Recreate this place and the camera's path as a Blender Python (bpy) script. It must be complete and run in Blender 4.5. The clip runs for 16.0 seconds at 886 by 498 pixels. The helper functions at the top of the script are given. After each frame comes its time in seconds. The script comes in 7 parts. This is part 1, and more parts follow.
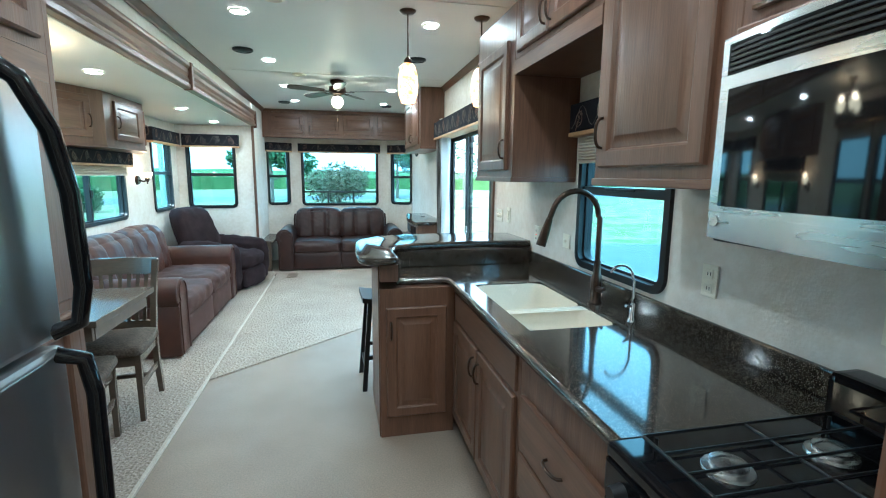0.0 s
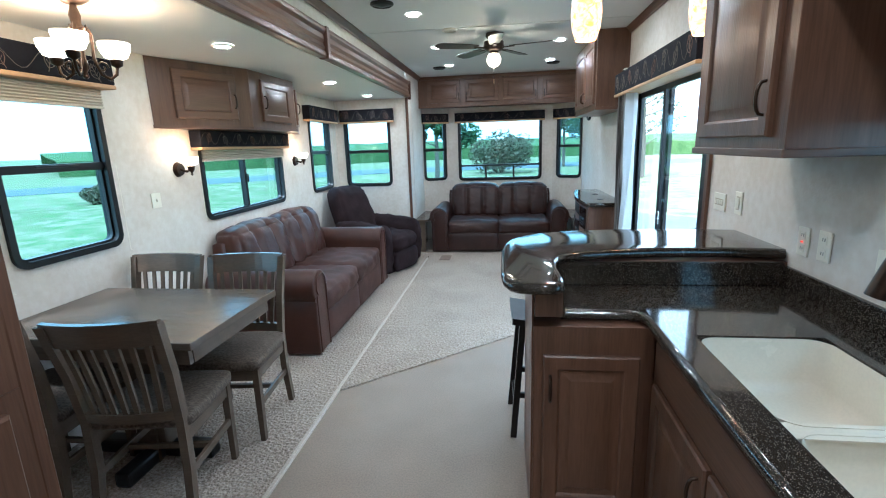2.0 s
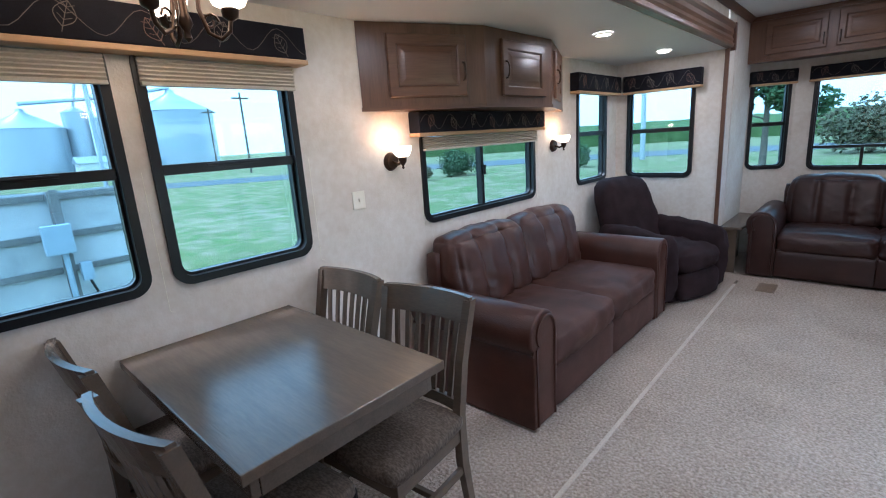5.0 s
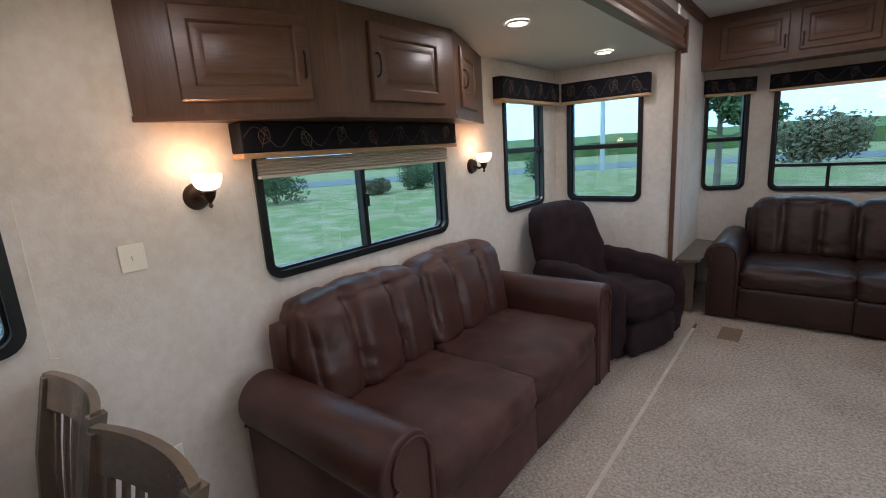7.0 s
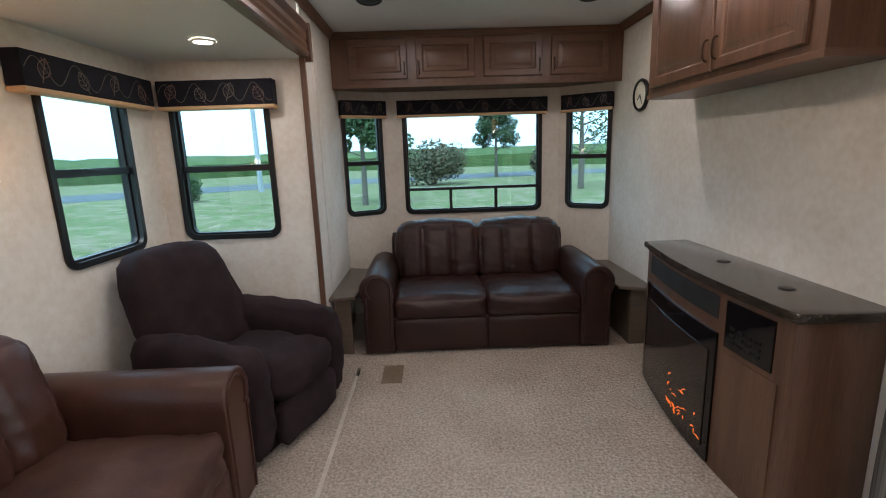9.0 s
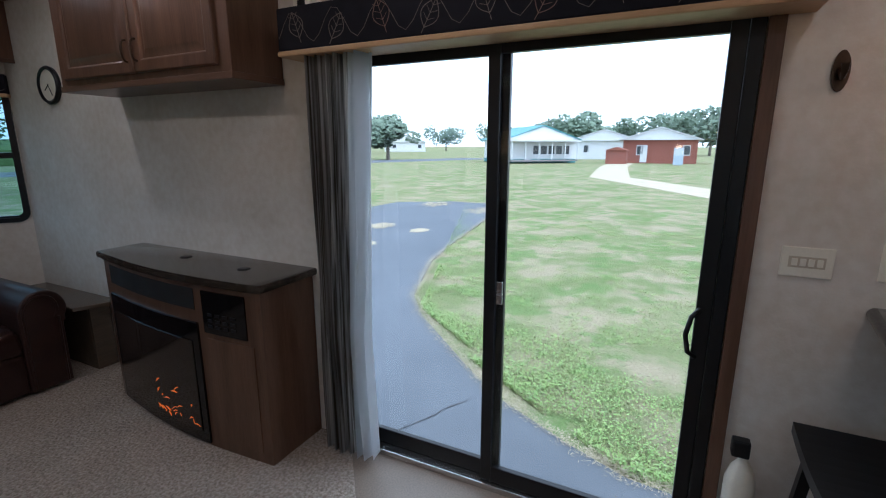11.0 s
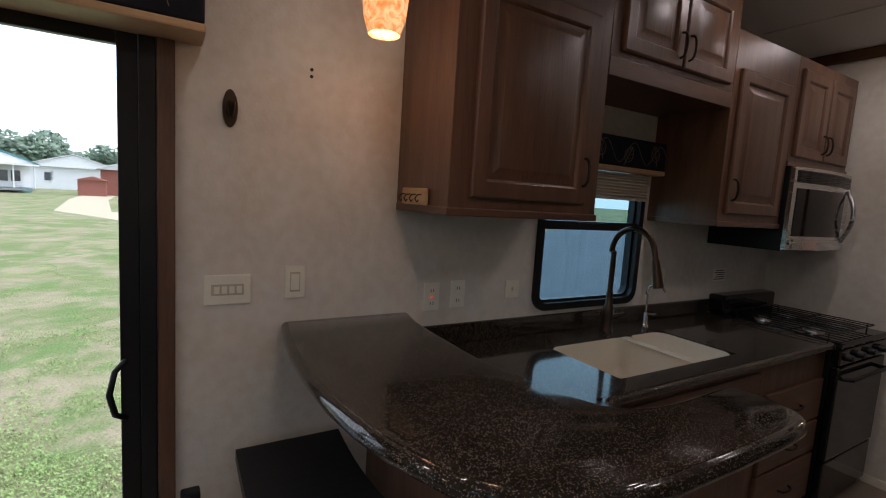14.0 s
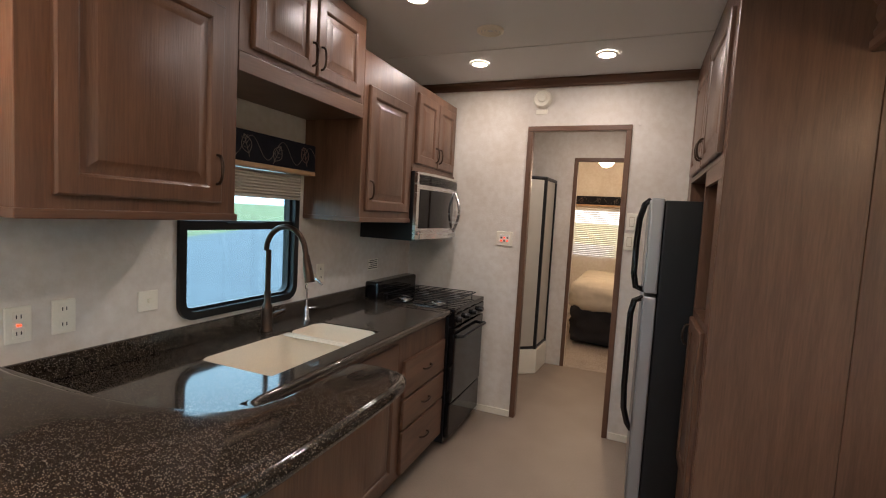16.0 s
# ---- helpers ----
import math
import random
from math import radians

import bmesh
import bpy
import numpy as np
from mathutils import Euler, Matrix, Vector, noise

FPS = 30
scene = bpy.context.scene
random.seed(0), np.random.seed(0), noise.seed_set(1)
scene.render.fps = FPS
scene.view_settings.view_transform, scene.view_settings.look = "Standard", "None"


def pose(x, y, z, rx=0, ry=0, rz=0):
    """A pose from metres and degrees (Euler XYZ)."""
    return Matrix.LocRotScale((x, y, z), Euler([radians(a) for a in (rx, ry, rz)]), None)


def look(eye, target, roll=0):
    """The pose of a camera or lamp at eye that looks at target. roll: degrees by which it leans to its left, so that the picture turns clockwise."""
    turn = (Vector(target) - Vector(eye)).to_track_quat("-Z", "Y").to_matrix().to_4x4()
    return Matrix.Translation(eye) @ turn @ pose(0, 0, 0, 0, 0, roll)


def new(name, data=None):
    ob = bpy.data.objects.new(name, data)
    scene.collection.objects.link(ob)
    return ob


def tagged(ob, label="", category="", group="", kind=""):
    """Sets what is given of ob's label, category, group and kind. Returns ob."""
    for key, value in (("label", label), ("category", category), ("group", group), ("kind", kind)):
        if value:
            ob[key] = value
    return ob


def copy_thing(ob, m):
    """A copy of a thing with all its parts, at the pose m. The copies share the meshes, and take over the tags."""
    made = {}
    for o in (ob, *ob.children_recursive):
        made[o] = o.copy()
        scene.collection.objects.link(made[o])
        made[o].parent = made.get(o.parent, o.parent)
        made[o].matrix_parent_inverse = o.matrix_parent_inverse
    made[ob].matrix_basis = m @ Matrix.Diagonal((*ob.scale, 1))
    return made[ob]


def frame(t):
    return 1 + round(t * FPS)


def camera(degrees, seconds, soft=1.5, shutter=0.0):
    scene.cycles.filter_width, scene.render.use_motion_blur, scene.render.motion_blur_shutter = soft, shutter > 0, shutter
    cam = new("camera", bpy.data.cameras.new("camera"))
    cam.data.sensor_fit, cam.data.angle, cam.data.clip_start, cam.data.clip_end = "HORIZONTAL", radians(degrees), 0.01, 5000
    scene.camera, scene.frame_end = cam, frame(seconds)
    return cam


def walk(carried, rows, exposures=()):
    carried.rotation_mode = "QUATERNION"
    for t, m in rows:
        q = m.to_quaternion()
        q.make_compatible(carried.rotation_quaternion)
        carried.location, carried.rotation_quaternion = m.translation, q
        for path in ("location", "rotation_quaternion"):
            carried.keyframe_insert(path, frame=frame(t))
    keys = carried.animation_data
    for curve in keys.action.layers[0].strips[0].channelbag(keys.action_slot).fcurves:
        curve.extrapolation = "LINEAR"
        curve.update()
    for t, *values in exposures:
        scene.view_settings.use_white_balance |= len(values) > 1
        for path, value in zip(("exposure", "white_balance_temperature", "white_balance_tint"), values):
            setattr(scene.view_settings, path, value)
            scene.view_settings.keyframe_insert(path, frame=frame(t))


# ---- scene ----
cam = camera(87.3, 16.0, 1.1)

EXPOSURES = [(0, 2.65, 4750, -8), (0.6, 2.5, 4750, -5), (2, 2.2, 4900, 3), (3, 2.05, 4900, 6), (4, 1.9, 4950, 12), (7, 1.15, 5850, 19), (9, 1.42, 6150, 18), (9.6, 1.35, 5900, 18), (10.2, 0.88, 5500, 18), (12.5, 0.08, 5500, 18), (13.5, 0.12, 6100, 21), (14, 0.3, 6200, 22), (14.5, 0.9, 7000, 27), (15.2, 1.46, 6700, 23), (16, 1.9, 6400, 19)]
PATH = [
    (0, (-0.045, 0.2, 1.512), (0.378, 2.13, 1.201), 0.5),
    (0.5, (-0.031, 0.515, 1.523), (0.251, 2.468, 1.198), -0.6),
    (1, (0.005, 0.751, 1.528), (0.12, 2.714, 1.162), -0.5),
    (1.5, (0.025, 0.868, 1.509), (-0.031, 2.824, 1.096), -0.9),
    (2, (0.048, 1.081, 1.551), (-0.22, 3.015, 1.116), -1.9),
    (2.5, (0.055, 1.311, 1.523), (-0.46, 3.187, 1.058), -3.0),
    (3, (0.057, 1.58, 1.52), (-0.7, 3.37, 1.047), -3.3),
    (3.5, (0.016, 1.764, 1.519), (-0.939, 3.454, 1.04), -3.2),
    (4, (-0.079, 2.014, 1.527), (-1.192, 3.605, 1.048), -3.3),
    (4.2, (-0.094, 2.087, 1.532), (-1.264, 3.638, 1.056), -3.4),
    (6.3, (-0.4, 2.926, 1.551), (-1.803, 4.286, 1.122), -4.2),
    (6.5, (-0.414, 3.06, 1.537), (-1.774, 4.463, 1.111), -4.1),
    (7, (-0.375, 3.348, 1.563), (-1.603, 4.87, 1.145), -3.7),
    (7.5, (-0.438, 3.564, 1.557), (-1.498, 5.206, 1.133), -2.9),
    (8, (-0.507, 3.821, 1.593), (-1.324, 5.6, 1.182), -2.2),
    (8.5, (-0.473, 4.066, 1.56), (-0.91, 5.974, 1.147), -1.9),
    (9, (-0.457, 4.263, 1.557), (-0.42, 6.222, 1.152), -1.9),
    (9.5, (-0.531, 4.365, 1.579), (0.029, 6.24, 1.165), -2.3),
    (10, (-0.618, 4.358, 1.574), (0.458, 5.988, 1.144), -2.5),
    (10.2, (-0.596, 4.331, 1.576), (0.673, 5.81, 1.128), -2.6),
    (12.3, (-0.536, 4.094, 1.519), (1.44, 4.169, 1.221), 3.2),
    (12.5, (-0.513, 4.084, 1.539), (1.464, 4.049, 1.237), 2.8),
    (13, (-0.44, 3.989, 1.533), (1.518, 3.678, 1.263), 3.4),
    (13.5, (-0.368, 3.915, 1.525), (1.502, 3.249, 1.282), 3.6),
    (14, (-0.396, 3.971, 1.537), (1.311, 2.952, 1.318), 3.6),
    (14.5, (-0.419, 4.005, 1.56), (1.027, 2.638, 1.361), 3.8),
    (15, (-0.465, 3.988, 1.56), (0.679, 2.357, 1.381), 3.8),
    (15.5, (-0.52, 3.921, 1.546), (0.395, 2.15, 1.392), 3.6),
    (16, (-0.528, 3.859, 1.55), (0.233, 2.015, 1.401), 3.2),
]
walk(cam, [(t, look(eye, target, roll)) for t, eye, target, roll in PATH], EXPOSURES)

# ---- world, sun and lamps ----
world = bpy.data.worlds.new("world")
scene.world = world
world.use_nodes = True
wn = world.node_tree
bg = wn.nodes["Background"]
sky = wn.nodes.new("ShaderNodeTexSky")
sky.sky_type, sky.sun_disc = "NISHITA", False
sky.sun_elevation, sky.sun_rotation = radians(38), radians(200)
sky.air_density, sky.dust_density = 1.0, 3.0
haze = wn.nodes.new("ShaderNodeMix")
haze.data_type = "RGBA"
haze.inputs[0].default_value = 0.7
haze.inputs[7].default_value = (13.5, 14.6, 15.2, 1)
wn.links.new(sky.outputs[0], haze.inputs[6])
wn.links.new(haze.outputs[2], bg.inputs[0])
bg.inputs[1].default_value = 0.185

sun = new("sun", bpy.data.lights.new("sun", "SUN"))
sun.data.energy, sun.data.angle, sun.data.color = 2.3, radians(12), (1, 0.96, 0.9)
sun.matrix_world = look((0, 0, 30), (8, 14, 0))


def lamp_disk(x, y, z, watts, size=0.09, color=(1, 0.90, 0.79)):
    """A recessed downlight's light, just under its lens; also the hall's added fill."""
    data = bpy.data.lights.new("disk_lamp_glow", "AREA")
    data.shape, data.size, data.energy, data.color = "DISK", size, watts, color
    ob = new("disk_lamp_glow", data)
    ob.location = (x, y, z)
    return ob


def lamp_point(x, y, z, watts, r=0.04, color=(1, 0.74, 0.46)):
    data = bpy.data.lights.new("bulb_glow", "POINT")
    data.shadow_soft_size, data.energy, data.color = r, watts, color
    ob = new("bulb_glow", data)
    ob.location = (x, y, z)
    return ob


# ---- materials ----
def mat(name, color, rough=0.5, metal=0.0, var=0.0, scale=6.0, fine=0.0, fscale=120.0, bump=0.0, bscale=None,
        stretch=(1, 1, 1), dark=None, spec=0.5, coat=0.0, perobj=0.0, space="Object"):
    """A procedural surface: two scales of colour change, fine relief and roughness change."""
    m = bpy.data.materials.new(name)
    m.use_nodes = True
    nt = m.node_tree
    n, l = nt.nodes, nt.links
    b = n["Principled BSDF"]
    b.inputs["Roughness"].default_value = rough
    b.inputs["Metallic"].default_value = metal
    b.inputs["Specular IOR Level"].default_value = spec
    b.inputs["Coat Weight"].default_value = coat
    tc = n.new("ShaderNodeTexCoord")
    mp = n.new("ShaderNodeMapping")
    mp.inputs["Scale"].default_value = stretch
    l.new(tc.outputs[space], mp.inputs[0])
    dark = dark or tuple(c * 0.6 for c in color)
    n1 = n.new("ShaderNodeTexNoise")
    n1.inputs["Scale"].default_value, n1.inputs["Detail"].default_value = scale, 5
    l.new(mp.outputs[0], n1.inputs[0])
    n2 = n.new("ShaderNodeTexNoise")
    n2.inputs["Scale"].default_value, n2.inputs["Detail"].default_value = fscale, 3
    l.new(mp.outputs[0], n2.inputs[0])
    r1 = n.new("ShaderNodeMapRange")
    r1.inputs[1].default_value, r1.inputs[2].default_value = 0.3, 0.7
    r1.inputs[3].default_value, r1.inputs[4].default_value = 0.0, var
    l.new(n1.outputs[0], r1.inputs[0])
    r2 = n.new("ShaderNodeMapRange")
    r2.inputs[1].default_value, r2.inputs[2].default_value = 0.35, 0.65
    r2.inputs[3].default_value, r2.inputs[4].default_value = 0.0, fine
    l.new(n2.outputs[0], r2.inputs[0])
    add = n.new("ShaderNodeMath")
    l.new(r1.outputs[0], add.inputs[0])
    l.new(r2.outputs[0], add.inputs[1])
    add.use_clamp = True
    mix = n.new("ShaderNodeMix")
    mix.data_type = "RGBA"
    mix.inputs[6].default_value = (*color, 1)
    mix.inputs[7].default_value = (*dark, 1)
    l.new(add.outputs[0], mix.inputs[0])
    out = mix.outputs[2]
    if perobj:
        oi = n.new("ShaderNodeObjectInfo")
        hs = n.new("ShaderNodeHueSaturation")
        r3 = n.new("ShaderNodeMapRange")
        r3.inputs[3].default_value, r3.inputs[4].default_value = 1 - perobj, 1 + perobj
        l.new(oi.outputs["Random"], r3.inputs[0])
        l.new(r3.outputs[0], hs.inputs["Value"])
        l.new(out, hs.inputs["Color"])
        out = hs.outputs[0]
    l.new(out, b.inputs["Base Color"])
    rr = n.new("ShaderNodeMapRange")
    rr.inputs[3].default_value, rr.inputs[4].default_value = rough * 0.85, min(1, rough * 1.2)
    l.new(n1.outputs[0], rr.inputs[0])
    l.new(rr.outputs[0], b.inputs["Roughness"])
    if bump:
        bp = n.new("ShaderNodeBump")
        bp.inputs["Strength"].default_value = 1.0
        bp.inputs["Distance"].default_value = bump
        if bscale:
            n3 = n.new("ShaderNodeTexNoise")
            n3.inputs["Scale"].default_value, n3.inputs["Detail"].default_value = bscale, 4
            l.new(mp.outputs[0], n3.inputs[0])
            l.new(n3.outputs[0], bp.inputs["Height"])
        else:
            l.new(n2.outputs[0], bp.inputs["Height"])
        l.new(bp.outputs[0], b.inputs["Normal"])
    return m


def glow(name, color, strength):
    m = bpy.data.materials.new(name)
    m.use_nodes = True
    b = m.node_tree.nodes["Principled BSDF"]
    b.inputs["Base Color"].default_value = (*color, 1)
    b.inputs["Emission Color"].default_value = (*color, 1)
    b.inputs["Emission Strength"].default_value = strength
    b.inputs["Roughness"].default_value = 0.4
    return m


WALL = mat("wallpaper", (0.78, 0.738, 0.68), 0.75, var=0.5, scale=3.5, fine=0.35, fscale=26, dark=(0.62, 0.55, 0.465), bump=0.0012, bscale=90, spec=0.3)
CEIL = mat("ceiling_panel", (0.72, 0.73, 0.72), 0.55, var=0.1, scale=1.5, fine=0.1, fscale=200, bump=0.0004, bscale=300)
VINYL = mat("vinyl_floor", (0.33, 0.262, 0.205), 0.45, var=0.35, scale=3, fine=0.6, fscale=120, dark=(0.22, 0.172, 0.135), bump=0.0004)
CARPET = mat("carpet_pile", (0.58, 0.505, 0.43), 0.95, var=0.24, scale=2.4, fine=0.66, fscale=72, dark=(0.25, 0.20, 0.157), bump=0.03, bscale=52, spec=0.1)
SEAM = mat("carpet_seam", (0.66, 0.60, 0.52), 0.95, var=0.3, scale=9, fine=0.4, fscale=150, bump=0.004, spec=0.1)
WOOD = mat("cabinet_wood", (0.168, 0.086, 0.051), 0.34, var=0.6, scale=2.6, fine=0.28, fscale=22, stretch=(7, 7, 0.5), dark=(0.070, 0.034, 0.020), bump=0.0006, perobj=0.08)
WOODH = mat("cabinet_wood_across", (0.168, 0.086, 0.051), 0.34, var=0.6, scale=2.6, fine=0.28, fscale=22, stretch=(0.5, 0.5, 7), dark=(0.070, 0.034, 0.020), bump=0.0006, perobj=0.08)
GREYWOOD = mat("greywashed_wood", (0.125, 0.092, 0.066), 0.24, var=0.38, scale=3, fine=0.25, fscale=24, stretch=(0.8, 7, 7), dark=(0.068, 0.052, 0.040), bump=0.0004)
TRIMLIGHT = mat("oak_trim", (0.56, 0.36, 0.19), 0.45, var=0.4, scale=4, fine=0.4, fscale=40, stretch=(0.6, 0.6, 8), dark=(0.42, 0.25, 0.12))
BLACK = mat("black_frame", (0.007, 0.0075, 0.009), 0.35, var=0.4, scale=9, fine=0.2, spec=0.4)
GLOSSBLACK = mat("gloss_black", (0.006, 0.006, 0.007), 0.05, var=0.2, scale=5, fine=0.1, spec=0.4)
STEEL = mat("brushed_steel", (0.66, 0.66, 0.66), 0.26, metal=1, var=0.1, scale=3, fine=0.12, fscale=60, stretch=(1, 1, 14))
CHROME = mat("chrome", (0.75, 0.75, 0.76), 0.09, metal=1, var=0.1, scale=5)
BRONZE = mat("oil_rubbed_bronze", (0.075, 0.048, 0.034), 0.3, metal=0.85, var=0.4, scale=20, fine=0.2, dark=(0.03, 0.02, 0.015))
LEATHER = mat("brown_faux_leather", (0.076, 0.030, 0.021), 0.36, var=0.6, scale=6, fine=0.35, fscale=160, dark=(0.040, 0.016, 0.011), bump=0.0012, bscale=120, spec=0.35)
SUEDE = mat("brown_suede", (0.088, 0.039, 0.029), 0.58, var=0.9, scale=5, fine=0.3, fscale=180, dark=(0.042, 0.018, 0.013), bump=0.0012, bscale=100, spec=0.25)
RECL = mat("dark_plum_upholstery", (0.030, 0.016, 0.018), 0.85, var=0.5, scale=7, fine=0.5, fscale=200, dark=(0.012, 0.007, 0.008), bump=0.0014, bscale=260, spec=0.2)
SEATFAB = mat("woven_seat_fabric", (0.16, 0.125, 0.095), 0.8, var=0.35, scale=30, fine=0.9, fscale=75, dark=(0.07, 0.052, 0.04), stretch=(1, 2.2, 1), bump=0.0014, spec=0.25)
SINKM = mat("cream_sink", (0.76, 0.68, 0.55), 0.25, var=0.1, scale=4, fine=0.1)
WHITEPL = mat("white_plastic", (0.88, 0.84, 0.72), 0.35, var=0.1, scale=10, fine=0.1)
FAB = mat("curtain_fabric", (0.88, 0.86, 0.83), 0.6, var=1.15, scale=9, fine=0.2, fscale=30, stretch=(7, 7, 0.06), dark=(0.10, 0.085, 0.07))
SHADE = mat("pleated_shade", (0.60, 0.55, 0.47), 0.8, var=0.15, scale=10, fine=0.2)
VAL = mat("valance_fabric", (0.012, 0.012, 0.018), 0.8, var=0.4, scale=12, fine=0.5, fscale=300, bump=0.0006, spec=0.2)
VALLEAF = mat("valance_embroidery", (0.20, 0.165, 0.13), 0.7, var=0.4, scale=40, fine=0.3)
VALLEAF2 = mat("valance_rust_embroidery", (0.24, 0.14, 0.10), 0.7, var=0.4, scale=40, fine=0.3)


def granite():
    m = mat("speckled_solid_surface", (0.014, 0.011, 0.009), 0.09, var=0.5, scale=30, fine=0.5, fscale=420, dark=(0.034, 0.025, 0.018), coat=0.15)
    n, l = m.node_tree.nodes, m.node_tree.links
    b = n["Principled BSDF"]
    v = n.new("ShaderNodeTexVoronoi")
    v.inputs["Scale"].default_value = 370
    tc = n.new("ShaderNodeTexCoord")
    l.new(tc.outputs["Object"], v.inputs["Vector"])
    wn_ = n.new("ShaderNodeTexWhiteNoise")
    l.new(v.outputs["Position"], wn_.inputs["Vector"])
    a = n.new("ShaderNodeMath")
    a.operation = "LESS_THAN"
    a.inputs[1].default_value = 0.36
    l.new(v.outputs["Distance"], a.inputs[0])
    c = n.new("ShaderNodeMath")
    c.operation = "GREATER_THAN"
    c.inputs[1].default_value = 0.70
    l.new(wn_.outputs["Value"], c.inputs[0])
    d = n.new("ShaderNodeMath")
    d.operation = "MULTIPLY"
    l.new(a.outputs[0], d.inputs[0])
    l.new(c.outputs[0], d.inputs[1])
    mx = n.new("ShaderNodeMix")
    mx.data_type = "RGBA"
    mx.inputs[7].default_value = (0.34, 0.29, 0.235, 1)
    l.new(d.outputs[0], mx.inputs[0])
    l.new(b.inputs["Base Color"].links[0].from_socket, mx.inputs[6])
    l.new(mx.outputs[2], b.inputs["Base Color"])
    return m


COUNTER = granite()


def glass(name="window_glass", tint=(0.72, 0.90, 0.92)):
    """Tinted pane: mostly clear, with a mirror-like share that grows at a slant."""
    m = bpy.data.materials.new(name)
    m.use_nodes = True
    nt = m.node_tree
    nt.nodes.clear()
    o = nt.nodes.new("ShaderNodeOutputMaterial")
    tr = nt.nodes.new("ShaderNodeBsdfTransparent")
    tr.inputs[0].default_value = (*tint, 1)
    gl = nt.nodes.new("ShaderNodeBsdfGlossy")
    gl.inputs["Roughness"].default_value = 0.02
    lw = nt.nodes.new("ShaderNodeLayerWeight")
    lw.inputs[0].default_value = 0.5
    pw = nt.nodes.new("ShaderNodeMath")
    pw.operation = "POWER"
    pw.inputs[1].default_value = 5
    nt.links.new(lw.outputs["Facing"], pw.inputs[0])
    fr = nt.nodes.new("ShaderNodeMath")
    fr.operation = "MULTIPLY_ADD"
    fr.inputs[1].default_value, fr.inputs[2].default_value = 0.7, 0.03
    nt.links.new(pw.outputs[0], fr.inputs[0])
    mx = nt.nodes.new("ShaderNodeMixShader")
    nt.links.new(fr.outputs[0], mx.inputs[0])
    nt.links.new(tr.outputs[0], mx.inputs[1])
    nt.links.new(gl.outputs[0], mx.inputs[2])
    nt.links.new(mx.outputs[0], o.inputs[0])
    return m


GLASS = glass("tinted_window_glass", (0.46, 0.60, 0.645))
CLEAR = glass("clear_door_glass", (0.90, 0.94, 0.94))
LENS = glow("downlight_lens", (1, 0.93, 0.82), 14)
BULB = glow("lit_frosted_glass", (1, 0.80, 0.55), 5)


# ---- mesh helpers ----
def thing(name, loc, label, category, group="", rz=0.0, kind=""):
    ob = new(name)
    ob.empty_display_size = 0.05
    ob.matrix_basis = pose(*loc, 0, 0, rz)
    return tagged(ob, label, category, group, kind)


def part(name, bm, material, parent=None, label="", w=True, smooth=None):
    """Links a bmesh as one mesh object under a thing or a part; w: built in world places."""
    if parent is not None and w:
        root = parent
        while root.parent:
            root = root.parent
        bm.transform(root.matrix_basis.inverted())
    bmesh.ops.recalc_face_normals(bm, faces=bm.faces)
    me = bpy.data.meshes.new(name)
    bm.to_mesh(me)
    bm.free()
    me.materials.append(material)
    if smooth is not None:
        me.shade_smooth()
        me.set_sharp_from_angle(angle=radians(smooth))
    ob = new(name, me)
    if parent is not None:
        ob.parent = parent
    if label:
        ob["label"] = label
    return ob


def solo(name, bm, material, label, category="", group="", kind="", smooth=None):
    return tagged(part(name, bm, material, None, "", smooth=smooth), label, category, group, kind)


def box(bm, x0, x1, y0, y1, z0, z1, bev=0.0, seg=2):
    m = Matrix.LocRotScale(((x0 + x1) / 2, (y0 + y1) / 2, (z0 + z1) / 2), None, (abs(x1 - x0), abs(y1 - y0), abs(z1 - z0)))
    r = bmesh.ops.create_cube(bm, size=1, matrix=m)
    vs = r["verts"]
    if bev:
        es = list({e for v in vs for e in v.link_edges})
        bmesh.ops.bevel(bm, geom=es, offset=bev, segments=seg, profile=0.6, affect="EDGES")
    return bm


def B(x0, x1, y0, y1, z0, z1, bev=0.0, seg=2):
    return box(bmesh.new(), x0, x1, y0, y1, z0, z1, bev, seg)


def cyl(bm, p, q, r0, r1=None, seg=16, caps=True):
    p, q = Vector(p), Vector(q)
    r1 = r0 if r1 is None else r1
    d = q - p
    turn = d.to_track_quat("Z", "Y").to_matrix().to_4x4()
    bmesh.ops.create_cone(bm, cap_ends=caps, segments=seg, radius1=r0, radius2=r1, depth=d.length, matrix=Matrix.Translation((p + q) / 2) @ turn)
    return bm


def tube(bm, pts, r, seg=8):
    """A bent bar through points; r: a radius or one for each point."""
    pts = [Vector(p) for p in pts]
    rs = r if isinstance(r, (list, tuple)) else [r] * len(pts)
    rings, last = [], None
    for i, p in enumerate(pts):
        d = (pts[min(i + 1, len(pts) - 1)] - pts[max(i - 1, 0)]).normalized()
        if last is None:
            a = d.orthogonal().normalized()
        else:
            a = (last - d * last.dot(d)).normalized()
        last = a
        c = d.cross(a)
        rings.append([bm.verts.new(p + rs[i] * (math.cos(k * math.tau / seg) * a + math.sin(k * math.tau / seg) * c)) for k in range(seg)])
    for u, v in zip(rings, rings[1:]):
        for k in range(seg):
            bm.faces.new((u[k], u[(k + 1) % seg], v[(k + 1) % seg], v[k]))
    bm.faces.new(rings[0][::-1])
    bm.faces.new(rings[-1])
    return bm


def arc(c, r, a0, a1, n, u=(1, 0, 0), v=(0, 0, 1)):
    c, u, v = Vector(c), Vector(u), Vector(v)
    return [c + r * (math.cos(radians(a0 + (a1 - a0) * i / n)) * u + math.sin(radians(a0 + (a1 - a0) * i / n)) * v) for i in range(n + 1)]


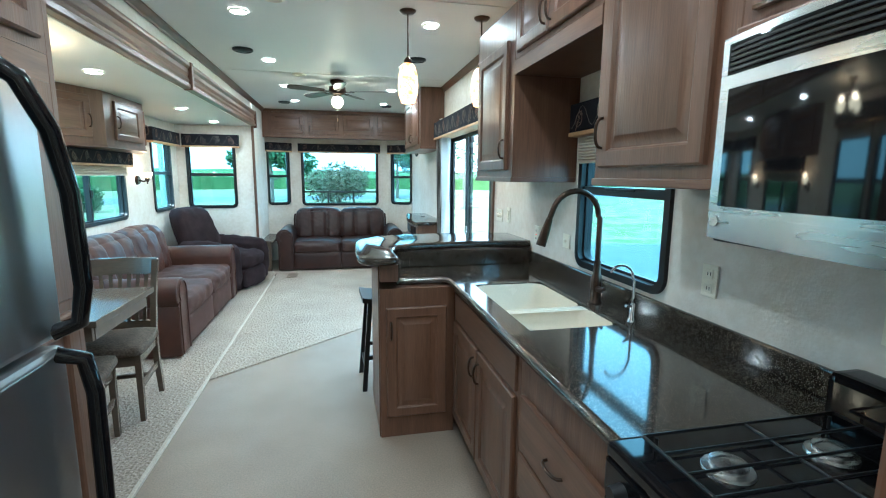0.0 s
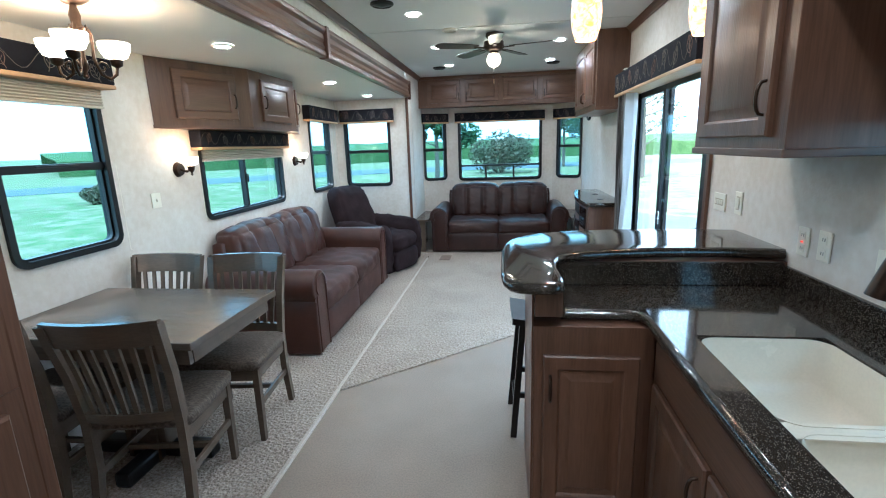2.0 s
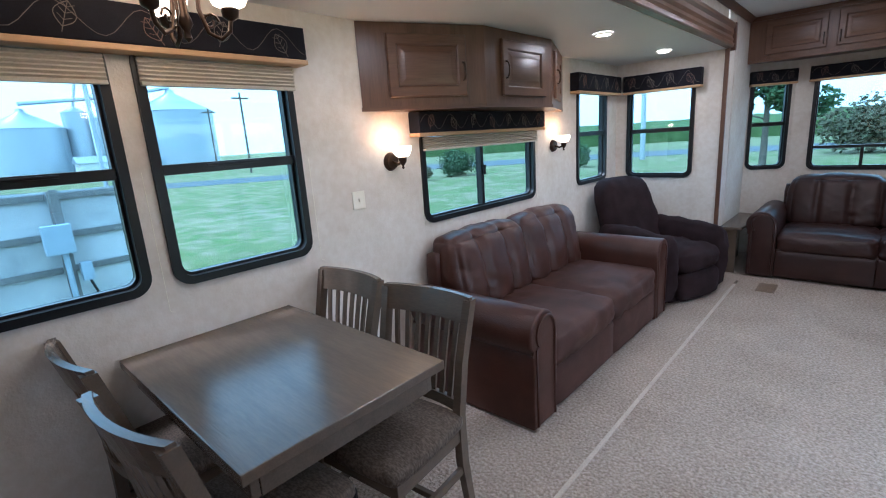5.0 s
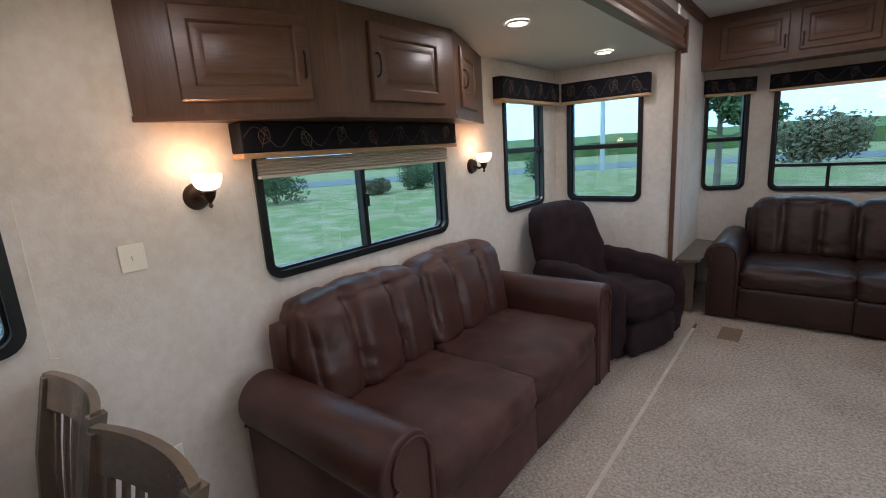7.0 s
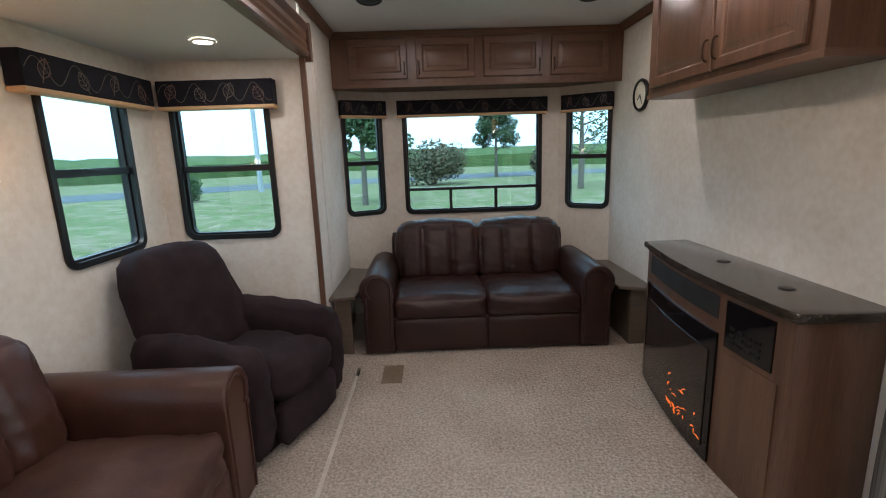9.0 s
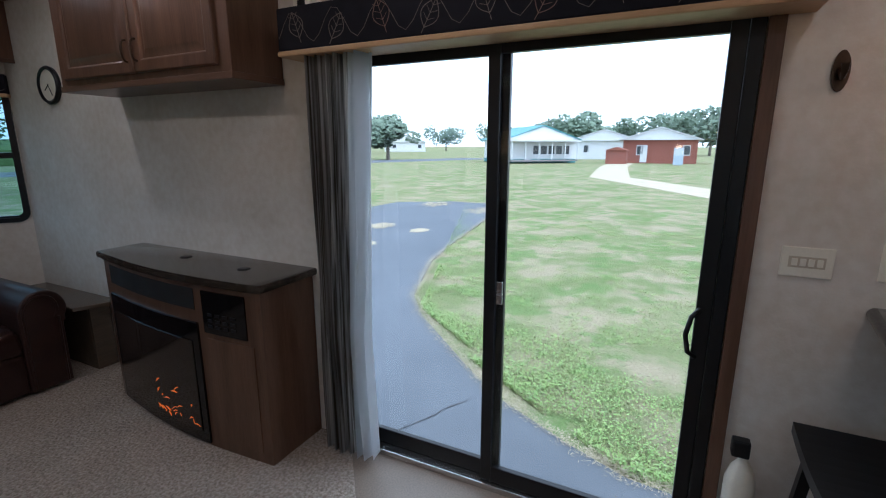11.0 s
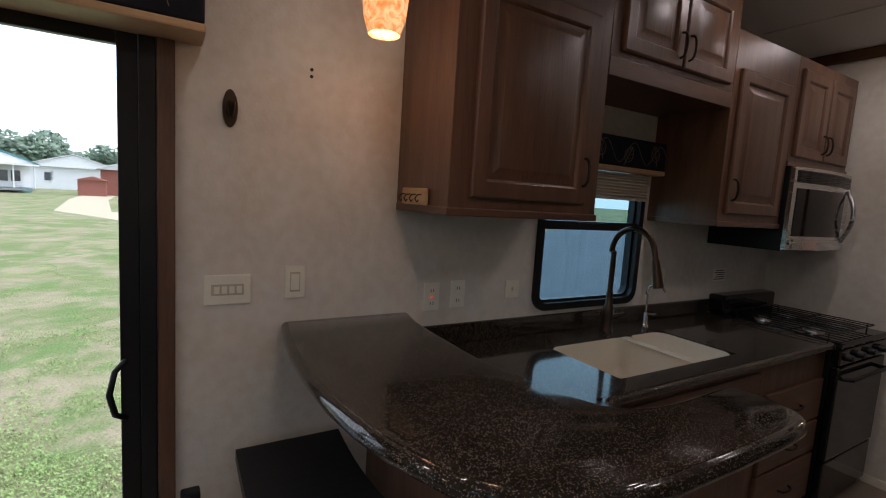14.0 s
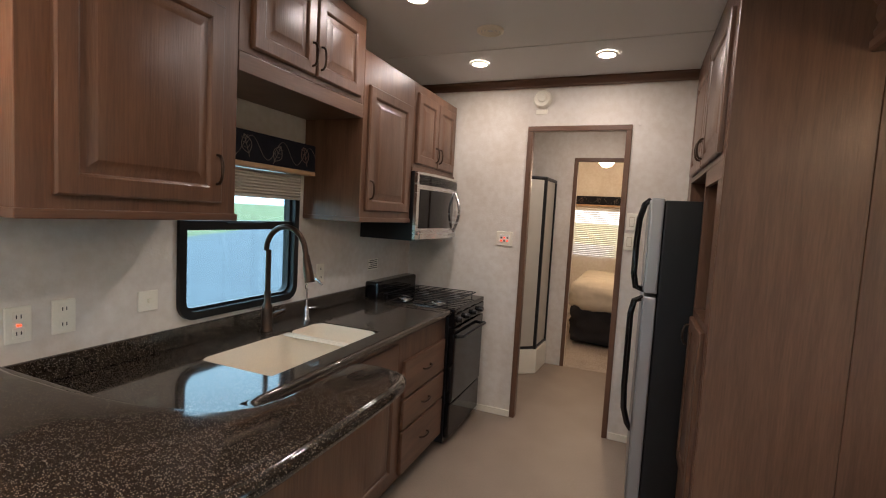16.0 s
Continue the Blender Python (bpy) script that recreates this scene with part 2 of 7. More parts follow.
def lathe(bm, c, profile, seg=20):
    """Turned round the upright through c: profile of (radius, height)."""
    rings = [[bm.verts.new((c[0] + r * math.cos(k * math.tau / seg), c[1] + r * math.sin(k * math.tau / seg), c[2] + h)) for k in range(seg)] for r, h in profile]
    for u, v in zip(rings, rings[1:]):
        for k in range(seg):
            bm.faces.new((u[k], u[(k + 1) % seg], v[(k + 1) % seg], v[k]))
    return bm


def prism(bm, pts, lo, hi, axis="z", bev=0.0):
    """A flat outline drawn out between lo and hi along an axis."""
    def at(p, h):
        return {"z": (p[0], p[1], h), "x": (h, p[0], p[1]), "y": (p[0], h, p[1])}[axis]
    a = [bm.verts.new(at(p, lo)) for p in pts]
    b = [bm.verts.new(at(p, hi)) for p in pts]
    n = len(pts)
    fs = [bm.faces.new(a[::-1]), bm.faces.new(b)]
    for k in range(n):
        fs.append(bm.faces.new((a[k], a[(k + 1) % n], b[(k + 1) % n], b[k])))
    if bev:
        es = [e for f in fs[:2] for e in f.edges]
        bmesh.ops.bevel(bm, geom=list(set(es)), offset=bev, segments=3, profile=0.5, affect="EDGES")
    return bm


def rounded(u0, u1, z0, z1, r, n=6):
    """Outline of a rectangle with round corners."""
    pts = []
    for cu, cz, a in ((u1 - r, z0 + r, -90), (u1 - r, z1 - r, 0), (u0 + r, z1 - r, 90), (u0 + r, z0 + r, 180)):
        pts += [(cu + r * math.cos(radians(a + 90 * k / n)), cz + r * math.sin(radians(a + 90 * k / n))) for k in range(n + 1)]
    return pts


def ring(bm, outer, inner, lo, hi, place):
    """A frame between two outlines with the same count of points; place(u, z, depth) gives the point."""
    n = len(outer)
    v = [[bm.verts.new(place(p[0], p[1], d)) for p in o] for o in (outer, inner) for d in (lo, hi)]
    for a, b in ((0, 1), (1, 3), (3, 2), (2, 0)):
        for k in range(n):
            bm.faces.new((v[a][k], v[a][(k + 1) % n], v[b][(k + 1) % n], v[b][k]))
    return bm


def wall(name, p, q, z0, z1, thick, holes=(), material=None, label=""):
    """An upright wall with a front from p to q (plan), thick to its left-hand side; holes of (u0, u1, z0, z1) in metres from p."""
    p, q = Vector((*p, 0)), Vector((*q, 0))
    d = (q - p).normalized()
    nrm = Vector((-d.y, d.x, 0))
    us = sorted({0.0, (q - p).length, *[h[0] for h in holes], *[h[1] for h in holes]})
    zs = sorted({z0, z1, *[h[2] for h in holes], *[h[3] for h in holes]})
    bm, vs = bmesh.new(), {}

    def vert(i, j, s):
        if (i, j, s) not in vs:
            vs[i, j, s] = bm.verts.new(p + d * us[i] + nrm * (thick * s) + Vector((0, 0, zs[j])))
        return vs[i, j, s]

    def solid(i, j):
        if not (0 <= i < len(us) - 1 and 0 <= j < len(zs) - 1):
            return False
        u, z = (us[i] + us[i + 1]) / 2, (zs[j] + zs[j + 1]) / 2
        return not any(h[0] < u < h[1] and h[2] < z < h[3] for h in holes)

    for i in range(len(us) - 1):
        for j in range(len(zs) - 1):
            if not solid(i, j):
                continue
            for s in (0, 1):
                bm.faces.new([vert(i, j, s), vert(i + 1, j, s), vert(i + 1, j + 1, s), vert(i, j + 1, s)])
            for di, dj, a, b in ((-1, 0, (i, j), (i, j + 1)), (1, 0, (i + 1, j), (i + 1, j + 1)), (0, -1, (i, j), (i + 1, j)), (0, 1, (i, j + 1), (i + 1, j + 1))):
                if not solid(i + di, j + dj):
                    bm.faces.new([vert(*a, 0), vert(*b, 0), vert(*b, 1), vert(*a, 1)])
    return solo(name, bm, material or WALL, label or "cream mottled wallpaper-covered wall panel", "wall", kind="structure")

# ---- the setting: walls, floors, ceilings ----
XL, XM, XR = -2.29, -1.28, 1.22        # slide-out wall, main side wall line, door-side wall
Y0, YS0, YS1, YC = 0.365, 1.80, 7.49, 8.90  # galley end wall, slide-out from, to, rear wall
ZC, ZS = 2.575, 2.19                   # main ceiling, slide-out ceiling
LC, RC = (-0.885, YC), (0.80, YC)       # bay corners
LE, RE = (XM, 8.68), (XR, 8.62)


def span(a, b):
    return (a[0] - b[0], a[1] - b[1])


lenL = math.hypot(*span(LE, LC))
lenR = math.hypot(*span(RE, RC))
I = 0.024                              # an opening lies this far inside its window frame's outline
WINS = {                               # wall, from, to, sill, head along that wall
    "bw1": (2.20, 2.86, 1.02, 1.98), "bw2": (2.94, 3.60, 1.02, 1.98), "couch": (4.44, 5.78, 1.025, 1.62),
    "side": (6.55, 7.21, 1.03, 2.0), "end": (-2.17, -1.515, 1.02, 1.98), "centre": (-0.725, 0.63, 0.965, 1.98),
    "kitchen": (1.78, 2.51, 1.035, 1.85)}


def hole(k, flip=None):
    a, b, c, d = WINS[k]
    if flip is not None:
        a, b = abs(b - flip), abs(a - flip)
        a, b = min(a, b), max(a, b)
    return (a + I, b - I, c + I, d - I)


wall("wall_slide", (XL, 7.55), (XL, YS0 - 0.7), -0.05, ZS, -0.06, [hole(k, 7.55) for k in ("bw1", "bw2", "couch", "side")])
wall("wall_slide_end", (XM, YS1), (XL, YS1), -0.05, ZS, -0.06, [hole("end", XM)])
wall("wall_slide_front", (XL, YS0 - 0.65), (XM, YS0 - 0.65), -0.05, ZS, -0.05)
wall("wall_left_rear", (XM, YS1 + 0.0605), (XM, LE[1]), -0.05, ZC, 0.07)
wall("wall_left_header", (XM, 0.9), (XM, YS1), ZS + 0.003, ZC, 0.07)
wall("wall_left_front", (XM, -4.2), (XM, YS0 - 0.65), -0.05, ZC, 0.07)
wall("wall_rear_left", LE, LC, -0.05, ZC, 0.06, [(0.034, lenL - 0.065, 0.985 + I, 1.98 - I)])
c = WINS["centre"]
wall("wall_rear", LC, RC, -0.05, ZC, 0.06, [(c[0] - LC[0] + I, c[1] - LC[0] - I, c[2] + I, c[3] - I)])
wall("wall_rear_right", RC, RE, -0.05, ZC, 0.06, [(0.100, lenR - 0.030, 0.985 + I, 1.98 - I)])
k = WINS["kitchen"]
DY0, DY1, DZ = 4.03, 5.64, 1.965
wall("wall_right", RE, (XR, -4.2), -0.06, ZC, 0.06, [(RE[1] - k[1] + I, RE[1] - k[0] - I, k[2] + I, k[3] - I), (RE[1] - DY1, RE[1] - DY0, -0.06, DZ)])
wall("wall_galley_end", (XR, Y0), (XM, Y0), -0.06, ZC, 0.05, [(XR - 0.238, XR + 0.411, -0.06, 2.20)])
wall("wall_bedroom", (XR, -1.17), (XM, -1.17), -0.06, ZC, 0.05, [(XR - 0.08, XR + 0.36, -0.06, 2.17)])
wall("wall_bedroom_end", (XR, -4.2), (XM, -4.2), -0.05, ZC, 0.05, [(0.55, 1.75, 1.0, 1.75)])


def slab(name, pts, lo, hi, material, label, kind="structure"):
    return solo(name, prism(bmesh.new(), pts, lo, hi), material, label, name.split("_")[0], kind=kind)


shell = [(XM - 0.07, -4.3), (XR + 0.06, -4.3), (XR + 0.06, RE[1] + 0.06), (RC[0] + 0.03, YC + 0.06), (LC[0] - 0.03, YC + 0.06), (XM - 0.07, LE[1] + 0.06)]
slab("ceiling_main", shell, ZC, ZC + 0.06, CEIL, "white panelled ceiling with fine seams")
slab("ceiling_slide", [(XL - 0.06, YS0 - 0.7), (XM - 0.001, YS0 - 0.7), (XM - 0.001, 7.55), (XL - 0.06, 7.55)], ZS, ZS + 0.05, CEIL, "lower white slide-out ceiling")
slab("floor_base", [(XL - 0.06, YS0 - 0.7), (XM - 0.07, YS0 - 0.7)] + shell[:1] + shell[1:] + [(XM - 0.07, 7.55), (XL - 0.06, 7.55)], -0.12, -0.021, BLACK, "dark under-floor of the trailer")
SX = -1.045                           # carpet seam line
edge = [(SX, 3.72), (XR, 3.72 + (XR - SX) * 0.85)]
slab("floor_vinyl", [(XM, -1.17), (XR, -1.17), (XR, edge[1][1] + 0.02), (SX, 3.74), (SX, YS0 - 0.6), (XM, YS0 - 0.6)], -0.02, 0.0, VINYL, "grey-beige sheet vinyl floor of the galley")
slab("floor_bedroom", [(XM, -4.2), (XR, -4.2), (XR, -1.171), (XM, -1.171)], -0.02, 0.004, CARPET, "beige bedroom carpet")


def carpet(name, pts, label, top=0.012):
    """A pile carpet: a sheet with an uneven top."""
    bm = prism(bmesh.new(), pts, -0.02, top)
    ob = solo(name, bm, CARPET, label, "carpet", kind="structure")
    return ob


carpet("carpet_slide", [(XL, YS0 - 0.6), (SX - 0.012, YS0 - 0.6), (SX - 0.012, YS1), (XL, YS1)], "beige cut-pile carpet of the slide-out", top=0.014)
carpet("carpet_living", [(SX + 0.012, 3.73), edge[1], RE, RC, LC, LE, (XM, YS1 + 0.001), (SX + 0.012, YS1 + 0.001)], "beige cut-pile carpet of the living area")
solo("carpet_seam", B(SX - 0.011, SX + 0.011, YS0 - 0.6, 7.35, -0.01, 0.017, 0.004), SEAM, "pale bound seam between two carpets", "carpet seam", kind="structure")

# ceiling seams
for i, yy in enumerate((1.05, 3.2, 5.55)):
    solo("ceiling_seam", B(XM + 0.05, XR - 0.05, yy - 0.004, yy + 0.004, ZC - 0.004, ZC - 0.0005), CEIL, "thin batten over a ceiling panel joint", "trim", kind="structure")


def moulding(name, p, q, prof, material, label):
    """A moulded strip along a straight line from p to q; prof: (outwards, height) to the line's right-hand side."""
    p, q = Vector(p), Vector(q)
    d = (q - p).normalized()
    o = Vector((d.y, -d.x, 0))
    bm = bmesh.new()
    ends = [[bm.verts.new(s + o * a + Vector((0, 0, h))) for a, h in prof] for s in (p, q)]
    n = len(prof)
    for i in range(n):
        bm.faces.new((ends[0][i], ends[0][(i + 1) % n], ends[1][(i + 1) % n], ends[1][i]))
    bm.faces.new(ends[0][::-1])
    bm.faces.new(ends[1])
    return solo(name, bm, material, label, "trim", kind="structure")


CROWN = [(0.002, 0), (0.006, -0.055), (0.016, -0.06), (0.02, -0.045), (0.04, -0.02), (0.05, -0.012), (0.05, 0)]
zc = ZC - 0.001
for nm, p, q in (("trim_crown_left", (XM, Y0), (XM, LE[1])), ("trim_crown_right", (XR, 5.94), (XR, Y0)), ("trim_crown_end", (XR, Y0), (XM, Y0)),
                 ("trim_crown_right_rear", (XR, RE[1]), (XR, 7.2))):
    moulding(nm, (*p, zc), (*q, zc), CROWN, WOODH, "dark stained wood crown moulding")
HEAD = [(0.0, 0), (0.0, -0.205), (0.05, -0.205), (0.058, -0.195), (0.058, -0.17), (0.045, -0.16), (0.052, -0.14), (0.04, -0.11), (0.05, -0.085), (0.046, -0.05), (0.062, -0.03), (0.066, -0.012), (0.06, 0)]
moulding("trim_slide_header", (XM, YS0 - 0.6, ZS + 0.21), (XM, 4.50, ZS + 0.21), HEAD, WOODH, "wide moulded dark wood header of the slide-out")
moulding("trim_slide_header_rear", (XM, 4.55, ZS + 0.21), (XM, YS1, ZS + 0.21), HEAD, WOODH, "wide moulded dark wood header of the slide-out")
solo("trim_slide_header_joint", B(XM, XM + 0.075, 4.50, 4.55, ZS - 0.003, ZS + 0.215, 0.006), WOOD, "dark wood block at the header joint", "trim", kind="structure")
solo("trim_slide_jamb", B(XM - 0.004, XM + 0.032, YS1 - 0.03, YS1 - 0.002, 0.014, ZS, 0.004), WOOD, "dark wood upright at the slide-out edge", "trim", kind="structure")
solo("trim_slide_jamb_top", B(XM, XM + 0.07, YS1 + 0.003, YS1 + 0.05, ZS - 0.02, ZS + 0.215, 0.006), WOOD, "dark wood end block of the header", "trim", kind="structure")
for yy in (YS1 + 0.35,):
    solo("trim_batten", B(XM + 0.001, XM + 0.006, yy, yy + 0.02, 0.02, ZC - 0.06), WALL, "cream batten over a wall panel joint", "trim", kind="structure")
solo("trim_batten_end", B(-0.5, -0.485, Y0 + 0.001, Y0 + 0.006, 2.23, ZC - 0.06), WALL, "cream batten over a wall panel joint", "trim", kind="structure")
solo("baseboard_end", B(0.278, 0.55, Y0 + 0.001, Y0 + 0.012, 0.0, 0.05, 0.003), WHITEPL, "cream baseboard", "baseboard", kind="structure")
solo("baseboard_end_left", B(-0.6, -0.455, Y0 + 0.001, Y0 + 0.012, 0.0, 0.05, 0.003), WHITEPL, "cream baseboard", "baseboard", kind="structure")


# ---- windows ----
def window(name, place, u0, u1, z0, z1, kind="slider", fw=0.034, label="black-framed rounded trailer window"):
    """place(u, z, depth): depth runs into the room. kind: rail across, upright mullion, or picture window with vents."""
    t = tagged(new(name), label, "window", kind="structure")
    bm = ring(bmesh.new(), rounded(u0, u1, z0, z1, 0.075), rounded(u0 + fw, u1 - fw, z0 + fw, z1 - fw, 0.05), 0.018, -0.06, place)
    part("window_frame", bm, BLACK, t, smooth=40)
    bm = ring(bmesh.new(), rounded(u0 + fw - 0.003, u1 - fw + 0.003, z0 + fw - 0.003, z1 - fw + 0.003, 0.05), rounded(u0 + fw + 0.012, u1 - fw - 0.012, z0 + fw + 0.012, z1 - fw - 0.012, 0.042), -0.012, -0.05, place)
    part("sash", bm, BLACK, t, smooth=40)

    def bar(nm, a, b, c, d, d0=-0.045, d1=0.004):
        bm = bmesh.new()
        box(bm, a, b, c, d, d0, d1, 0.003)
        for v in bm.verts:
            v.co = Vector(place(*v.co))
        return part(nm, bm, BLACK, t)

    def pane(a, b, c, d, dep=-0.03):
        bm = bmesh.new()
        box(bm, a, b, c, d, dep - 0.002, dep + 0.002)
        for v in bm.verts:
            v.co = Vector(place(*v.co))
        ob = part("pane", bm, GLASS, t)
        ob.visible_shadow = False
    m = fw + 0.005
    if kind == "rail":
        zr = z0 + 0.50 * (z1 - z0)
        bar("rail", u0 + m, u1 - m, zr - 0.02, zr + 0.022)
        bar("catch", (u0 + u1) / 2 - 0.12, (u0 + u1) / 2 + 0.12, zr + 0.004, zr + 0.016, 0.004, 0.012)
        pane(u0 + m, u1 - m, z0 + m, zr)
        pane(u0 + m, u1 - m, zr, z1 - m, -0.036)
    elif kind == "mullion":
        um = u0 + 0.47 * (u1 - u0)
        bar("mullion", um - 0.016, um + 0.016, z0 + m, z1 - m)
        bar("catch", um - 0.004, um + 0.02, z0 + 0.26, z0 + 0.33, 0.004, 0.02)
        pane(u0 + m, um, z0 + m, z1 - m)
        pane(um, u1 - m, z0 + m, z1 - m, -0.036)
    else:
        zr = z0 + 0.245
        bar("rail", u0 + m, u1 - m, zr - 0.014, zr + 0.014)
        w3 = (u1 - u0) / 3
        for i in (1, 2):
            bar("mullion", u0 + w3 * i - 0.014, u0 + w3 * i + 0.014, z0 + m, zr - 0.014)
        pane(u0 + m, u1 - m, zr, z1 - m)
        for i in range(3):
            pane(u0 + (m if i == 0 else w3 * i), u0 + (w3 * (i + 1) if i < 2 else u1 - u0 - m), z0 + m, zr, -0.036)
    return t


def on_x(x, s):
    return lambda u, z, d: (x + s * d, u, z)


def on_y(y, s):
    return lambda u, z, d: (u, y + s * d, z)


def on_line(p, q):
    p, q = Vector((*p, 0)), Vector((*q, 0))
    d = (q - p).normalized()
    n = Vector((d.y, -d.x, 0))
    return lambda u, z, dep: p + d * u + n * dep + Vector((0, 0, z))


window("window_1", on_x(XL, 1), *WINS["bw1"], "rail")
window("window_2", on_x(XL, 1), *WINS["bw2"], "rail")
window("window_3", on_x(XL, 1), *WINS["couch"], "mullion")
window("window_4", on_x(XL, 1), *WINS["side"], "rail")
window("window_5", on_y(YS1, -1), *WINS["end"], "rail")
rl, rr = on_line(LE, LC), on_line(RC, RE)
window("window_6", rl, 0.034 - I, lenL - 0.065 + I, 0.985, 1.98, "rail")
window("window_7", on_y(YC, -1), *WINS["centre"], "picture")
window("window_8", rr, 0.100 - I, lenR - 0.030 + I, 0.985, 1.98, "rail")
window("window_9", on_x(XR, -1), *WINS["kitchen"], "rail")

# ---- outside: ground, road, fields ----
GZ = -0.95


def lawn():
    """Patchy summer lawn: green turf, dry straw and brighter clover."""
    m = mat("mown_grass", (0.130, 0.180, 0.070), 0.95, var=0.5, scale=1.7, fine=0.55, fscale=14, dark=(0.20, 0.205, 0.105), bump=0.05, bscale=22, spec=0.05)
    n, l = m.node_tree.nodes, m.node_tree.links
    b = n["Principled BSDF"]
    tc = n.new("ShaderNodeTexCoord")
    col = b.inputs["Base Color"].links[0].from_socket
    for scale, lo, hi, c in ((0.16, 0.49, 0.64, (0.25, 0.24, 0.14)), (0.85, 0.45, 0.60, (0.32, 0.265, 0.19)), (1.5, 0.53, 0.60, (0.12, 0.19, 0.065))):
        no = n.new("ShaderNodeTexNoise")
        no.inputs["Scale"].default_value, no.inputs["Detail"].default_value, no.inputs["Roughness"].default_value = scale, 7, 0.62
        l.new(tc.outputs["Object"], no.inputs[0])
        mr = n.new("ShaderNodeMapRange")
        mr.inputs[1].default_value, mr.inputs[2].default_value, mr.inputs[4].default_value = lo, hi, 0.75
        l.new(no.outputs[0], mr.inputs[0])
        mx = n.new("ShaderNodeMix")
        mx.data_type = "RGBA"
        mx.inputs[7].default_value = (*c, 1)
        l.new(mr.outputs[0], mx.inputs[0])
        l.new(col, mx.inputs[6])
        col = mx.outputs[2]
    l.new(col, b.inputs["Base Color"])
    return m


GRASS = lawn()
ASPH = mat("worn_asphalt", (0.13, 0.145, 0.165), 0.85, var=0.4, scale=0.8, fine=0.5, fscale=60, dark=(0.085, 0.096, 0.11), bump=0.003, spec=0.2)
CORN = mat("corn_crop", (0.13, 0.18, 0.07), 0.9, var=0.7, scale=0.6, fine=0.6, fscale=4, dark=(0.06, 0.10, 0.035), bump=0.1, bscale=3, spec=0.05)
BARK = mat("tree_bark", (0.16, 0.135, 0.11), 0.9, var=0.5, scale=8, fine=0.4, fscale=50, stretch=(3, 3, 0.6), bump=0.01)
LEAFM = mat("tree_leaves", (0.05, 0.105, 0.030), 0.75, var=0.6, scale=1.2, fine=0.4, fscale=9, dark=(0.022, 0.05, 0.016), perobj=0.15)
# Leaf colour paled and greyed: distance haze is mixed into the base colour.
FARLEAF = mat("haze_tinted_far_leaves", (0.15, 0.21, 0.15), 0.8, var=0.5, scale=0.3, dark=(0.09, 0.135, 0.10), perobj=0.12)
SHRUBM = mat("shrub_leaves", (0.075, 0.10, 0.042), 0.8, var=0.7, scale=2, fine=0.4, fscale=12, dark=(0.10, 0.07, 0.04), perobj=0.15)
STRAW = mat("dry_grass_edge", (0.46, 0.40, 0.28), 0.95, var=0.5, scale=3, fine=0.4, fscale=40, bump=0.01)
WHITEW = mat("white_siding", (0.62, 0.64, 0.66), 0.6, var=0.2, scale=2, fine=0.2, fscale=20)
TEAL = mat("teal_metal_roof", (0.05, 0.22, 0.24), 0.5, var=0.2, scale=3)
BRICK = mat("red_brick", (0.26, 0.09, 0.065), 0.85, var=0.4, scale=6, fine=0.3, fscale=40)
GALV = mat("galvanised_steel", (0.46, 0.50, 0.54), 0.4, metal=0.6, var=0.2, scale=0.6, fine=0.2, fscale=6)
DARKWIN = mat("dark_pane", (0.05, 0.06, 0.07), 0.1, var=0.2)
solo("ground", prism(bmesh.new(), [(-1500, -1500), (1500, -1500), (1500, 1500), (-1500, 1500)], GZ - 0.3, GZ), GRASS, "wide mown lawn around the trailer", "lawn", kind="structure")


def strip(name, line, w, material, label, h=0.02):
    """A level band along a line of plan points."""
    bm = bmesh.new()
    rows = []
    for i, p in enumerate(line):
        a, b = Vector(line[max(i - 1, 0)]), Vector(line[min(i + 1, len(line) - 1)])
        d = (b - a).normalized()
        n = Vector((-d.y, d.x)) * w / 2
        rows.append([bm.verts.new((*(Vector(p) + s * n), z)) for s, z in ((1, GZ - 0.05), (1, GZ + h), (-1, GZ + h), (-1, GZ - 0.05))])
    for a, b in zip(rows, rows[1:]):
        for k in range(4):
            bm.faces.new((a[k], a[(k + 1) % 4], b[(k + 1) % 4], b[k]))
    bm.faces.new(rows[0]), bm.faces.new(rows[-1])
    return solo(name, bm, material, label, name, kind="structure")


strip("road", [(-90, -25), (-52, 14), (-36, 34), (-14, 50), (14, 57), (45, 54), (90, 40)], 9, ASPH, "grey-blue asphalt road curving past the lawn")
# crop field beyond the road, as one uneven raised sheet
bm = bmesh.new()
random.seed(3)
nu = 60
cols = []
for i in range(nu + 1):
    a = radians(58 + 78 * i / nu)
    col = []
    for r, h in ((0.0, 0.0), (0.0, 2.0), (6, 2.3), (60, 2.6), (170, 4.6), (172, 0.0)):
        base = 84 + 6 * math.sin(a * 5)
        rr_ = base + r
        col.append(bm.verts.new((rr_ * math.cos(a), 4 + rr_ * math.sin(a) * 0.92, GZ + h * (0.92 + 0.16 * random.random()))))
    cols.append(col)
for a, b in zip(cols, cols[1:]):
    for k in range(5):
        bm.faces.new((a[k], b[k], b[k + 1], a[k + 1]))
tagged(part("crop_field", bm, CORN), "tall green corn field beyond the road", "crop field", kind="stuff")


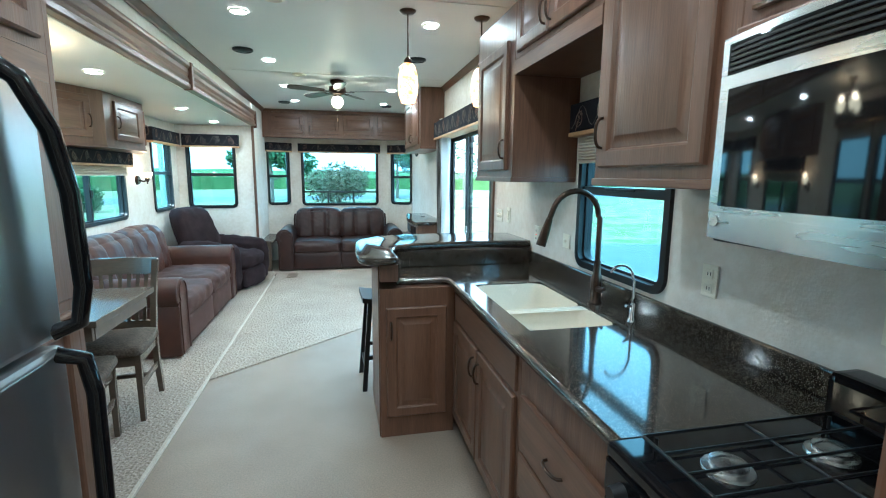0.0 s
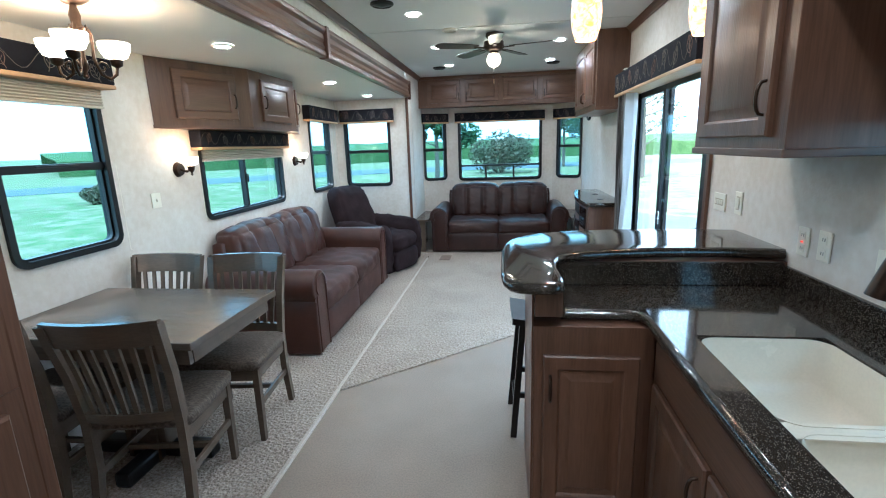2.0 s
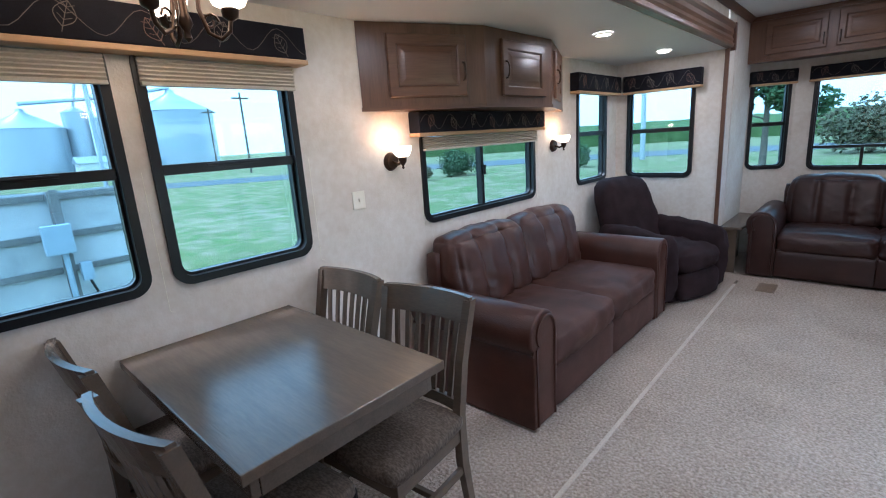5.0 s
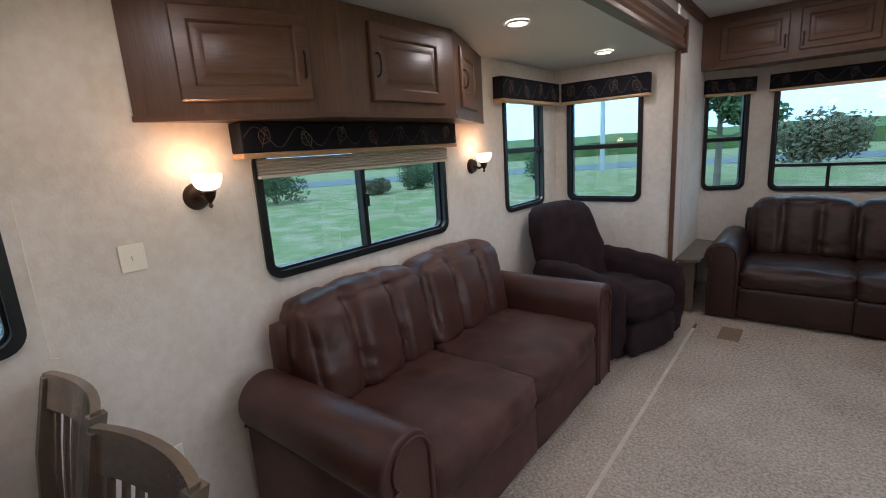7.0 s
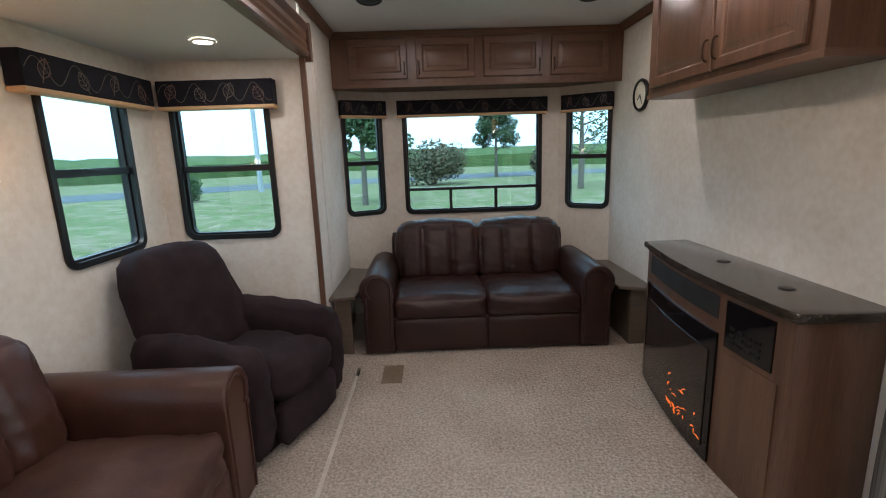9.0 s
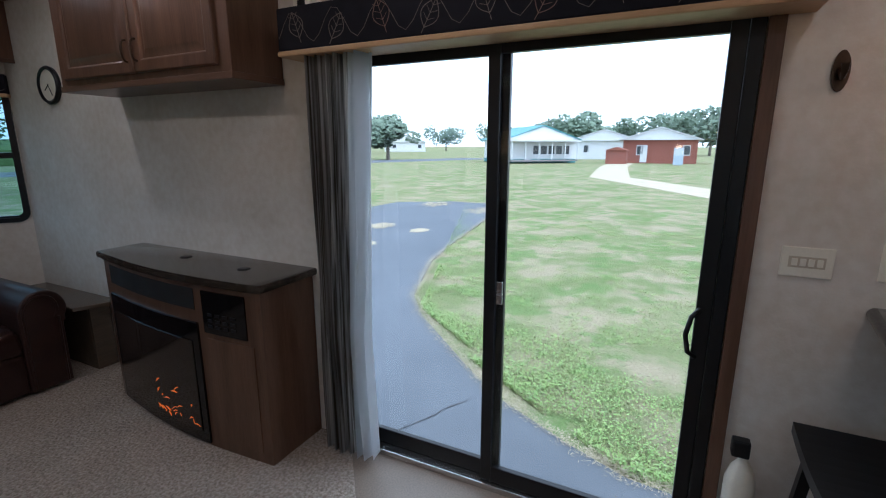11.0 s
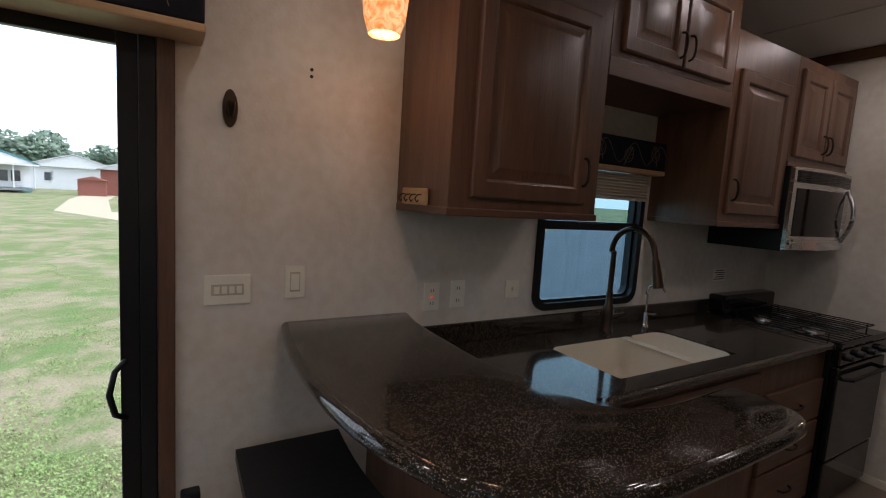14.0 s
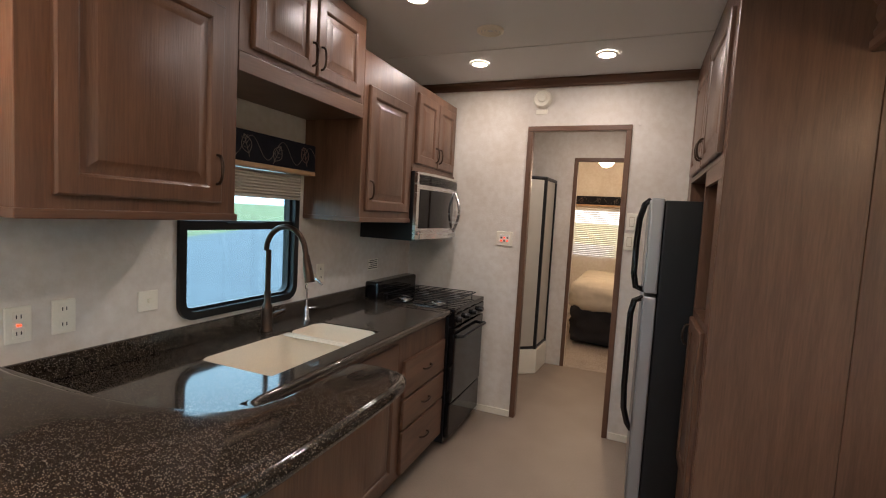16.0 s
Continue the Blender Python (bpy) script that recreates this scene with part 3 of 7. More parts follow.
def blades(bm, c, r, n, size, squash=1.0, rng=random):
    """Small leaf clumps: crossed pointed quads spread in a lumpy ball."""
    for _ in range(n):
        d = Vector((rng.gauss(0, 1), rng.gauss(0, 1), rng.gauss(0, 1))).normalized()
        k = r * (0.45 + 0.55 * rng.random() ** 0.5)
        p = Vector(c) + Vector((d.x * k, d.y * k, d.z * k * squash))
        s = size * (0.6 + 0.8 * rng.random())
        u = Vector((rng.gauss(0, 1), rng.gauss(0, 1), rng.gauss(0, 0.6))).normalized() * s
        v = u.orthogonal().normalized() * s * 0.55
        bm.faces.new([bm.verts.new(q) for q in (p - u, p + v, p + u, p - v)])
    return bm


def tree(loc, h, spread, label, trunk=0.16, bare=0.35, seed=1, density=1.0, dead=False):
    rng = random.Random(seed)
    t = thing("tree", loc, label, "tree")
    bm = bmesh.new()
    tube(bm, [(0, 0, -0.1), (0.02, 0.01, h * 0.3), (0.05 * rng.uniform(-1, 1) * h * 0.2, 0.0, h * 0.6), (0.0, 0.05, h * 0.9)], [trunk, trunk * 0.8, trunk * 0.5, trunk * 0.12], 8)
    tips = []
    for i in range(11):
        z = h * (bare + (0.85 - bare) * i / 10)
        a = i * 2.4 + rng.random()
        ln = spread * (1.0 - 0.55 * i / 10) * rng.uniform(0.75, 1.1)
        e = Vector((math.cos(a) * ln, math.sin(a) * ln, z + ln * 0.5))
        mid = Vector((math.cos(a) * ln * 0.5, math.sin(a) * ln * 0.5, z + ln * 0.18))
        tube(bm, [(0, 0, z), mid, e], [trunk * 0.3, trunk * 0.18, 0.015], 5)
        tips += [e, mid.lerp(e, 0.5)]
        if dead:
            for _ in range(7):
                q = mid.lerp(e, rng.random())
                d = Vector((rng.gauss(0, 1), rng.gauss(0, 1), rng.gauss(0.4, 0.6))) * spread * 0.22
                tube(bm, [q, q + d * 0.6, q + d + Vector((0, 0, 0.1))], [0.02, 0.013, 0.005], 4)
    part("trunk", bm, BARK, t, w=False, smooth=60)
    bm = bmesh.new()
    for q in tips:
        blades(bm, q, spread * 0.36, int((40 if dead else 210) * density), 0.13, 0.8, rng)
    if not dead:
        blades(bm, (0, 0, h * 0.86), spread * 0.5, int(500 * density), 0.10, 1.0, rng)
    part("crown", bm, LEAFM, t, w=False)
    return t


def shrub(loc, r, h, label, seed, m=None, leaf_size=0.07):
    rng = random.Random(seed)
    t = thing("shrub", loc, label, "shrub")
    bm = bmesh.new()
    for i in range(9):
        a, k = rng.random() * 6.3, r * 0.6 * rng.random()
        tube(bm, [(0.1 * math.cos(a), 0.1 * math.sin(a), -0.05), (k * math.cos(a), k * math.sin(a), h * 0.6)], [0.03, 0.01], 5)
    part("stems", bm, BARK, t, w=False)
    bm = bmesh.new()
    for i in range(16):
        a, k = rng.random() * 6.3, r * 0.62 * math.sqrt(rng.random())
        blades(bm, (k * math.cos(a), k * math.sin(a), h * (0.32 + 0.35 * rng.random()) * (1 - 0.4 * (k / r) ** 2)), r * 0.42, 260, leaf_size, 0.75 * h / r, rng)
    part("foliage", bm, m or SHRUBM, t, w=False)
    return t


tree((-3.9, 28.2, GZ), 6.6, 2.0, "young broad-leaved tree on the lawn by the road", 0.16, 0.32, 11, 1.3)
tree((5.9, 50.5, GZ), 7.2, 2.4, "round-crowned young tree beside the road", 0.18, 0.36, 12, 1.3)
tree((9.0, 33.8, GZ), 6.8, 2.5, "pale bare-branched tree with few leaves", 0.22, 0.3, 13, 1.0, dead=True)
shrub((-0.3, 43.0, GZ), 3.1, 3.9, "large rounded shrub bed beside the lawn", 21, None, 0.15)
shrub((9.8, 47.0, GZ), 2.0, 2.9, "rounded shrub near the road", 22, None, 0.14)
shrub((-25.3, 18.8, GZ), 2.1, 2.3, "dense dark green shrub on the lawn", 23, LEAFM)
shrub((-21.8, 27.8, GZ), 1.7, 2.0, "dense dark green shrub on the lawn", 24, LEAFM)
shrub((-22.0, 24.0, GZ), 1.0, 1.1, "thin brownish shrub on the lawn", 25)
shrub((-15.8, 33.5, GZ), 1.3, 1.9, "dark green shrub on the lawn", 26, LEAFM)
t = thing("utility_pole", (-13.6, 40.5, GZ), "tall pale wooden utility pole by the road", "pole", "utility poles")
part("shaft", cyl(bmesh.new(), (-13.6, 40.5, GZ - 0.2), (-13.6, 40.5, GZ + 11), 0.20, 0.14, 12), GALV, t, smooth=60)
for p in ((-60, 31, GZ), (-74, 20, GZ), (-80, 35, GZ)):
    t = thing("utility_pole", p, "distant wooden utility pole with crossarm", "pole", "utility poles")
    part("shaft", cyl(bmesh.new(), p, (p[0], p[1], p[2] + 10), 0.16, 0.12, 8), BARK, t)
    part("crossarm", B(p[0] - 0.06, p[0] + 0.06, p[1] - 1.1, p[1] + 1.1, p[2] + 9.2, p[2] + 9.4), BARK, t)

# grain silos and the weathered board fence beyond the dining windows
def silo(x, y, r, h, label):
    t = thing("grain_silo", (x, y, GZ), label, "silo", "grain silos")
    bm = bmesh.new()
    n = 12
    lathe(bm, (x, y, GZ), [(r * (1 + 0.006 * (i % 2)), h * i / n) for i in range(n + 1)], 36)
    part("wall", bm, GALV, t, smooth=60)
    part("roof", lathe(bmesh.new(), (x, y, GZ + h), [(r * 1.03, -0.1), (r * 1.03, 0), (r * 0.12, r * 0.5), (r * 0.1, r * 0.6), (0.01, r * 0.62)], 36), GALV, t, smooth=50)


silo(-88, 32.5, 6.0, 10, "large galvanised grain silo with conical roof")
silo(-88, 13.0, 4.6, 7.7, "squat galvanised grain silo with conical roof")
silo(-88, 19.0, 1.6, 10, "narrow galvanised hopper silo")
silo(-90, 23.4, 1.7, 9.4, "narrow galvanised hopper silo")
silo(-92, 25.4, 1.7, 9.0, "narrow galvanised hopper silo")
t = thing("grain_elevator_leg", (-88, 21.2, GZ), "lattice grain elevator tower with conveyor tubes", "tower")
for dx, dy in ((0, 0), (1.2, 0), (0, 1.2), (1.2, 1.2)):
    part("post", cyl(bmesh.new(), (-88 + dx, 21 + dy, GZ), (-88 + dx, 21 + dy, GZ + 24), 0.12, seg=6), GALV, t)
for i in range(14):
    z = GZ + 1.7 * i
    a, b = (21, 22.2) if i % 2 else (22.2, 21)
    part("brace", tube(bmesh.new(), [(-86.8, a, z), (-86.8, b, z + 1.7)], 0.07, 5), GALV, t)
part("platform", B(-88.6, -86.2, 20.4, 22.8, GZ + 15, GZ + 15.2), GALV, t)
part("conveyor", tube(bmesh.new(), [(-87, 12.8, 10.1), (-87, 21, 10.9), (-87, 28, 12.0), (-88, 32.5, 13.0)], 0.28, 6), GALV, t)
part("downspout", tube(bmesh.new(), [(-86.7, 21.5, GZ + 22), (-87, 18.9, 9.8)], 0.2, 6), GALV, t)
part("downspout", tube(bmesh.new(), [(-86.7, 21.8, GZ + 22), (-89, 23.5, 9.2)], 0.2, 6), GALV, t)
t = thing("farm_shed", (-80, 18.6, GZ), "low white farm shed in front of the silos", "shed")
part("walls", B(-82, -79, 16.6, 21.5, GZ, GZ + 2.6), mat("white_siding", (0.72, 0.74, 0.75), 0.7, var=0.2, scale=2), t)
part("roof", prism(bmesh.new(), [(-82.3, GZ + 2.6), (-78.7, GZ + 2.6), (-80.5, GZ + 3.5)], 16.3, 21.8, "y"), GALV, t)
t = thing("lamp_pole", (-58, 14.6, GZ), "tall pale metal pole beyond the road", "pole")
part("shaft", cyl(bmesh.new(), (-58, 14.6, GZ - 0.1), (-58, 14.6, GZ + 14), 0.2, 0.12, 10), GALV, t, smooth=60)

t = thing("weathered_board_fence", (-8.5, 3.7, GZ), "weathered white board screen on grey posts outside the window", "fence")
WEATH = mat("weathered_white_boards", (0.66, 0.67, 0.68), 0.8, var=0.9, scale=1.6, fine=0.3, fscale=30, dark=(0.36, 0.37, 0.38), perobj=0.08)
GREYP = mat("grey_weathered_post", (0.24, 0.235, 0.23), 0.9, var=0.6, scale=5, fine=0.4, fscale=40, stretch=(4, 4, 0.6))
for y0, y1 in ((1.9, 3.42), (3.43, 4.84)):
    for z0, z1 in ((0.10, 1.05), (1.06, 1.55), (1.56, 2.16)):
        part("board", B(-8.53, -8.50, y0, y1, GZ + z0, GZ + z1, 0.006), WEATH, t)
for y in (1.95, 3.44, 4.62):
    part("post", B(-8.45, -8.36, y - 0.06, y + 0.06, GZ - 0.1, GZ + 2.17, 0.01), GREYP, t)
for z in (1.06, 1.55, 2.09):
    for y0, y1 in ((1.9, 3.37), (3.51, 4.55), (4.69, 4.83)):
        part("rail", B(-8.499, -8.455, y0, y1, GZ + z - 0.045, GZ + z + 0.045, 0.008), GREYP, t)
t = thing("electric_hookup_pedestal", (-8.3, 3.45, GZ), "grey-blue electrical hook-up boxes on a wooden post", "utility box")
part("post", B(-8.355, -8.27, 3.39, 3.49, GZ - 0.1, 1.24, 0.01), GREYP, t)
BOXM = mat("grey_blue_box", (0.36, 0.44, 0.52), 0.5, var=0.2)
part("meter_box", B(-8.268, -8.12, 3.20, 3.52, 0.38, 0.78, 0.015), BOXM, t)
part("outlet_box", B(-8.268, -8.16, 3.525, 3.66, -0.04, 0.22, 0.012), BOXM, t)
part("conduit", cyl(bmesh.new(), (-8.2, 3.40, GZ), (-8.2, 3.40, 0.381), 0.035, seg=10), BOXM, t, smooth=60)
part("cable", tube(bmesh.new(), [(-8.2, 3.60, -0.03), (-8.18, 3.66, -0.25), (-8.2, 3.68, -0.6), (-8.15, 3.64, -0.94)], 0.018, 6), BLACK, t, smooth=60)
t = thing("off_road_car", (-58, 17.2, GZ), "small orange open-top off-road car beyond the road", "car")
ORG = mat("orange_paint", (0.55, 0.12, 0.03), 0.4, var=0.2)
part("body", prism(bmesh.new(), [(15.5, GZ + 0.45), (18.9, GZ + 0.45), (18.9, GZ + 0.95), (17.7, GZ + 1.02), (17.5, GZ + 0.98), (17.4, GZ + 0.75), (16.6, GZ + 0.75), (16.4, GZ + 1.0), (15.5, GZ + 1.0)], -58.7, -57.3, "x"), ORG, t)
part("roll_cage", tube(bmesh.new(), [(-57.4, 15.8, GZ + 1.0), (-57.4, 15.9, GZ + 1.6), (-57.4, 17.2, GZ + 1.6), (-57.4, 17.6, GZ + 1.0)], 0.05, 6), BLACK, t)
part("roll_cage", tube(bmesh.new(), [(-58.6, 15.8, GZ + 1.0), (-58.6, 15.9, GZ + 1.6), (-58.6, 17.2, GZ + 1.6), (-58.6, 17.6, GZ + 1.0)], 0.05, 6), BLACK, t)
for dx in (-0.62, 0.62):
    for y in (16.05, 18.3):
        part("wheel", cyl(bmesh.new(), (-58 + dx - 0.12, y, GZ + 0.36), (-58 + dx + 0.12, y, GZ + 0.36), 0.36, seg=16), BLACK, t)

# driveway by the patio door
DRV = [(1.8, 20.0), (1.5, 6.0), (1.5, -50), (45, -50), (26, -16), (9, -1.0), (4.2, 2.6), (2.78, 3.9), (2.82, 4.3), (3.05, 4.8), (3.5, 5.6), (4.1, 6.26), (5.2, 7.4), (6.0, 8.0), (8.3, 8.85), (10.5, 9.3), (18.6, 10.6), (18.6, 13.2), (17.3, 15.3), (14.7, 15.4), (12.4, 14.8), (6, 16.5)]
solo("driveway", prism(bmesh.new(), DRV, GZ - 0.05, GZ + 0.03), ASPH, "worn blue-grey asphalt driveway with cracks", "driveway", kind="structure")
bm = bmesh.new()
rng = random.Random(5)
path = DRV[5:18]
for (ax, ay), (bx, by) in zip(path, path[1:]):
    ln = math.hypot(bx - ax, by - ay)
    for i in range(int(min(ln, 14) * 700)):
        k = rng.random() if ln < 14 else 1 - rng.random() * 14 / ln
        x, y = ax + (bx - ax) * k + rng.gauss(0.02, 0.05), ay + (by - ay) * k + rng.gauss(0, 0.05)
        ln, w, a = rng.uniform(0.015, 0.06), rng.uniform(0.0015, 0.004), rng.random() * 6.3
        dx, dy, z = math.cos(a), math.sin(a), GZ + 0.034 + rng.random() * 0.02
        bm.faces.new([bm.verts.new(q) for q in ((x - w * dy, y + w * dx, z), (x + w * dy, y - w * dx, z), (x + ln * dx, y + ln * dy, z + 0.012 * rng.random()))])
tagged(part("dry_edge_litter", bm, STRAW), "dry straw-coloured grass litter along the asphalt edge", "grass litter", kind="stuff")
# cracks and dry patches in the asphalt
bm = bmesh.new()
for line in ([(2.55, 6.2), (2.94, 6.0), (3.05, 5.98), (3.3, 5.83)], [(6.6, 9.75), (7.0, 9.43), (7.3, 9.1), (7.3, 8.75), (7.36, 8.35)], [(1.9, 8.4), (3.2, 8.9), (4.6, 10.2), (5.2, 12.4)]):
    for (ax, ay), (bx, by) in zip(line, line[1:]):
        for i in range(6):
            x0, y0, x1, y1 = ax + (bx - ax) * i / 6, ay + (by - ay) * i / 6, ax + (bx - ax) * (i + 1) / 6, ay + (by - ay) * (i + 1) / 6
            w = rng.uniform(0.004, 0.012)
            bm.faces.new([bm.verts.new(q) for q in ((x0 - w, y0, GZ + 0.034), (x1 - w, y1, GZ + 0.034), (x1 + w, y1 + w, GZ + 0.034), (x0 + w, y0 + w, GZ + 0.034))])
tagged(part("asphalt_cracks", bm, BLACK), "thin dark cracks across the driveway", "crack", kind="stuff")
bm = bmesh.new()
for cx, cy, rad in ((11.6, 12.4, 0.45), (11.4, 10.9, 0.28), (9.1, 11.2, 0.25), (17.3, 13.4, 0.7), (16.4, 10.8, 0.8)):
    for i in range(260):
        a, k = rng.random() * 6.3, rad * math.sqrt(rng.random()) * rng.uniform(0.6, 1.0)
        x, y, w = cx + 1.4 * k * math.cos(a), cy + k * math.sin(a), rng.uniform(0.02, 0.07)
        bm.faces.new([bm.verts.new((x + w * math.cos(a + q), y + w * math.sin(a + q), GZ + 0.036 + 0.01 * rng.random())) for q in (0, 1.5, 3.0, 4.6)])
tagged(part("dry_grass_patches", bm, STRAW), "dry yellow grass patches growing through the asphalt", "grass", kind="stuff")


def drive_edge(y):
    """Where the lawn begins beside the drive."""
    if y < 3.9:
        return 2.78 + (3.9 - y) * 1.1
    return 2.85 + max(0.0, y - 4.3) * (0.70 if y < 6.3 else 0.80) + max(0.0, y - 7.6) * 1.9


# broad-leaved weeds and grass near the door
weed, turf = bmesh.new(), bmesh.new()
for i in range(150000):
    y = 5.2 + rng.gauss(0, 2.6)
    e = drive_edge(y)
    x = e + 0.03 + 12 * rng.random() ** 1.8
    near = max(0.0, 1 - (x - e) / 4.2) ** 1.5
    clump = noise.noise(Vector((x * 1.1, y * 1.1, 1.0))) + 0.5 * noise.noise(Vector((x * 3.1, y * 3.1, 4.0)))
    if clump + 0.55 * near < rng.uniform(0.0, 0.55):
        continue
    a, tilt = rng.random() * 6.3, rng.uniform(0.1, 0.9)
    if rng.random() < 0.42:
        ln, w = rng.uniform(0.014, 0.034), rng.uniform(0.006, 0.013)
        u = Vector((math.cos(a) * math.cos(tilt), math.sin(a) * math.cos(tilt), math.sin(tilt))) * ln
        v = Vector((-math.sin(a), math.cos(a), rng.uniform(-0.3, 0.3))) * w
        p = Vector((x, y, GZ + 0.01 + 0.05 * rng.random() * (0.4 + near)))
        weed.faces.new([weed.verts.new(q) for q in (p, p + u * 0.5 + v, p + u, p + u * 0.5 - v)])
    else:
        ln, w = rng.uniform(0.03, 0.075), rng.uniform(0.002, 0.005)
        u = Vector((math.cos(a) * math.cos(tilt), math.sin(a) * math.cos(tilt), math.sin(tilt) + 0.2)) * ln
        v = Vector((-math.sin(a), math.cos(a), 0)) * w
        p = Vector((x, y, GZ))
        turf.faces.new([turf.verts.new(q) for q in (p - v, p + v, p + u)])
tagged(part("clover_leaves", weed, mat("clover_leaf", (0.30, 0.42, 0.14), 0.5, var=0.8, scale=5, dark=(0.19, 0.32, 0.09), fine=0.4, fscale=40, spec=0.35)), "low broad-leaved green weeds along the drive", "weeds", kind="stuff")
tagged(part("grass_tufts", turf, mat("grass_tuft", (0.30, 0.39, 0.15), 0.9, var=0.8, scale=2.2, dark=(0.26, 0.24, 0.13), spec=0.1)), "loose green and dry grass tufts on the lawn", "grass", kind="stuff")


def house(name, x, y, w, d, h, wallm, roofm, label, porch=False, rz=0.0, brick=False):
    """Small gabled building, its front looking to -x (towards the trailer)."""
    t = thing(name, (x, y, GZ), label, "building", rz=rz)
    part("wall", B(0, d, -w / 2, w / 2, 0.0, h), wallm, t, w=False)
    bm = prism(bmesh.new(), [(-w / 2 - 0.4, h), (w / 2 + 0.4, h), (0, h + w * 0.17)], -0.5, d + 0.4, "x")
    part("gable", bm, WHITEW, t, w=False)
    for s in (-1, 1):
        bm = bmesh.new()
        p = [(-0.7, s * (w / 2 + 0.6), h - 0.06), (d + 0.5, s * (w / 2 + 0.6), h - 0.06), (d + 0.5, 0, h + w * 0.175), (-0.7, 0, h + w * 0.175)]
        lo = [bm.verts.new(q) for q in p]
        hi = [bm.verts.new((q[0], q[1], q[2] + 0.12)) for q in p]
        bm.faces.new(lo), bm.faces.new(hi)
        for k in range(4):
            bm.faces.new((lo[k], lo[(k + 1) % 4], hi[(k + 1) % 4], hi[k]))
        part("roof", bm, roofm, t, w=False)
    nwin = 5 if porch else 2
    for i in range(nwin):
        u = -w * 0.36 + i * w * (0.11 if porch else 0.62)
        f = part("window", B(-0.06, 0.02, u - w * 0.05, u + w * 0.05, h * 0.35, h * 0.78), WHITEW, t, w=False)
        part("pane", B(-0.07, -0.061, u - w * 0.042, u + w * 0.042, h * 0.38, h * 0.75), DARKWIN, f, w=False)
    part("door", B(-0.07, 0.02, w * 0.16, w * 0.16 + 0.95, 0.15, h * 0.78), WHITEW, t, w=False)
    if porch:
        part("porch_deck", B(-2.2, -0.08, -w * 0.42, w * 0.5, 0.3, 0.5), GREYP, t, w=False)
        part("porch_roof", B(-2.4, -0.1, -w * 0.45, w * 0.52, h - 0.25, h - 0.07), WHITEW, t, w=False)
        for i in range(6):
            u = -w * 0.42 + i * w * 0.92 / 5
            part("porch_post", B(-2.2, -2.08, u - 0.06, u + 0.06, 0.5, h - 0.26), WHITEW, t, w=False)
        part("skirting", B(-0.05, d + 0.02, -w / 2 - 0.03, w / 2 + 0.03, -0.02, 0.6), TEAL, t, w=False)
    return t


house("house", 70, 22.5, 11.5, 9, 3.4, WHITEW, TEAL, "white single-storey house with teal roof and porch", True, 42)
house("brick_house", 76, 6.6, 10, 8, 3.4, BRICK, WHITEW, "red brick building with white gable", False, 4)
house("shed", 95, 17, 12, 14, 3.5, WHITEW, WHITEW, "long white storage shed", False, 10)
house("shed", 180, 112, 18, 10, 4, WHITEW, TEAL, "distant low commercial building", False, 30)
t = thing("portable_toilet", (70.5, 4.0, GZ), "pale blue portable toilet cabin", "cabin")
part("cabin", B(70, 71.2, 3.4, 4.6, GZ, GZ + 2.3, 0.06), BOXM, t)
t = thing("red_shed", (72, 12.0, GZ), "small rusty red garden shed", "shed")
part("wall", B(71, 73, 10.6, 13.4, GZ, GZ + 1.9), BRICK, t)
part("roof", prism(bmesh.new(), [(10.4, GZ + 1.9), (13.6, GZ + 1.9), (12, GZ + 2.4)], 70.8, 73.2, "x"), BRICK, t)
strip("gravel_lane", [(26, 1), (40, 9), (60, 11), (90, 12)], 3.2, STRAW, "pale gravel lane across the lawn", 0.015)
rng = random.Random(9)
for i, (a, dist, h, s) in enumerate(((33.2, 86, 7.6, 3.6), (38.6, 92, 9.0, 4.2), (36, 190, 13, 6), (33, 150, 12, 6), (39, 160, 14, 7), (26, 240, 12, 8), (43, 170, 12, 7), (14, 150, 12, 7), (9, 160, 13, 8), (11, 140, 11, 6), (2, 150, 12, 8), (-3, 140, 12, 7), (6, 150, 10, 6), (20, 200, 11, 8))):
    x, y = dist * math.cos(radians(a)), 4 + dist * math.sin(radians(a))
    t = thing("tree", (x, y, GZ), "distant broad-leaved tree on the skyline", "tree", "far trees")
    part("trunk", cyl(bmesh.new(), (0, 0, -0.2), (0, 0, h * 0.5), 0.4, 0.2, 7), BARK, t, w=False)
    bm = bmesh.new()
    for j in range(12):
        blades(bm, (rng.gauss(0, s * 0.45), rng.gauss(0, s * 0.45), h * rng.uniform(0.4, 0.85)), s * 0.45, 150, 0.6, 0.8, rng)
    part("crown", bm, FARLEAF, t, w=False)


# ---- ceiling fixtures ----
def downlight(x, y, z, watts):
    t = thing("downlight", (x, y, z), "small round recessed downlight with white trim, lit", "ceiling light", "ceiling downlights")
    part("trim_ring", lathe(bmesh.new(), (x, y, z), [(0.062, -0.001), (0.064, -0.006), (0.058, -0.012), (0.048, -0.012), (0.046, -0.004)], 24), WHITEPL, t, smooth=50)
    part("lens", lathe(bmesh.new(), (x, y, z), [(0.0005, -0.011), (0.03, -0.0105), (0.0465, -0.006), (0.0465, -0.001)], 24), LENS, t, "glowing frosted lens", smooth=60)
    lamp_disk(x, y, z - 0.016, watts)


for yy in (3.67, 5.02, 6.31, 7.49):
    for xx in (-0.675, 0.61):
        downlight(xx, yy, ZC - 0.001, 0.7 if yy == 3.67 and xx > 0 else 1.45)
for xx, yy in ((0.53, 0.83), (-0.28, 0.83), (0.52, 1.81), (-0.28, 1.81)):
    downlight(xx, yy, ZC - 0.001, 1.05)
for yy in (3.905, 5.678, 6.955):
    downlight(-1.655, yy, ZS - 0.001, 1.05)


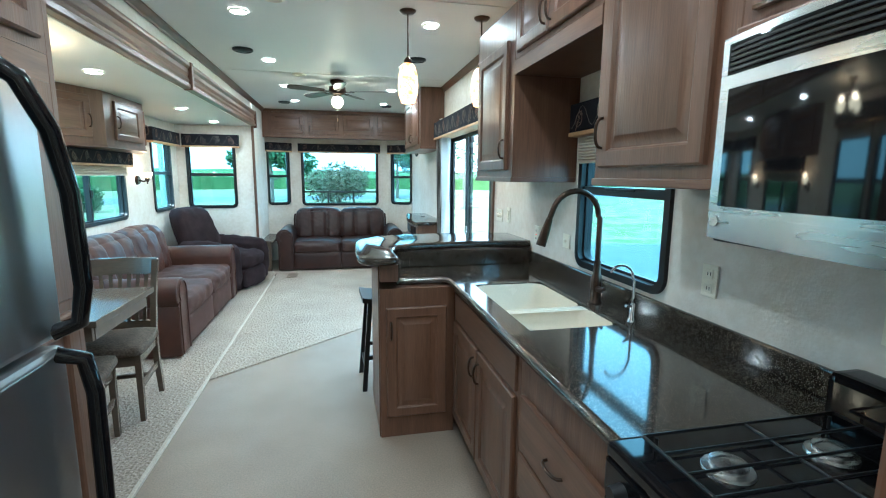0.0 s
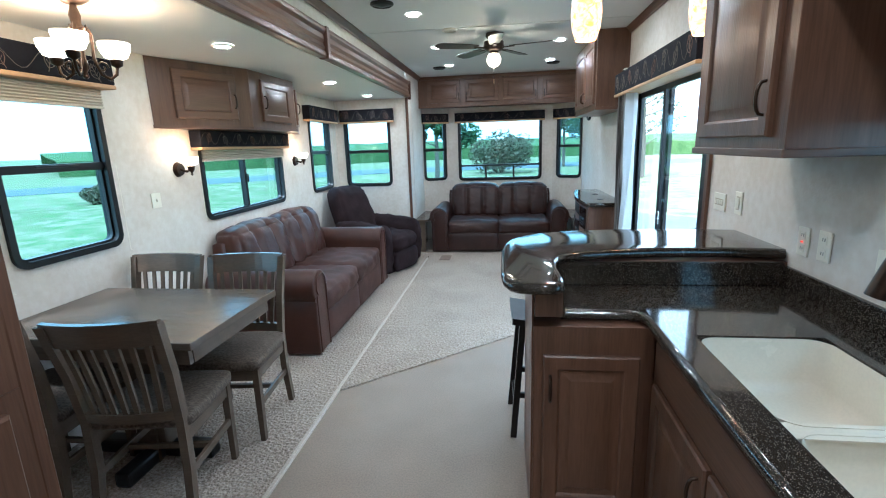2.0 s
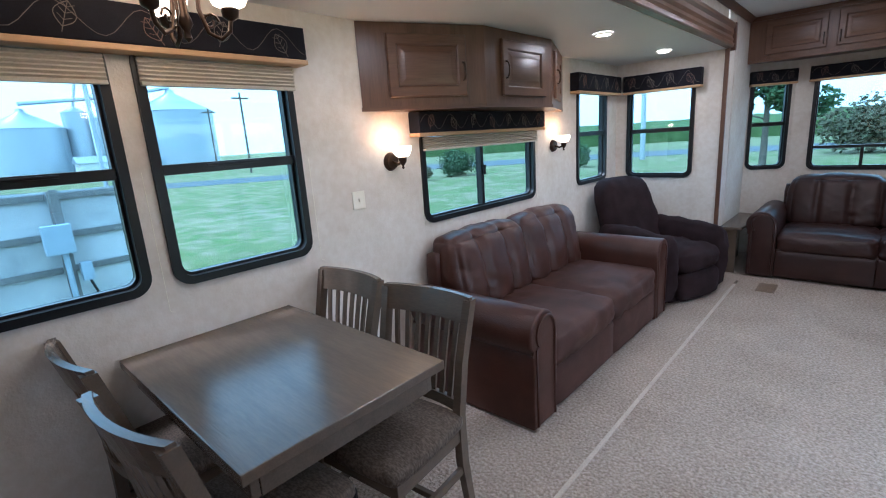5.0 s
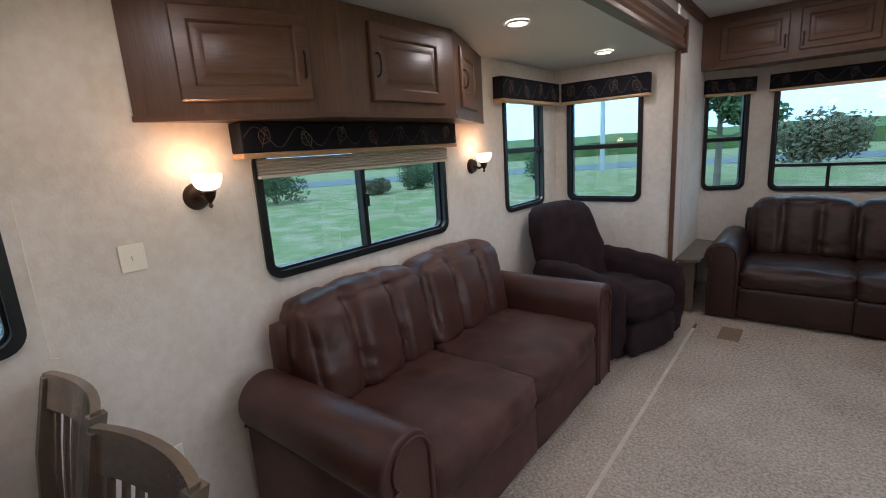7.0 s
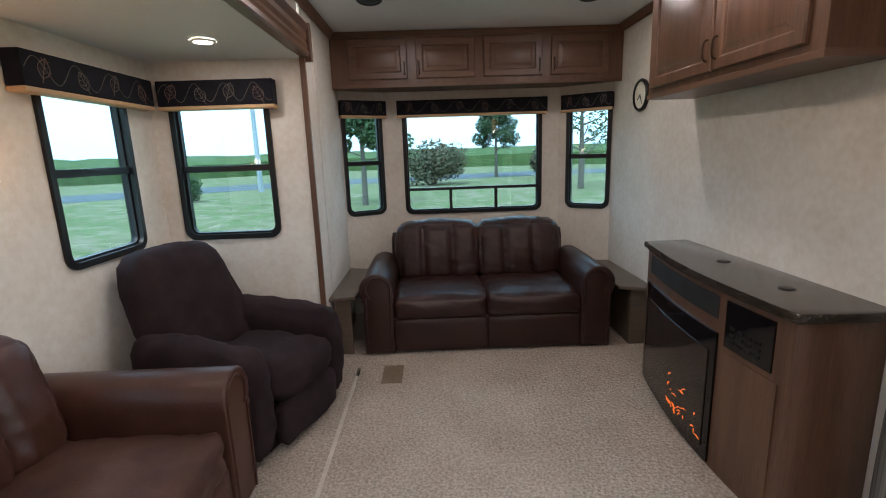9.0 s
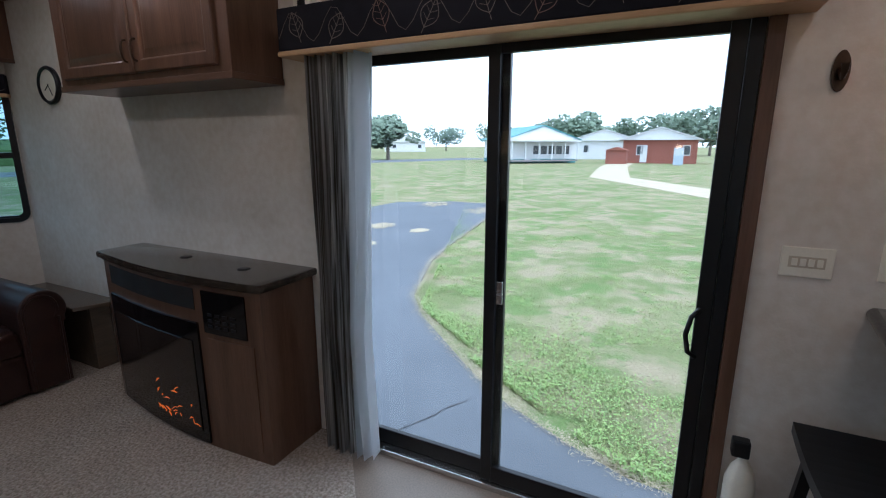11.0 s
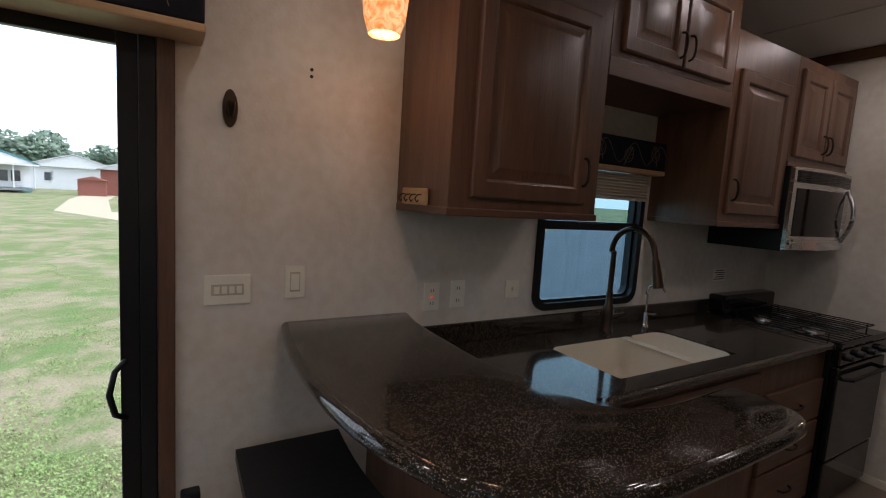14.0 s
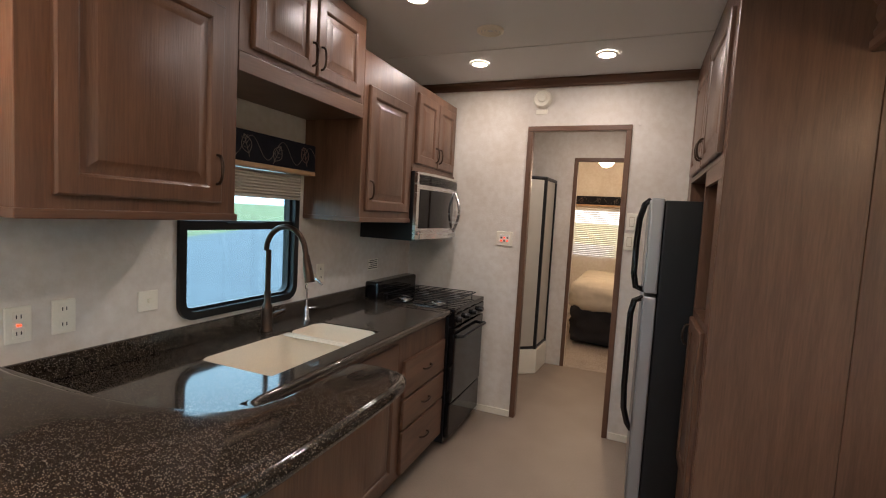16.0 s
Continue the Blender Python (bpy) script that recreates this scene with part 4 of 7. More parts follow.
# ---- joinery helpers ----
def raised_door(bm, place, u0, u1, z0, z1, th=0.02, st=0.058):
    """A raised-panel cabinet door: frame, sloped field and lifted middle. place(u, z, depth)."""
    def loop(i, d):
        return [bm.verts.new(place(u, z, d)) for u, z in ((u0 + i, z0 + i), (u1 - i, z0 + i), (u1 - i, z1 - i), (u0 + i, z1 - i))]
    st = min(st, 0.3 * min(u1 - u0, z1 - z0))
    loops = [loop(0, 0.001), loop(0, th * 0.7), loop(0.006, th), loop(st - 0.006, th), loop(st, th - 0.004), loop(st + 0.004, th - 0.011), loop(st + 0.012, th - 0.011), loop(st + 0.040, th - 0.001), loop(st + 0.043, th)]
    for a, b in zip(loops, loops[1:]):
        for k in range(4):
            bm.faces.new((a[k], a[(k + 1) % 4], b[(k + 1) % 4], b[k]))
    bm.faces.new(loops[-1])
    bm.faces.new(loops[0][::-1])
    return bm


def pull(place, u, z, d0, vertical=True, length=0.10, up=True):
    """An arched bar pull."""
    h = length / 2
    pts = []
    for i in range(9):
        a = math.pi * i / 8
        s, out = -h * math.cos(a), 0.028 * math.sin(a) ** 0.6
        pts.append(Vector(place(u, z + s, d0 + out) if vertical else place(u + s, z, d0 + out)))
    return tube(bmesh.new(), pts, 0.0055, 8)


def door_on(parent, place, u0, u1, z0, z1, hu=None, hz=None, name="door", vertical=True, grain=None):
    d = part(name, raised_door(bmesh.new(), place, u0, u1, z0, z1), grain or WOOD, parent, smooth=25)
    if hu is not None:
        part("handle", pull(place, hu, hz, 0.018, vertical), BRONZE, d, "oil-rubbed bronze pull", smooth=60)
    return d


# ---- galley: wall cabinets ----
FX, UT = 0.845, 2.385                   # front and top of the wall cabinets
face = on_x(FX, -1)


def upper(name, y0, y1, z0, label, doors):
    t = thing(name, ((FX + XR) / 2, (y0 + y1) / 2, z0), label, "cabinet", "galley wall cabinets")
    part("body", B(FX, XR - 0.002, y0, y1, z0, UT, 0.002, 1), WOOD, t)
    part("bottom_rail", B(FX - 0.008, XR - 0.01, y0 - 0.006, y1 + 0.006, z0 - 0.004, z0 + 0.022, 0.004), WOODH, t)
    for a, b, c, d, hu, hz in doors:
        door_on(t, face, a, b, c, d, hu, hz)
    return t


upper("wall_cabinet", 2.567, 3.225, 1.487, "tall brown wood wall cabinet with one raised-panel door", [(2.64, 3.15, 1.545, 2.215, 2.665, 1.66)])
t = thing("bridge_cabinet", (1.05, 2.12, 2.05), "short brown wood two-door cabinet bridging the galley window", "cabinet", "galley wall cabinets")
part("body", B(FX, XR - 0.002, 1.736, 2.565, 2.10, 2.535, 0.002, 1), WOOD, t)
part("bottom_rail", B(FX - 0.002, XR - 0.01, 1.738, 2.564, 2.03, 2.099, 0.002), WOODH, t)
door_on(t, face, 1.785, 2.143, 2.125, 2.48, 2.118, 2.21)
door_on(t, face, 2.153, 2.51, 2.125, 2.48, 2.178, 2.21)
upper("wall_cabinet", 1.142, 1.734, 1.487, "brown wood wall cabinet with one raised-panel door", [(1.205, 1.69, 1.545, 2.215, 1.665, 1.66)])
upper("microwave_cabinet", 0.405, 1.14, 1.825, "small brown wood two-door cabinet over the microwave", [(0.455, 0.77, 1.872, 2.325, 0.745, 1.96), (0.78, 1.105, 1.872, 2.325, 0.805, 1.96)])
kt = thing("key_rack", (1.06, 3.232, 1.52), "small oak key rack with metal hooks on a cabinet end", "key rack")
part("board", B(0.955, 1.13, 3.233, 3.246, 1.508, 1.565, 0.004), TRIMLIGHT, kt)
for i in range(4):
    x = 0.98 + i * 0.042
    part("hook", tube(bmesh.new(), [(x, 3.246, 1.543), (x, 3.262, 1.541), (x, 3.27, 1.528), (x, 3.262, 1.518), (x, 3.257, 1.525)], 0.0025, 6), BRONZE, kt, smooth=60)

# microwave
mt = thing("microwave_oven", (1.0, 0.80, 1.365), "over-the-range microwave with stainless front and dark window", "microwave")
MX, MY0, MY1 = 0.80, 0.42, 1.138
mf = on_x(MX, -1)
part("body", B(MX + 0.02, XR - 0.004, MY0, MY1, 1.365, 1.82, 0.004), BLACK, mt)


def bowed(y0, y1, z0, z1, d0, d1, m=10):
    """A slab on the microwave's gently bowed front; d runs out from it."""
    bm = bmesh.new()
    cols = []
    for i in range(m + 1):
        y = y0 + (y1 - y0) * i / m
        x = MX - 0.04 * math.sin(math.pi * (y - MY0) / (MY1 - MY0))
        cols.append([bm.verts.new((x - d, y, z)) for d, z in ((d0, z0), (d1, z0), (d1, z1), (d0, z1))])
    for a, b in zip(cols, cols[1:]):
        for k in range(4):
            bm.faces.new((a[k], a[(k + 1) % 4], b[(k + 1) % 4], b[k]))
    bm.faces.new(cols[0]), bm.faces.new(cols[-1])
    return bm


part("front", bowed(MY0 + 0.002, MY1 - 0.002, 1.375, 1.816, -0.07, 0.0, 16), STEEL, mt, "brushed stainless front", smooth=30)
part("vent_grille", bowed(MY0 + 0.03, MY1 - 0.025, 1.735, 1.80, -0.01, 0.002), GLOSSBLACK, mt, "black vent grille", smooth=30)
for i in range(5):
    part("grille_slat", bowed(MY0 + 0.04, MY1 - 0.035, 1.742 + i * 0.011, 1.747 + i * 0.011, 0.0, 0.006), BLACK, mt)
part("door_window", bowed(MY0 + 0.13, MY1 - 0.035, 1.45, 1.705, -0.01, 0.003), GLOSSBLACK, mt, "glossy dark door window", smooth=30)
part("lower_lip", bowed(MY0 + 0.005, MY1 - 0.05, 1.378, 1.432, -0.01, 0.005), STEEL, mt, smooth=30)
part("badge", lathe(bmesh.new(), (0, 0, 0), [(0.0005, 0.004), (0.012, 0.004), (0.013, 0)], 16), CHROME, mt, w=False).matrix_basis = Matrix.Translation((MX - 1.0 - 0.007, MY1 - 0.80 - 0.03, 0.05)) @ Euler((0, radians(-90), 0)).to_matrix().to_4x4()
part("door_handle", tube(bmesh.new(), [mf(MY0 + 0.08 + 0.02 * math.sin(math.pi * i / 10), 1.42 + 0.31 * i / 10, 0.016 + 0.05 * math.sin(math.pi * i / 10)) for i in range(11)], 0.012, 10), STEEL, mt, "curved steel bar", smooth=60)

# ---- galley: base run ----
CZ, BX = 0.93, 0.58
base = on_x(BX, -1)


def base_unit(name, y0, y1, label, top=CZ - 0.042):
    t = thing(name, (0.9, (y0 + y1) / 2, 0), label, "cabinet", "galley base cabinets")
    part("body", B(BX, XR - 0.025, y0, y1, 0.09, top), WOOD, t)
    part("toe_kick", B(BX + 0.06, XR - 0.03, y0 + 0.002, y1 - 0.002, 0.0, 0.091), WOOD, t)
    return t


t = base_unit("sink_base_cabinet", 1.702, 2.71, "brown wood sink base cabinet with two raised-panel doors", 0.735)
part("apron_board", B(BX, BX + 0.02, 1.703, 2.709, 0.7355, CZ - 0.042), WOOD, t)
door_on(t, base, 1.73, 2.20, 0.13, 0.70, 2.165, 0.60)
door_on(t, base, 2.215, 2.67, 0.13, 0.70, 2.25, 0.60)
part("false_front", B(BX - 0.012, BX + 0.001, 1.73, 2.67, 0.72, 0.86, 0.004), WOODH, t)
t = base_unit("drawer_cabinet", 1.062, 1.70, "brown wood base cabinet with three drawers")
for z0, z1 in ((0.105, 0.345), (0.36, 0.525), (0.54, 0.745)):
    d = part("drawer_front", B(BX - 0.02, BX + 0.001, 1.09, 1.66, z0, z1, 0.007), WOODH, t)
    part("handle", pull(base, 1.375, (z0 + z1) / 2, 0.018, False), BRONZE, d, "oil-rubbed bronze pull", smooth=60)
t = thing("peninsula_cabinet", (0.4, 2.95, 0), "brown wood peninsula cabinet with a raised-panel door", "cabinet", "galley base cabinets")
part("body", B(0.150, 0.579, 2.722, 3.12, 0.0, CZ - 0.042), WOOD, t)
door_on(t, on_y(2.722, -1), 0.185, 0.53, 0.13, 0.78, 0.21, 0.65)
part("end_panel", B(0.143, 0.1495, 2.735, 3.30, 0.0, 1.03), WOOD, t)
t = thing("bar_support_wall", (0.7, 3.24, 0), "low partition carrying the raised bar, brown wood panelling", "partition")
part("core", B(0.152, XR - 0.004, 3.135, 3.30, 0.0, 1.028), WOOD, t)
part("arm", B(0.152, 0.25, 2.70, 3.134, CZ + 0.004, 1.028), WOOD, t)
part("skirting", B(0.16, XR - 0.01, 3.301, 3.312, 0.014, 0.08, 0.003), WOODH, t)


def plate(name, xs, ys, solid, z0, z1, material, parent):
    """A flat slab on a grid of cells, with openings where solid() says no."""
    bm, vs = bmesh.new(), {}

    def v(i, j, s):
        if (i, j, s) not in vs:
            vs[i, j, s] = bm.verts.new((xs[i], ys[j], (z0, z1)[s]))
        return vs[i, j, s]

    def ok(i, j):
        return 0 <= i < len(xs) - 1 and 0 <= j < len(ys) - 1 and solid((xs[i] + xs[i + 1]) / 2, (ys[j] + ys[j + 1]) / 2)
    for i in range(len(xs) - 1):
        for j in range(len(ys) - 1):
            if ok(i, j):
                for s in (0, 1):
                    bm.faces.new([v(i, j, s), v(i + 1, j, s), v(i + 1, j + 1, s), v(i, j + 1, s)])
                for di, dj, a, b in ((-1, 0, (i, j), (i, j + 1)), (1, 0, (i + 1, j), (i + 1, j + 1)), (0, -1, (i, j), (i + 1, j)), (0, 1, (i, j + 1), (i + 1, j + 1))):
                    if not ok(i + di, j + dj):
                        bm.faces.new([v(*a, 0), v(*b, 0), v(*b, 1), v(*a, 1)])
    return part(name, bm, material, parent)


SX0, SX1, SY0, SY1, SYD = 0.648, 1.03, 1.795, 2.57, 2.07   # sink opening, divider
ct = thing("worktop", (0.9, 2.1, CZ - 0.04), "glossy near-black speckled solid-surface worktop", "worktop")
plate("slab", [0.255, 0.562, SX0, SX1, XR - 0.001], [1.060, SY0, SY1, 2.80, 3.134], lambda x, y: (x > 0.562 or y > 2.80) and not (SX0 < x < SX1 and SY0 < y < SY1), CZ - 0.040, CZ, COUNTER, ct)
nose = [(0.563, 1.061), (0.563, 2.72), (0.555, 2.765), (0.53, 2.79), (0.49, 2.80), (0.256, 2.80)]
part("edge", tube(bmesh.new(), [(x - 0.002, y, CZ - 0.0205) for x, y in nose], 0.0207, 12), COUNTER, ct, "rounded front edge", smooth=50)
part("backsplash", B(XR - 0.022, XR - 0.002, 1.061, 3.133, CZ + 0.001, CZ + 0.085, 0.006), COUNTER, ct)
part("riser", B(0.262, XR - 0.023, 3.116, 3.1335, CZ + 0.001, 1.032, 0.003), COUNTER, ct)
part("riser_side", B(0.2515, 0.262, 2.72, 3.134, CZ + 0.001, 1.032, 0.002), COUNTER, ct)

BARO = [(XR - 0.002, 3.637), (1.05, 3.662), (0.9, 3.674), (0.72, 3.678), (0.58, 3.672), (0.45, 3.655), (0.33, 3.625), (0.20, 3.57), (0.115, 3.49), (0.060, 3.40), (0.037, 3.31), (0.029, 3.20), (0.027, 3.0), (0.029, 2.80), (0.037, 2.715), (0.058, 2.665), (0.092, 2.639),
        (0.17, 2.628), (0.225, 2.634), (0.25, 2.66), (0.256, 2.73), (0.250, 2.88), (0.255, 2.97), (0.272, 3.035), (0.312, 3.085), (0.39, 3.12), (0.50, 3.15), (0.70, 3.178), (0.95, 3.182), (1.10, 3.168), (XR - 0.002, 3.145)]


def inset(pts, d):
    """The outline drawn in by d, its two ends at the wall kept."""
    out = [pts[0]]
    for a, b, c in zip(pts, pts[1:], pts[2:]):
        u = Vector((c[0] - a[0], c[1] - a[1])).normalized()
        out.append((b[0] - u.y * d, b[1] + u.x * d))
    return [(out[0][0], out[0][1] - d)] + out[1:] + [(pts[-1][0], pts[-1][1] + d)]


bt = thing("raised_bar_top", (0.6, 3.3, 1.033), "curved glossy near-black speckled raised bar top", "bar top")
part("slab", prism(bmesh.new(), inset(BARO, 0.021), 1.0345, 1.078, "z", 0.001), COUNTER, bt, smooth=40)
part("rounded_edge", tube(bmesh.new(), [(x, y, 1.0558) for x, y in inset(BARO, 0.0218)], 0.0219, 14), COUNTER, bt, "glossy rounded front edge", smooth=60)


def bowl(x0, x1, y0, y1, depth):
    bm = bmesh.new()
    prof = [(0.0, 0.0, 0.06), (0.004, -0.02, 0.06), (0.012, -depth + 0.04, 0.06), (0.03, -depth + 0.01, 0.06), (0.06, -depth, 0.05)]
    loops = []
    for i, z, r in prof:
        loops.append([bm.verts.new((u, v, CZ - 0.006 + z)) for u, v in rounded(x0 + i, x1 - i, y0 + i, y1 - i, r)])
    n = len(loops[0])
    for a, b in zip(loops, loops[1:]):
        for k in range(n):
            bm.faces.new((a[k], a[(k + 1) % n], b[(k + 1) % n], b[k]))
    bm.faces.new(loops[-1])
    return bm


st = thing("double_sink", (0.85, 2.2, CZ - 0.2), "cream double-bowl undermount sink set in the dark worktop", "sink")
part("large_bowl", bowl(SX0 + 0.002, SX1 - 0.002, SYD + 0.014, SY1 - 0.002, 0.17), SINKM, st, smooth=60)
part("small_bowl", bowl(SX0 + 0.002, SX1 - 0.002, SY0 + 0.002, SYD - 0.014, 0.14), SINKM, st, smooth=60)
part("rim", prism(bmesh.new(), [(SX0, SYD - 0.03), (SX1, SYD - 0.03), (SX1, SYD + 0.03), (SX0, SYD + 0.03)], CZ - 0.012, CZ - 0.008), SINKM, st)
for yy, d in (((SYD + SY1) / 2, 0.17), ((SYD + SY0) / 2, 0.14)):
    part("drain", lathe(bmesh.new(), ((SX0 + SX1) / 2, yy, CZ - 0.004 - d), [(0.0005, 0.0), (0.02, 0.001), (0.035, 0.004), (0.04, 0.0)], 20), CHROME, st, smooth=60)

FXX, FYY = 1.105, 2.11
ft = thing("kitchen_faucet", (FXX, FYY, CZ), "tall bronze gooseneck pull-down kitchen faucet", "faucet")
part("base", lathe(bmesh.new(), (FXX, FYY, CZ), [(0.0005, 0.001), (0.032, 0.001), (0.032, 0.01), (0.026, 0.016), (0.026, 0.09), (0.024, 0.13), (0.017, 0.14), (0.016, 0.2)], 20), BRONZE, ft, smooth=50)
goose = [(FXX, FYY, CZ + 0.15), (FXX, FYY, CZ + 0.40)] + arc((FXX - 0.115, FYY + 0.015, CZ + 0.405), 0.115, 0, 160, 12)
goose.append(goose[-1] + Vector((-0.016, 0.004, -0.05)))
part("gooseneck", tube(bmesh.new(), goose, 0.013, 12), BRONZE, ft, smooth=60)
e0 = goose[-1]
part("spray_head", tube(bmesh.new(), [e0, e0 + Vector((-0.014, 0.004, -0.05)), e0 + Vector((-0.034, 0.008, -0.12))], [0.015, 0.02, 0.023], 14), BRONZE, ft, "pull-down spray head", smooth=60)
part("lever", tube(bmesh.new(), [(FXX, FYY + 0.02, CZ + 0.07), (FXX - 0.005, FYY - 0.05, CZ + 0.075), (FXX - 0.02, FYY - 0.10, CZ + 0.09)], [0.018, 0.014, 0.007], 10), BRONZE, ft, smooth=60)
WX, WY = 1.10, 1.82
wt = thing("water_filter_tap", (WX, WY, CZ), "small chrome gooseneck drinking water tap", "tap")
part("base", lathe(bmesh.new(), (WX, WY, CZ), [(0.0005, 0.001), (0.02, 0.001), (0.019, 0.012), (0.012, 0.02), (0.012, 0.07), (0.006, 0.08)], 16), CHROME, wt, smooth=50)
part("spout", tube(bmesh.new(), [(WX, WY, CZ + 0.07), (WX, WY, CZ + 0.17)] + arc((WX - 0.055, WY + 0.01, CZ + 0.18), 0.055, 0, 150, 9), 0.0055, 8), CHROME, wt, smooth=60)
part("lever", tube(bmesh.new(), [(WX, WY, CZ + 0.065), (WX - 0.045, WY - 0.02, CZ + 0.075)], 0.006, 8), CHROME, wt, smooth=60)

# ---- gas range ----
gt = thing("gas_range", (0.86, 0.76, 0), "black slide-in gas range with oven and wire grates", "stove")
RY0, RY1, RX = 0.43, 1.056, 0.53
part("body", B(RX + 0.03, XR - 0.03, RY0, RY1, 0.02, CZ - 0.03, 0.003), BLACK, gt)
part("cooktop", B(RX - 0.01, XR - 0.03, RY0, RY1, CZ - 0.029, CZ + 0.004, 0.008), GLOSSBLACK, gt)
part("backguard", B(XR - 0.11, XR - 0.006, RY0, RY1, CZ + 0.0, CZ + 0.12, 0.022, 3), GLOSSBLACK, gt)
part("control_panel", B(RX - 0.012, RX + 0.03, RY0, RY1, CZ - 0.115, CZ - 0.031, 0.008), GLOSSBLACK, gt)
for i in range(4):
    part("knob", cyl(bmesh.new(), (RX - 0.012, 0.54 + i * 0.148, CZ - 0.075), (RX - 0.042, 0.54 + i * 0.148, CZ - 0.075), 0.021, 0.017, 16), BLACK, gt, smooth=40)
dr = part("oven_door", B(RX - 0.012, RX + 0.03, RY0 + 0.004, RY1 - 0.004, 0.30, CZ - 0.125, 0.008), GLOSSBLACK, gt)
part("oven_handle", tube(bmesh.new(), [(RX - 0.012, RY0 + 0.06, 0.74), (RX - 0.05, RY0 + 0.07, 0.745), (RX - 0.05, RY1 - 0.07, 0.745), (RX - 0.012, RY1 - 0.06, 0.74)], 0.011, 10), BLACK, dr, smooth=60)
part("lower_drawer", B(RX - 0.008, RX + 0.03, RY0 + 0.004, RY1 - 0.004, 0.06, 0.29, 0.008), GLOSSBLACK, gt)
for xx, yy in ((0.70, 0.61), (0.70, 0.91), (0.96, 0.61), (0.96, 0.91)):
    b = part("burner", lathe(bmesh.new(), (xx, yy, CZ + 0.004), [(0.05, 0.0), (0.048, 0.006), (0.036, 0.008), (0.036, 0.018), (0.02, 0.022), (0.0005, 0.023)], 20), STEEL, gt, "aluminium burner head", smooth=40)
bm = bmesh.new()
for i in range(9):
    y = RY0 + 0.05 + i * (RY1 - RY0 - 0.10) / 8
    tube(bm, [(0.575, y, CZ + 0.036), (1.085, y, CZ + 0.036)], 0.0034, 6)
for x in (0.575, 0.83, 1.085):
    tube(bm, [(x, RY0 + 0.05, CZ + 0.034), (x, RY1 - 0.05, CZ + 0.034)], 0.0042, 6)
for x in (0.60, 1.06):
    for y in (RY0 + 0.06, RY1 - 0.06):
        tube(bm, [(x, y, CZ + 0.034), (x, y, CZ + 0.003)], 0.004, 6)
part("wire_grate", bm, BLACK, gt, smooth=60)

# ---- refrigerator and pantry ----
FRIDGE = mat("dark_brushed_steel", (0.36, 0.38, 0.40), 0.30, metal=1, var=0.06, scale=3, fine=0.08, fscale=60, stretch=(1, 14, 1))
SILVER = mat("silver_door_edge", (0.42, 0.43, 0.44), 0.35, metal=0.6, var=0.15, scale=3)
ft = thing("refrigerator", (-0.9, 0.9, 0), "two-door refrigerator with stainless doors and black sides", "refrigerator")
GX, GY0, GY1, GT, GS = -0.582, 0.56, 1.212, 1.695, 1.188
part("body", B(-1.25, GX - 0.075, GY0 + 0.004, GY1 - 0.004, 0.02, GT - 0.01, 0.006), BLACK, ft)
for nm, z0, z1 in (("freezer_door", GS + 0.008, GT), ("lower_door", 0.06, GS - 0.008)):
    dd = part(nm, B(GX - 0.071, GX - 0.006, GY0, GY1, z0, z1, 0.01), SILVER, ft)
    part("skin", B(GX - 0.007, GX, GY0 + 0.02, GY1 - 0.006, z0 + 0.012, z1 - 0.012, 0.003), FRIDGE, dd, "brushed stainless skin")
    if nm == "freezer_door":
        hp = [(GX - 0.005, GY1 - 0.03, z0 + 0.015), (GX + 0.035, GY1 - 0.012, z0 + 0.03), (GX + 0.048, GY1 - 0.012, z0 + 0.10), (GX + 0.048, GY1 - 0.022, z1 - 0.22), (GX + 0.042, GY1 - 0.05, z1 - 0.11), (GX + 0.022, GY1 - 0.085, z1 - 0.03), (GX - 0.004, GY1 - 0.10, z1 - 0.008)]
    else:
        hp = [(GX - 0.005, GY1 - 0.03, z1 - 0.012), (GX + 0.035, GY1 - 0.012, z1 - 0.03), (GX + 0.048, GY1 - 0.012, z1 - 0.10), (GX + 0.048, GY1 - 0.022, 0.68), (GX + 0.042, GY1 - 0.045, 0.55), (GX + 0.018, GY1 - 0.06, 0.46), (GX - 0.004, GY1 - 0.06, 0.43)]
    part("handle", tube(bmesh.new(), hp, 0.016, 10), GLOSSBLACK, dd, "glossy black bowed handle", smooth=60)
part("hinge_cap", B(GX - 0.07, GX - 0.02, GY0 + 0.01, GY0 + 0.07, GT, GT + 0.018, 0.006), BLACK, ft)

pt = thing("pantry_cabinet", (-1.1, 1.1, 0), "tall brown wood pantry surround with open nook beside the refrigerator", "cabinet")
PX = -0.822
pf = on_x(PX, 1)
part("side_panel", B(XM + 0.001, PX - 0.001, 1.738, 1.766, 0.0, ZC - 0.003, 0.003, 1), WOOD, pt)
part("side_panel_rear", B(XL + 0.004, XM, 1.740, 1.766, 0.0, ZS - 0.003, 0.002, 1), WOOD, pt)
part("partition", B(XM + 0.02, PX - 0.002, 1.235, 1.255, 0.0, ZC - 0.003), WOOD, pt)
part("end_partition", B(XM + 0.02, PX - 0.002, 0.375, 0.545, 0.0, ZC - 0.003), WOOD, pt)
part("upper_body", B(XM + 0.02, PX, 0.546, 1.737, 1.83, ZC - 0.003), WOOD, pt)
part("lower_body", B(XM + 0.02, PX, 1.256, 1.737, 0.0, 1.15), WOOD, pt)
part("nook_back", B(XM + 0.02, XM + 0.04, 1.256, 1.737, 1.151, 1.829), BLACK, pt)
part("nook_header", B(PX - 0.02, PX - 0.001, 1.256, 1.737, 1.755, 1.829), WOODH, pt)
part("nook_stile", B(PX - 0.02, PX - 0.001, 1.64, 1.737, 1.151, 1.754), WOOD, pt)
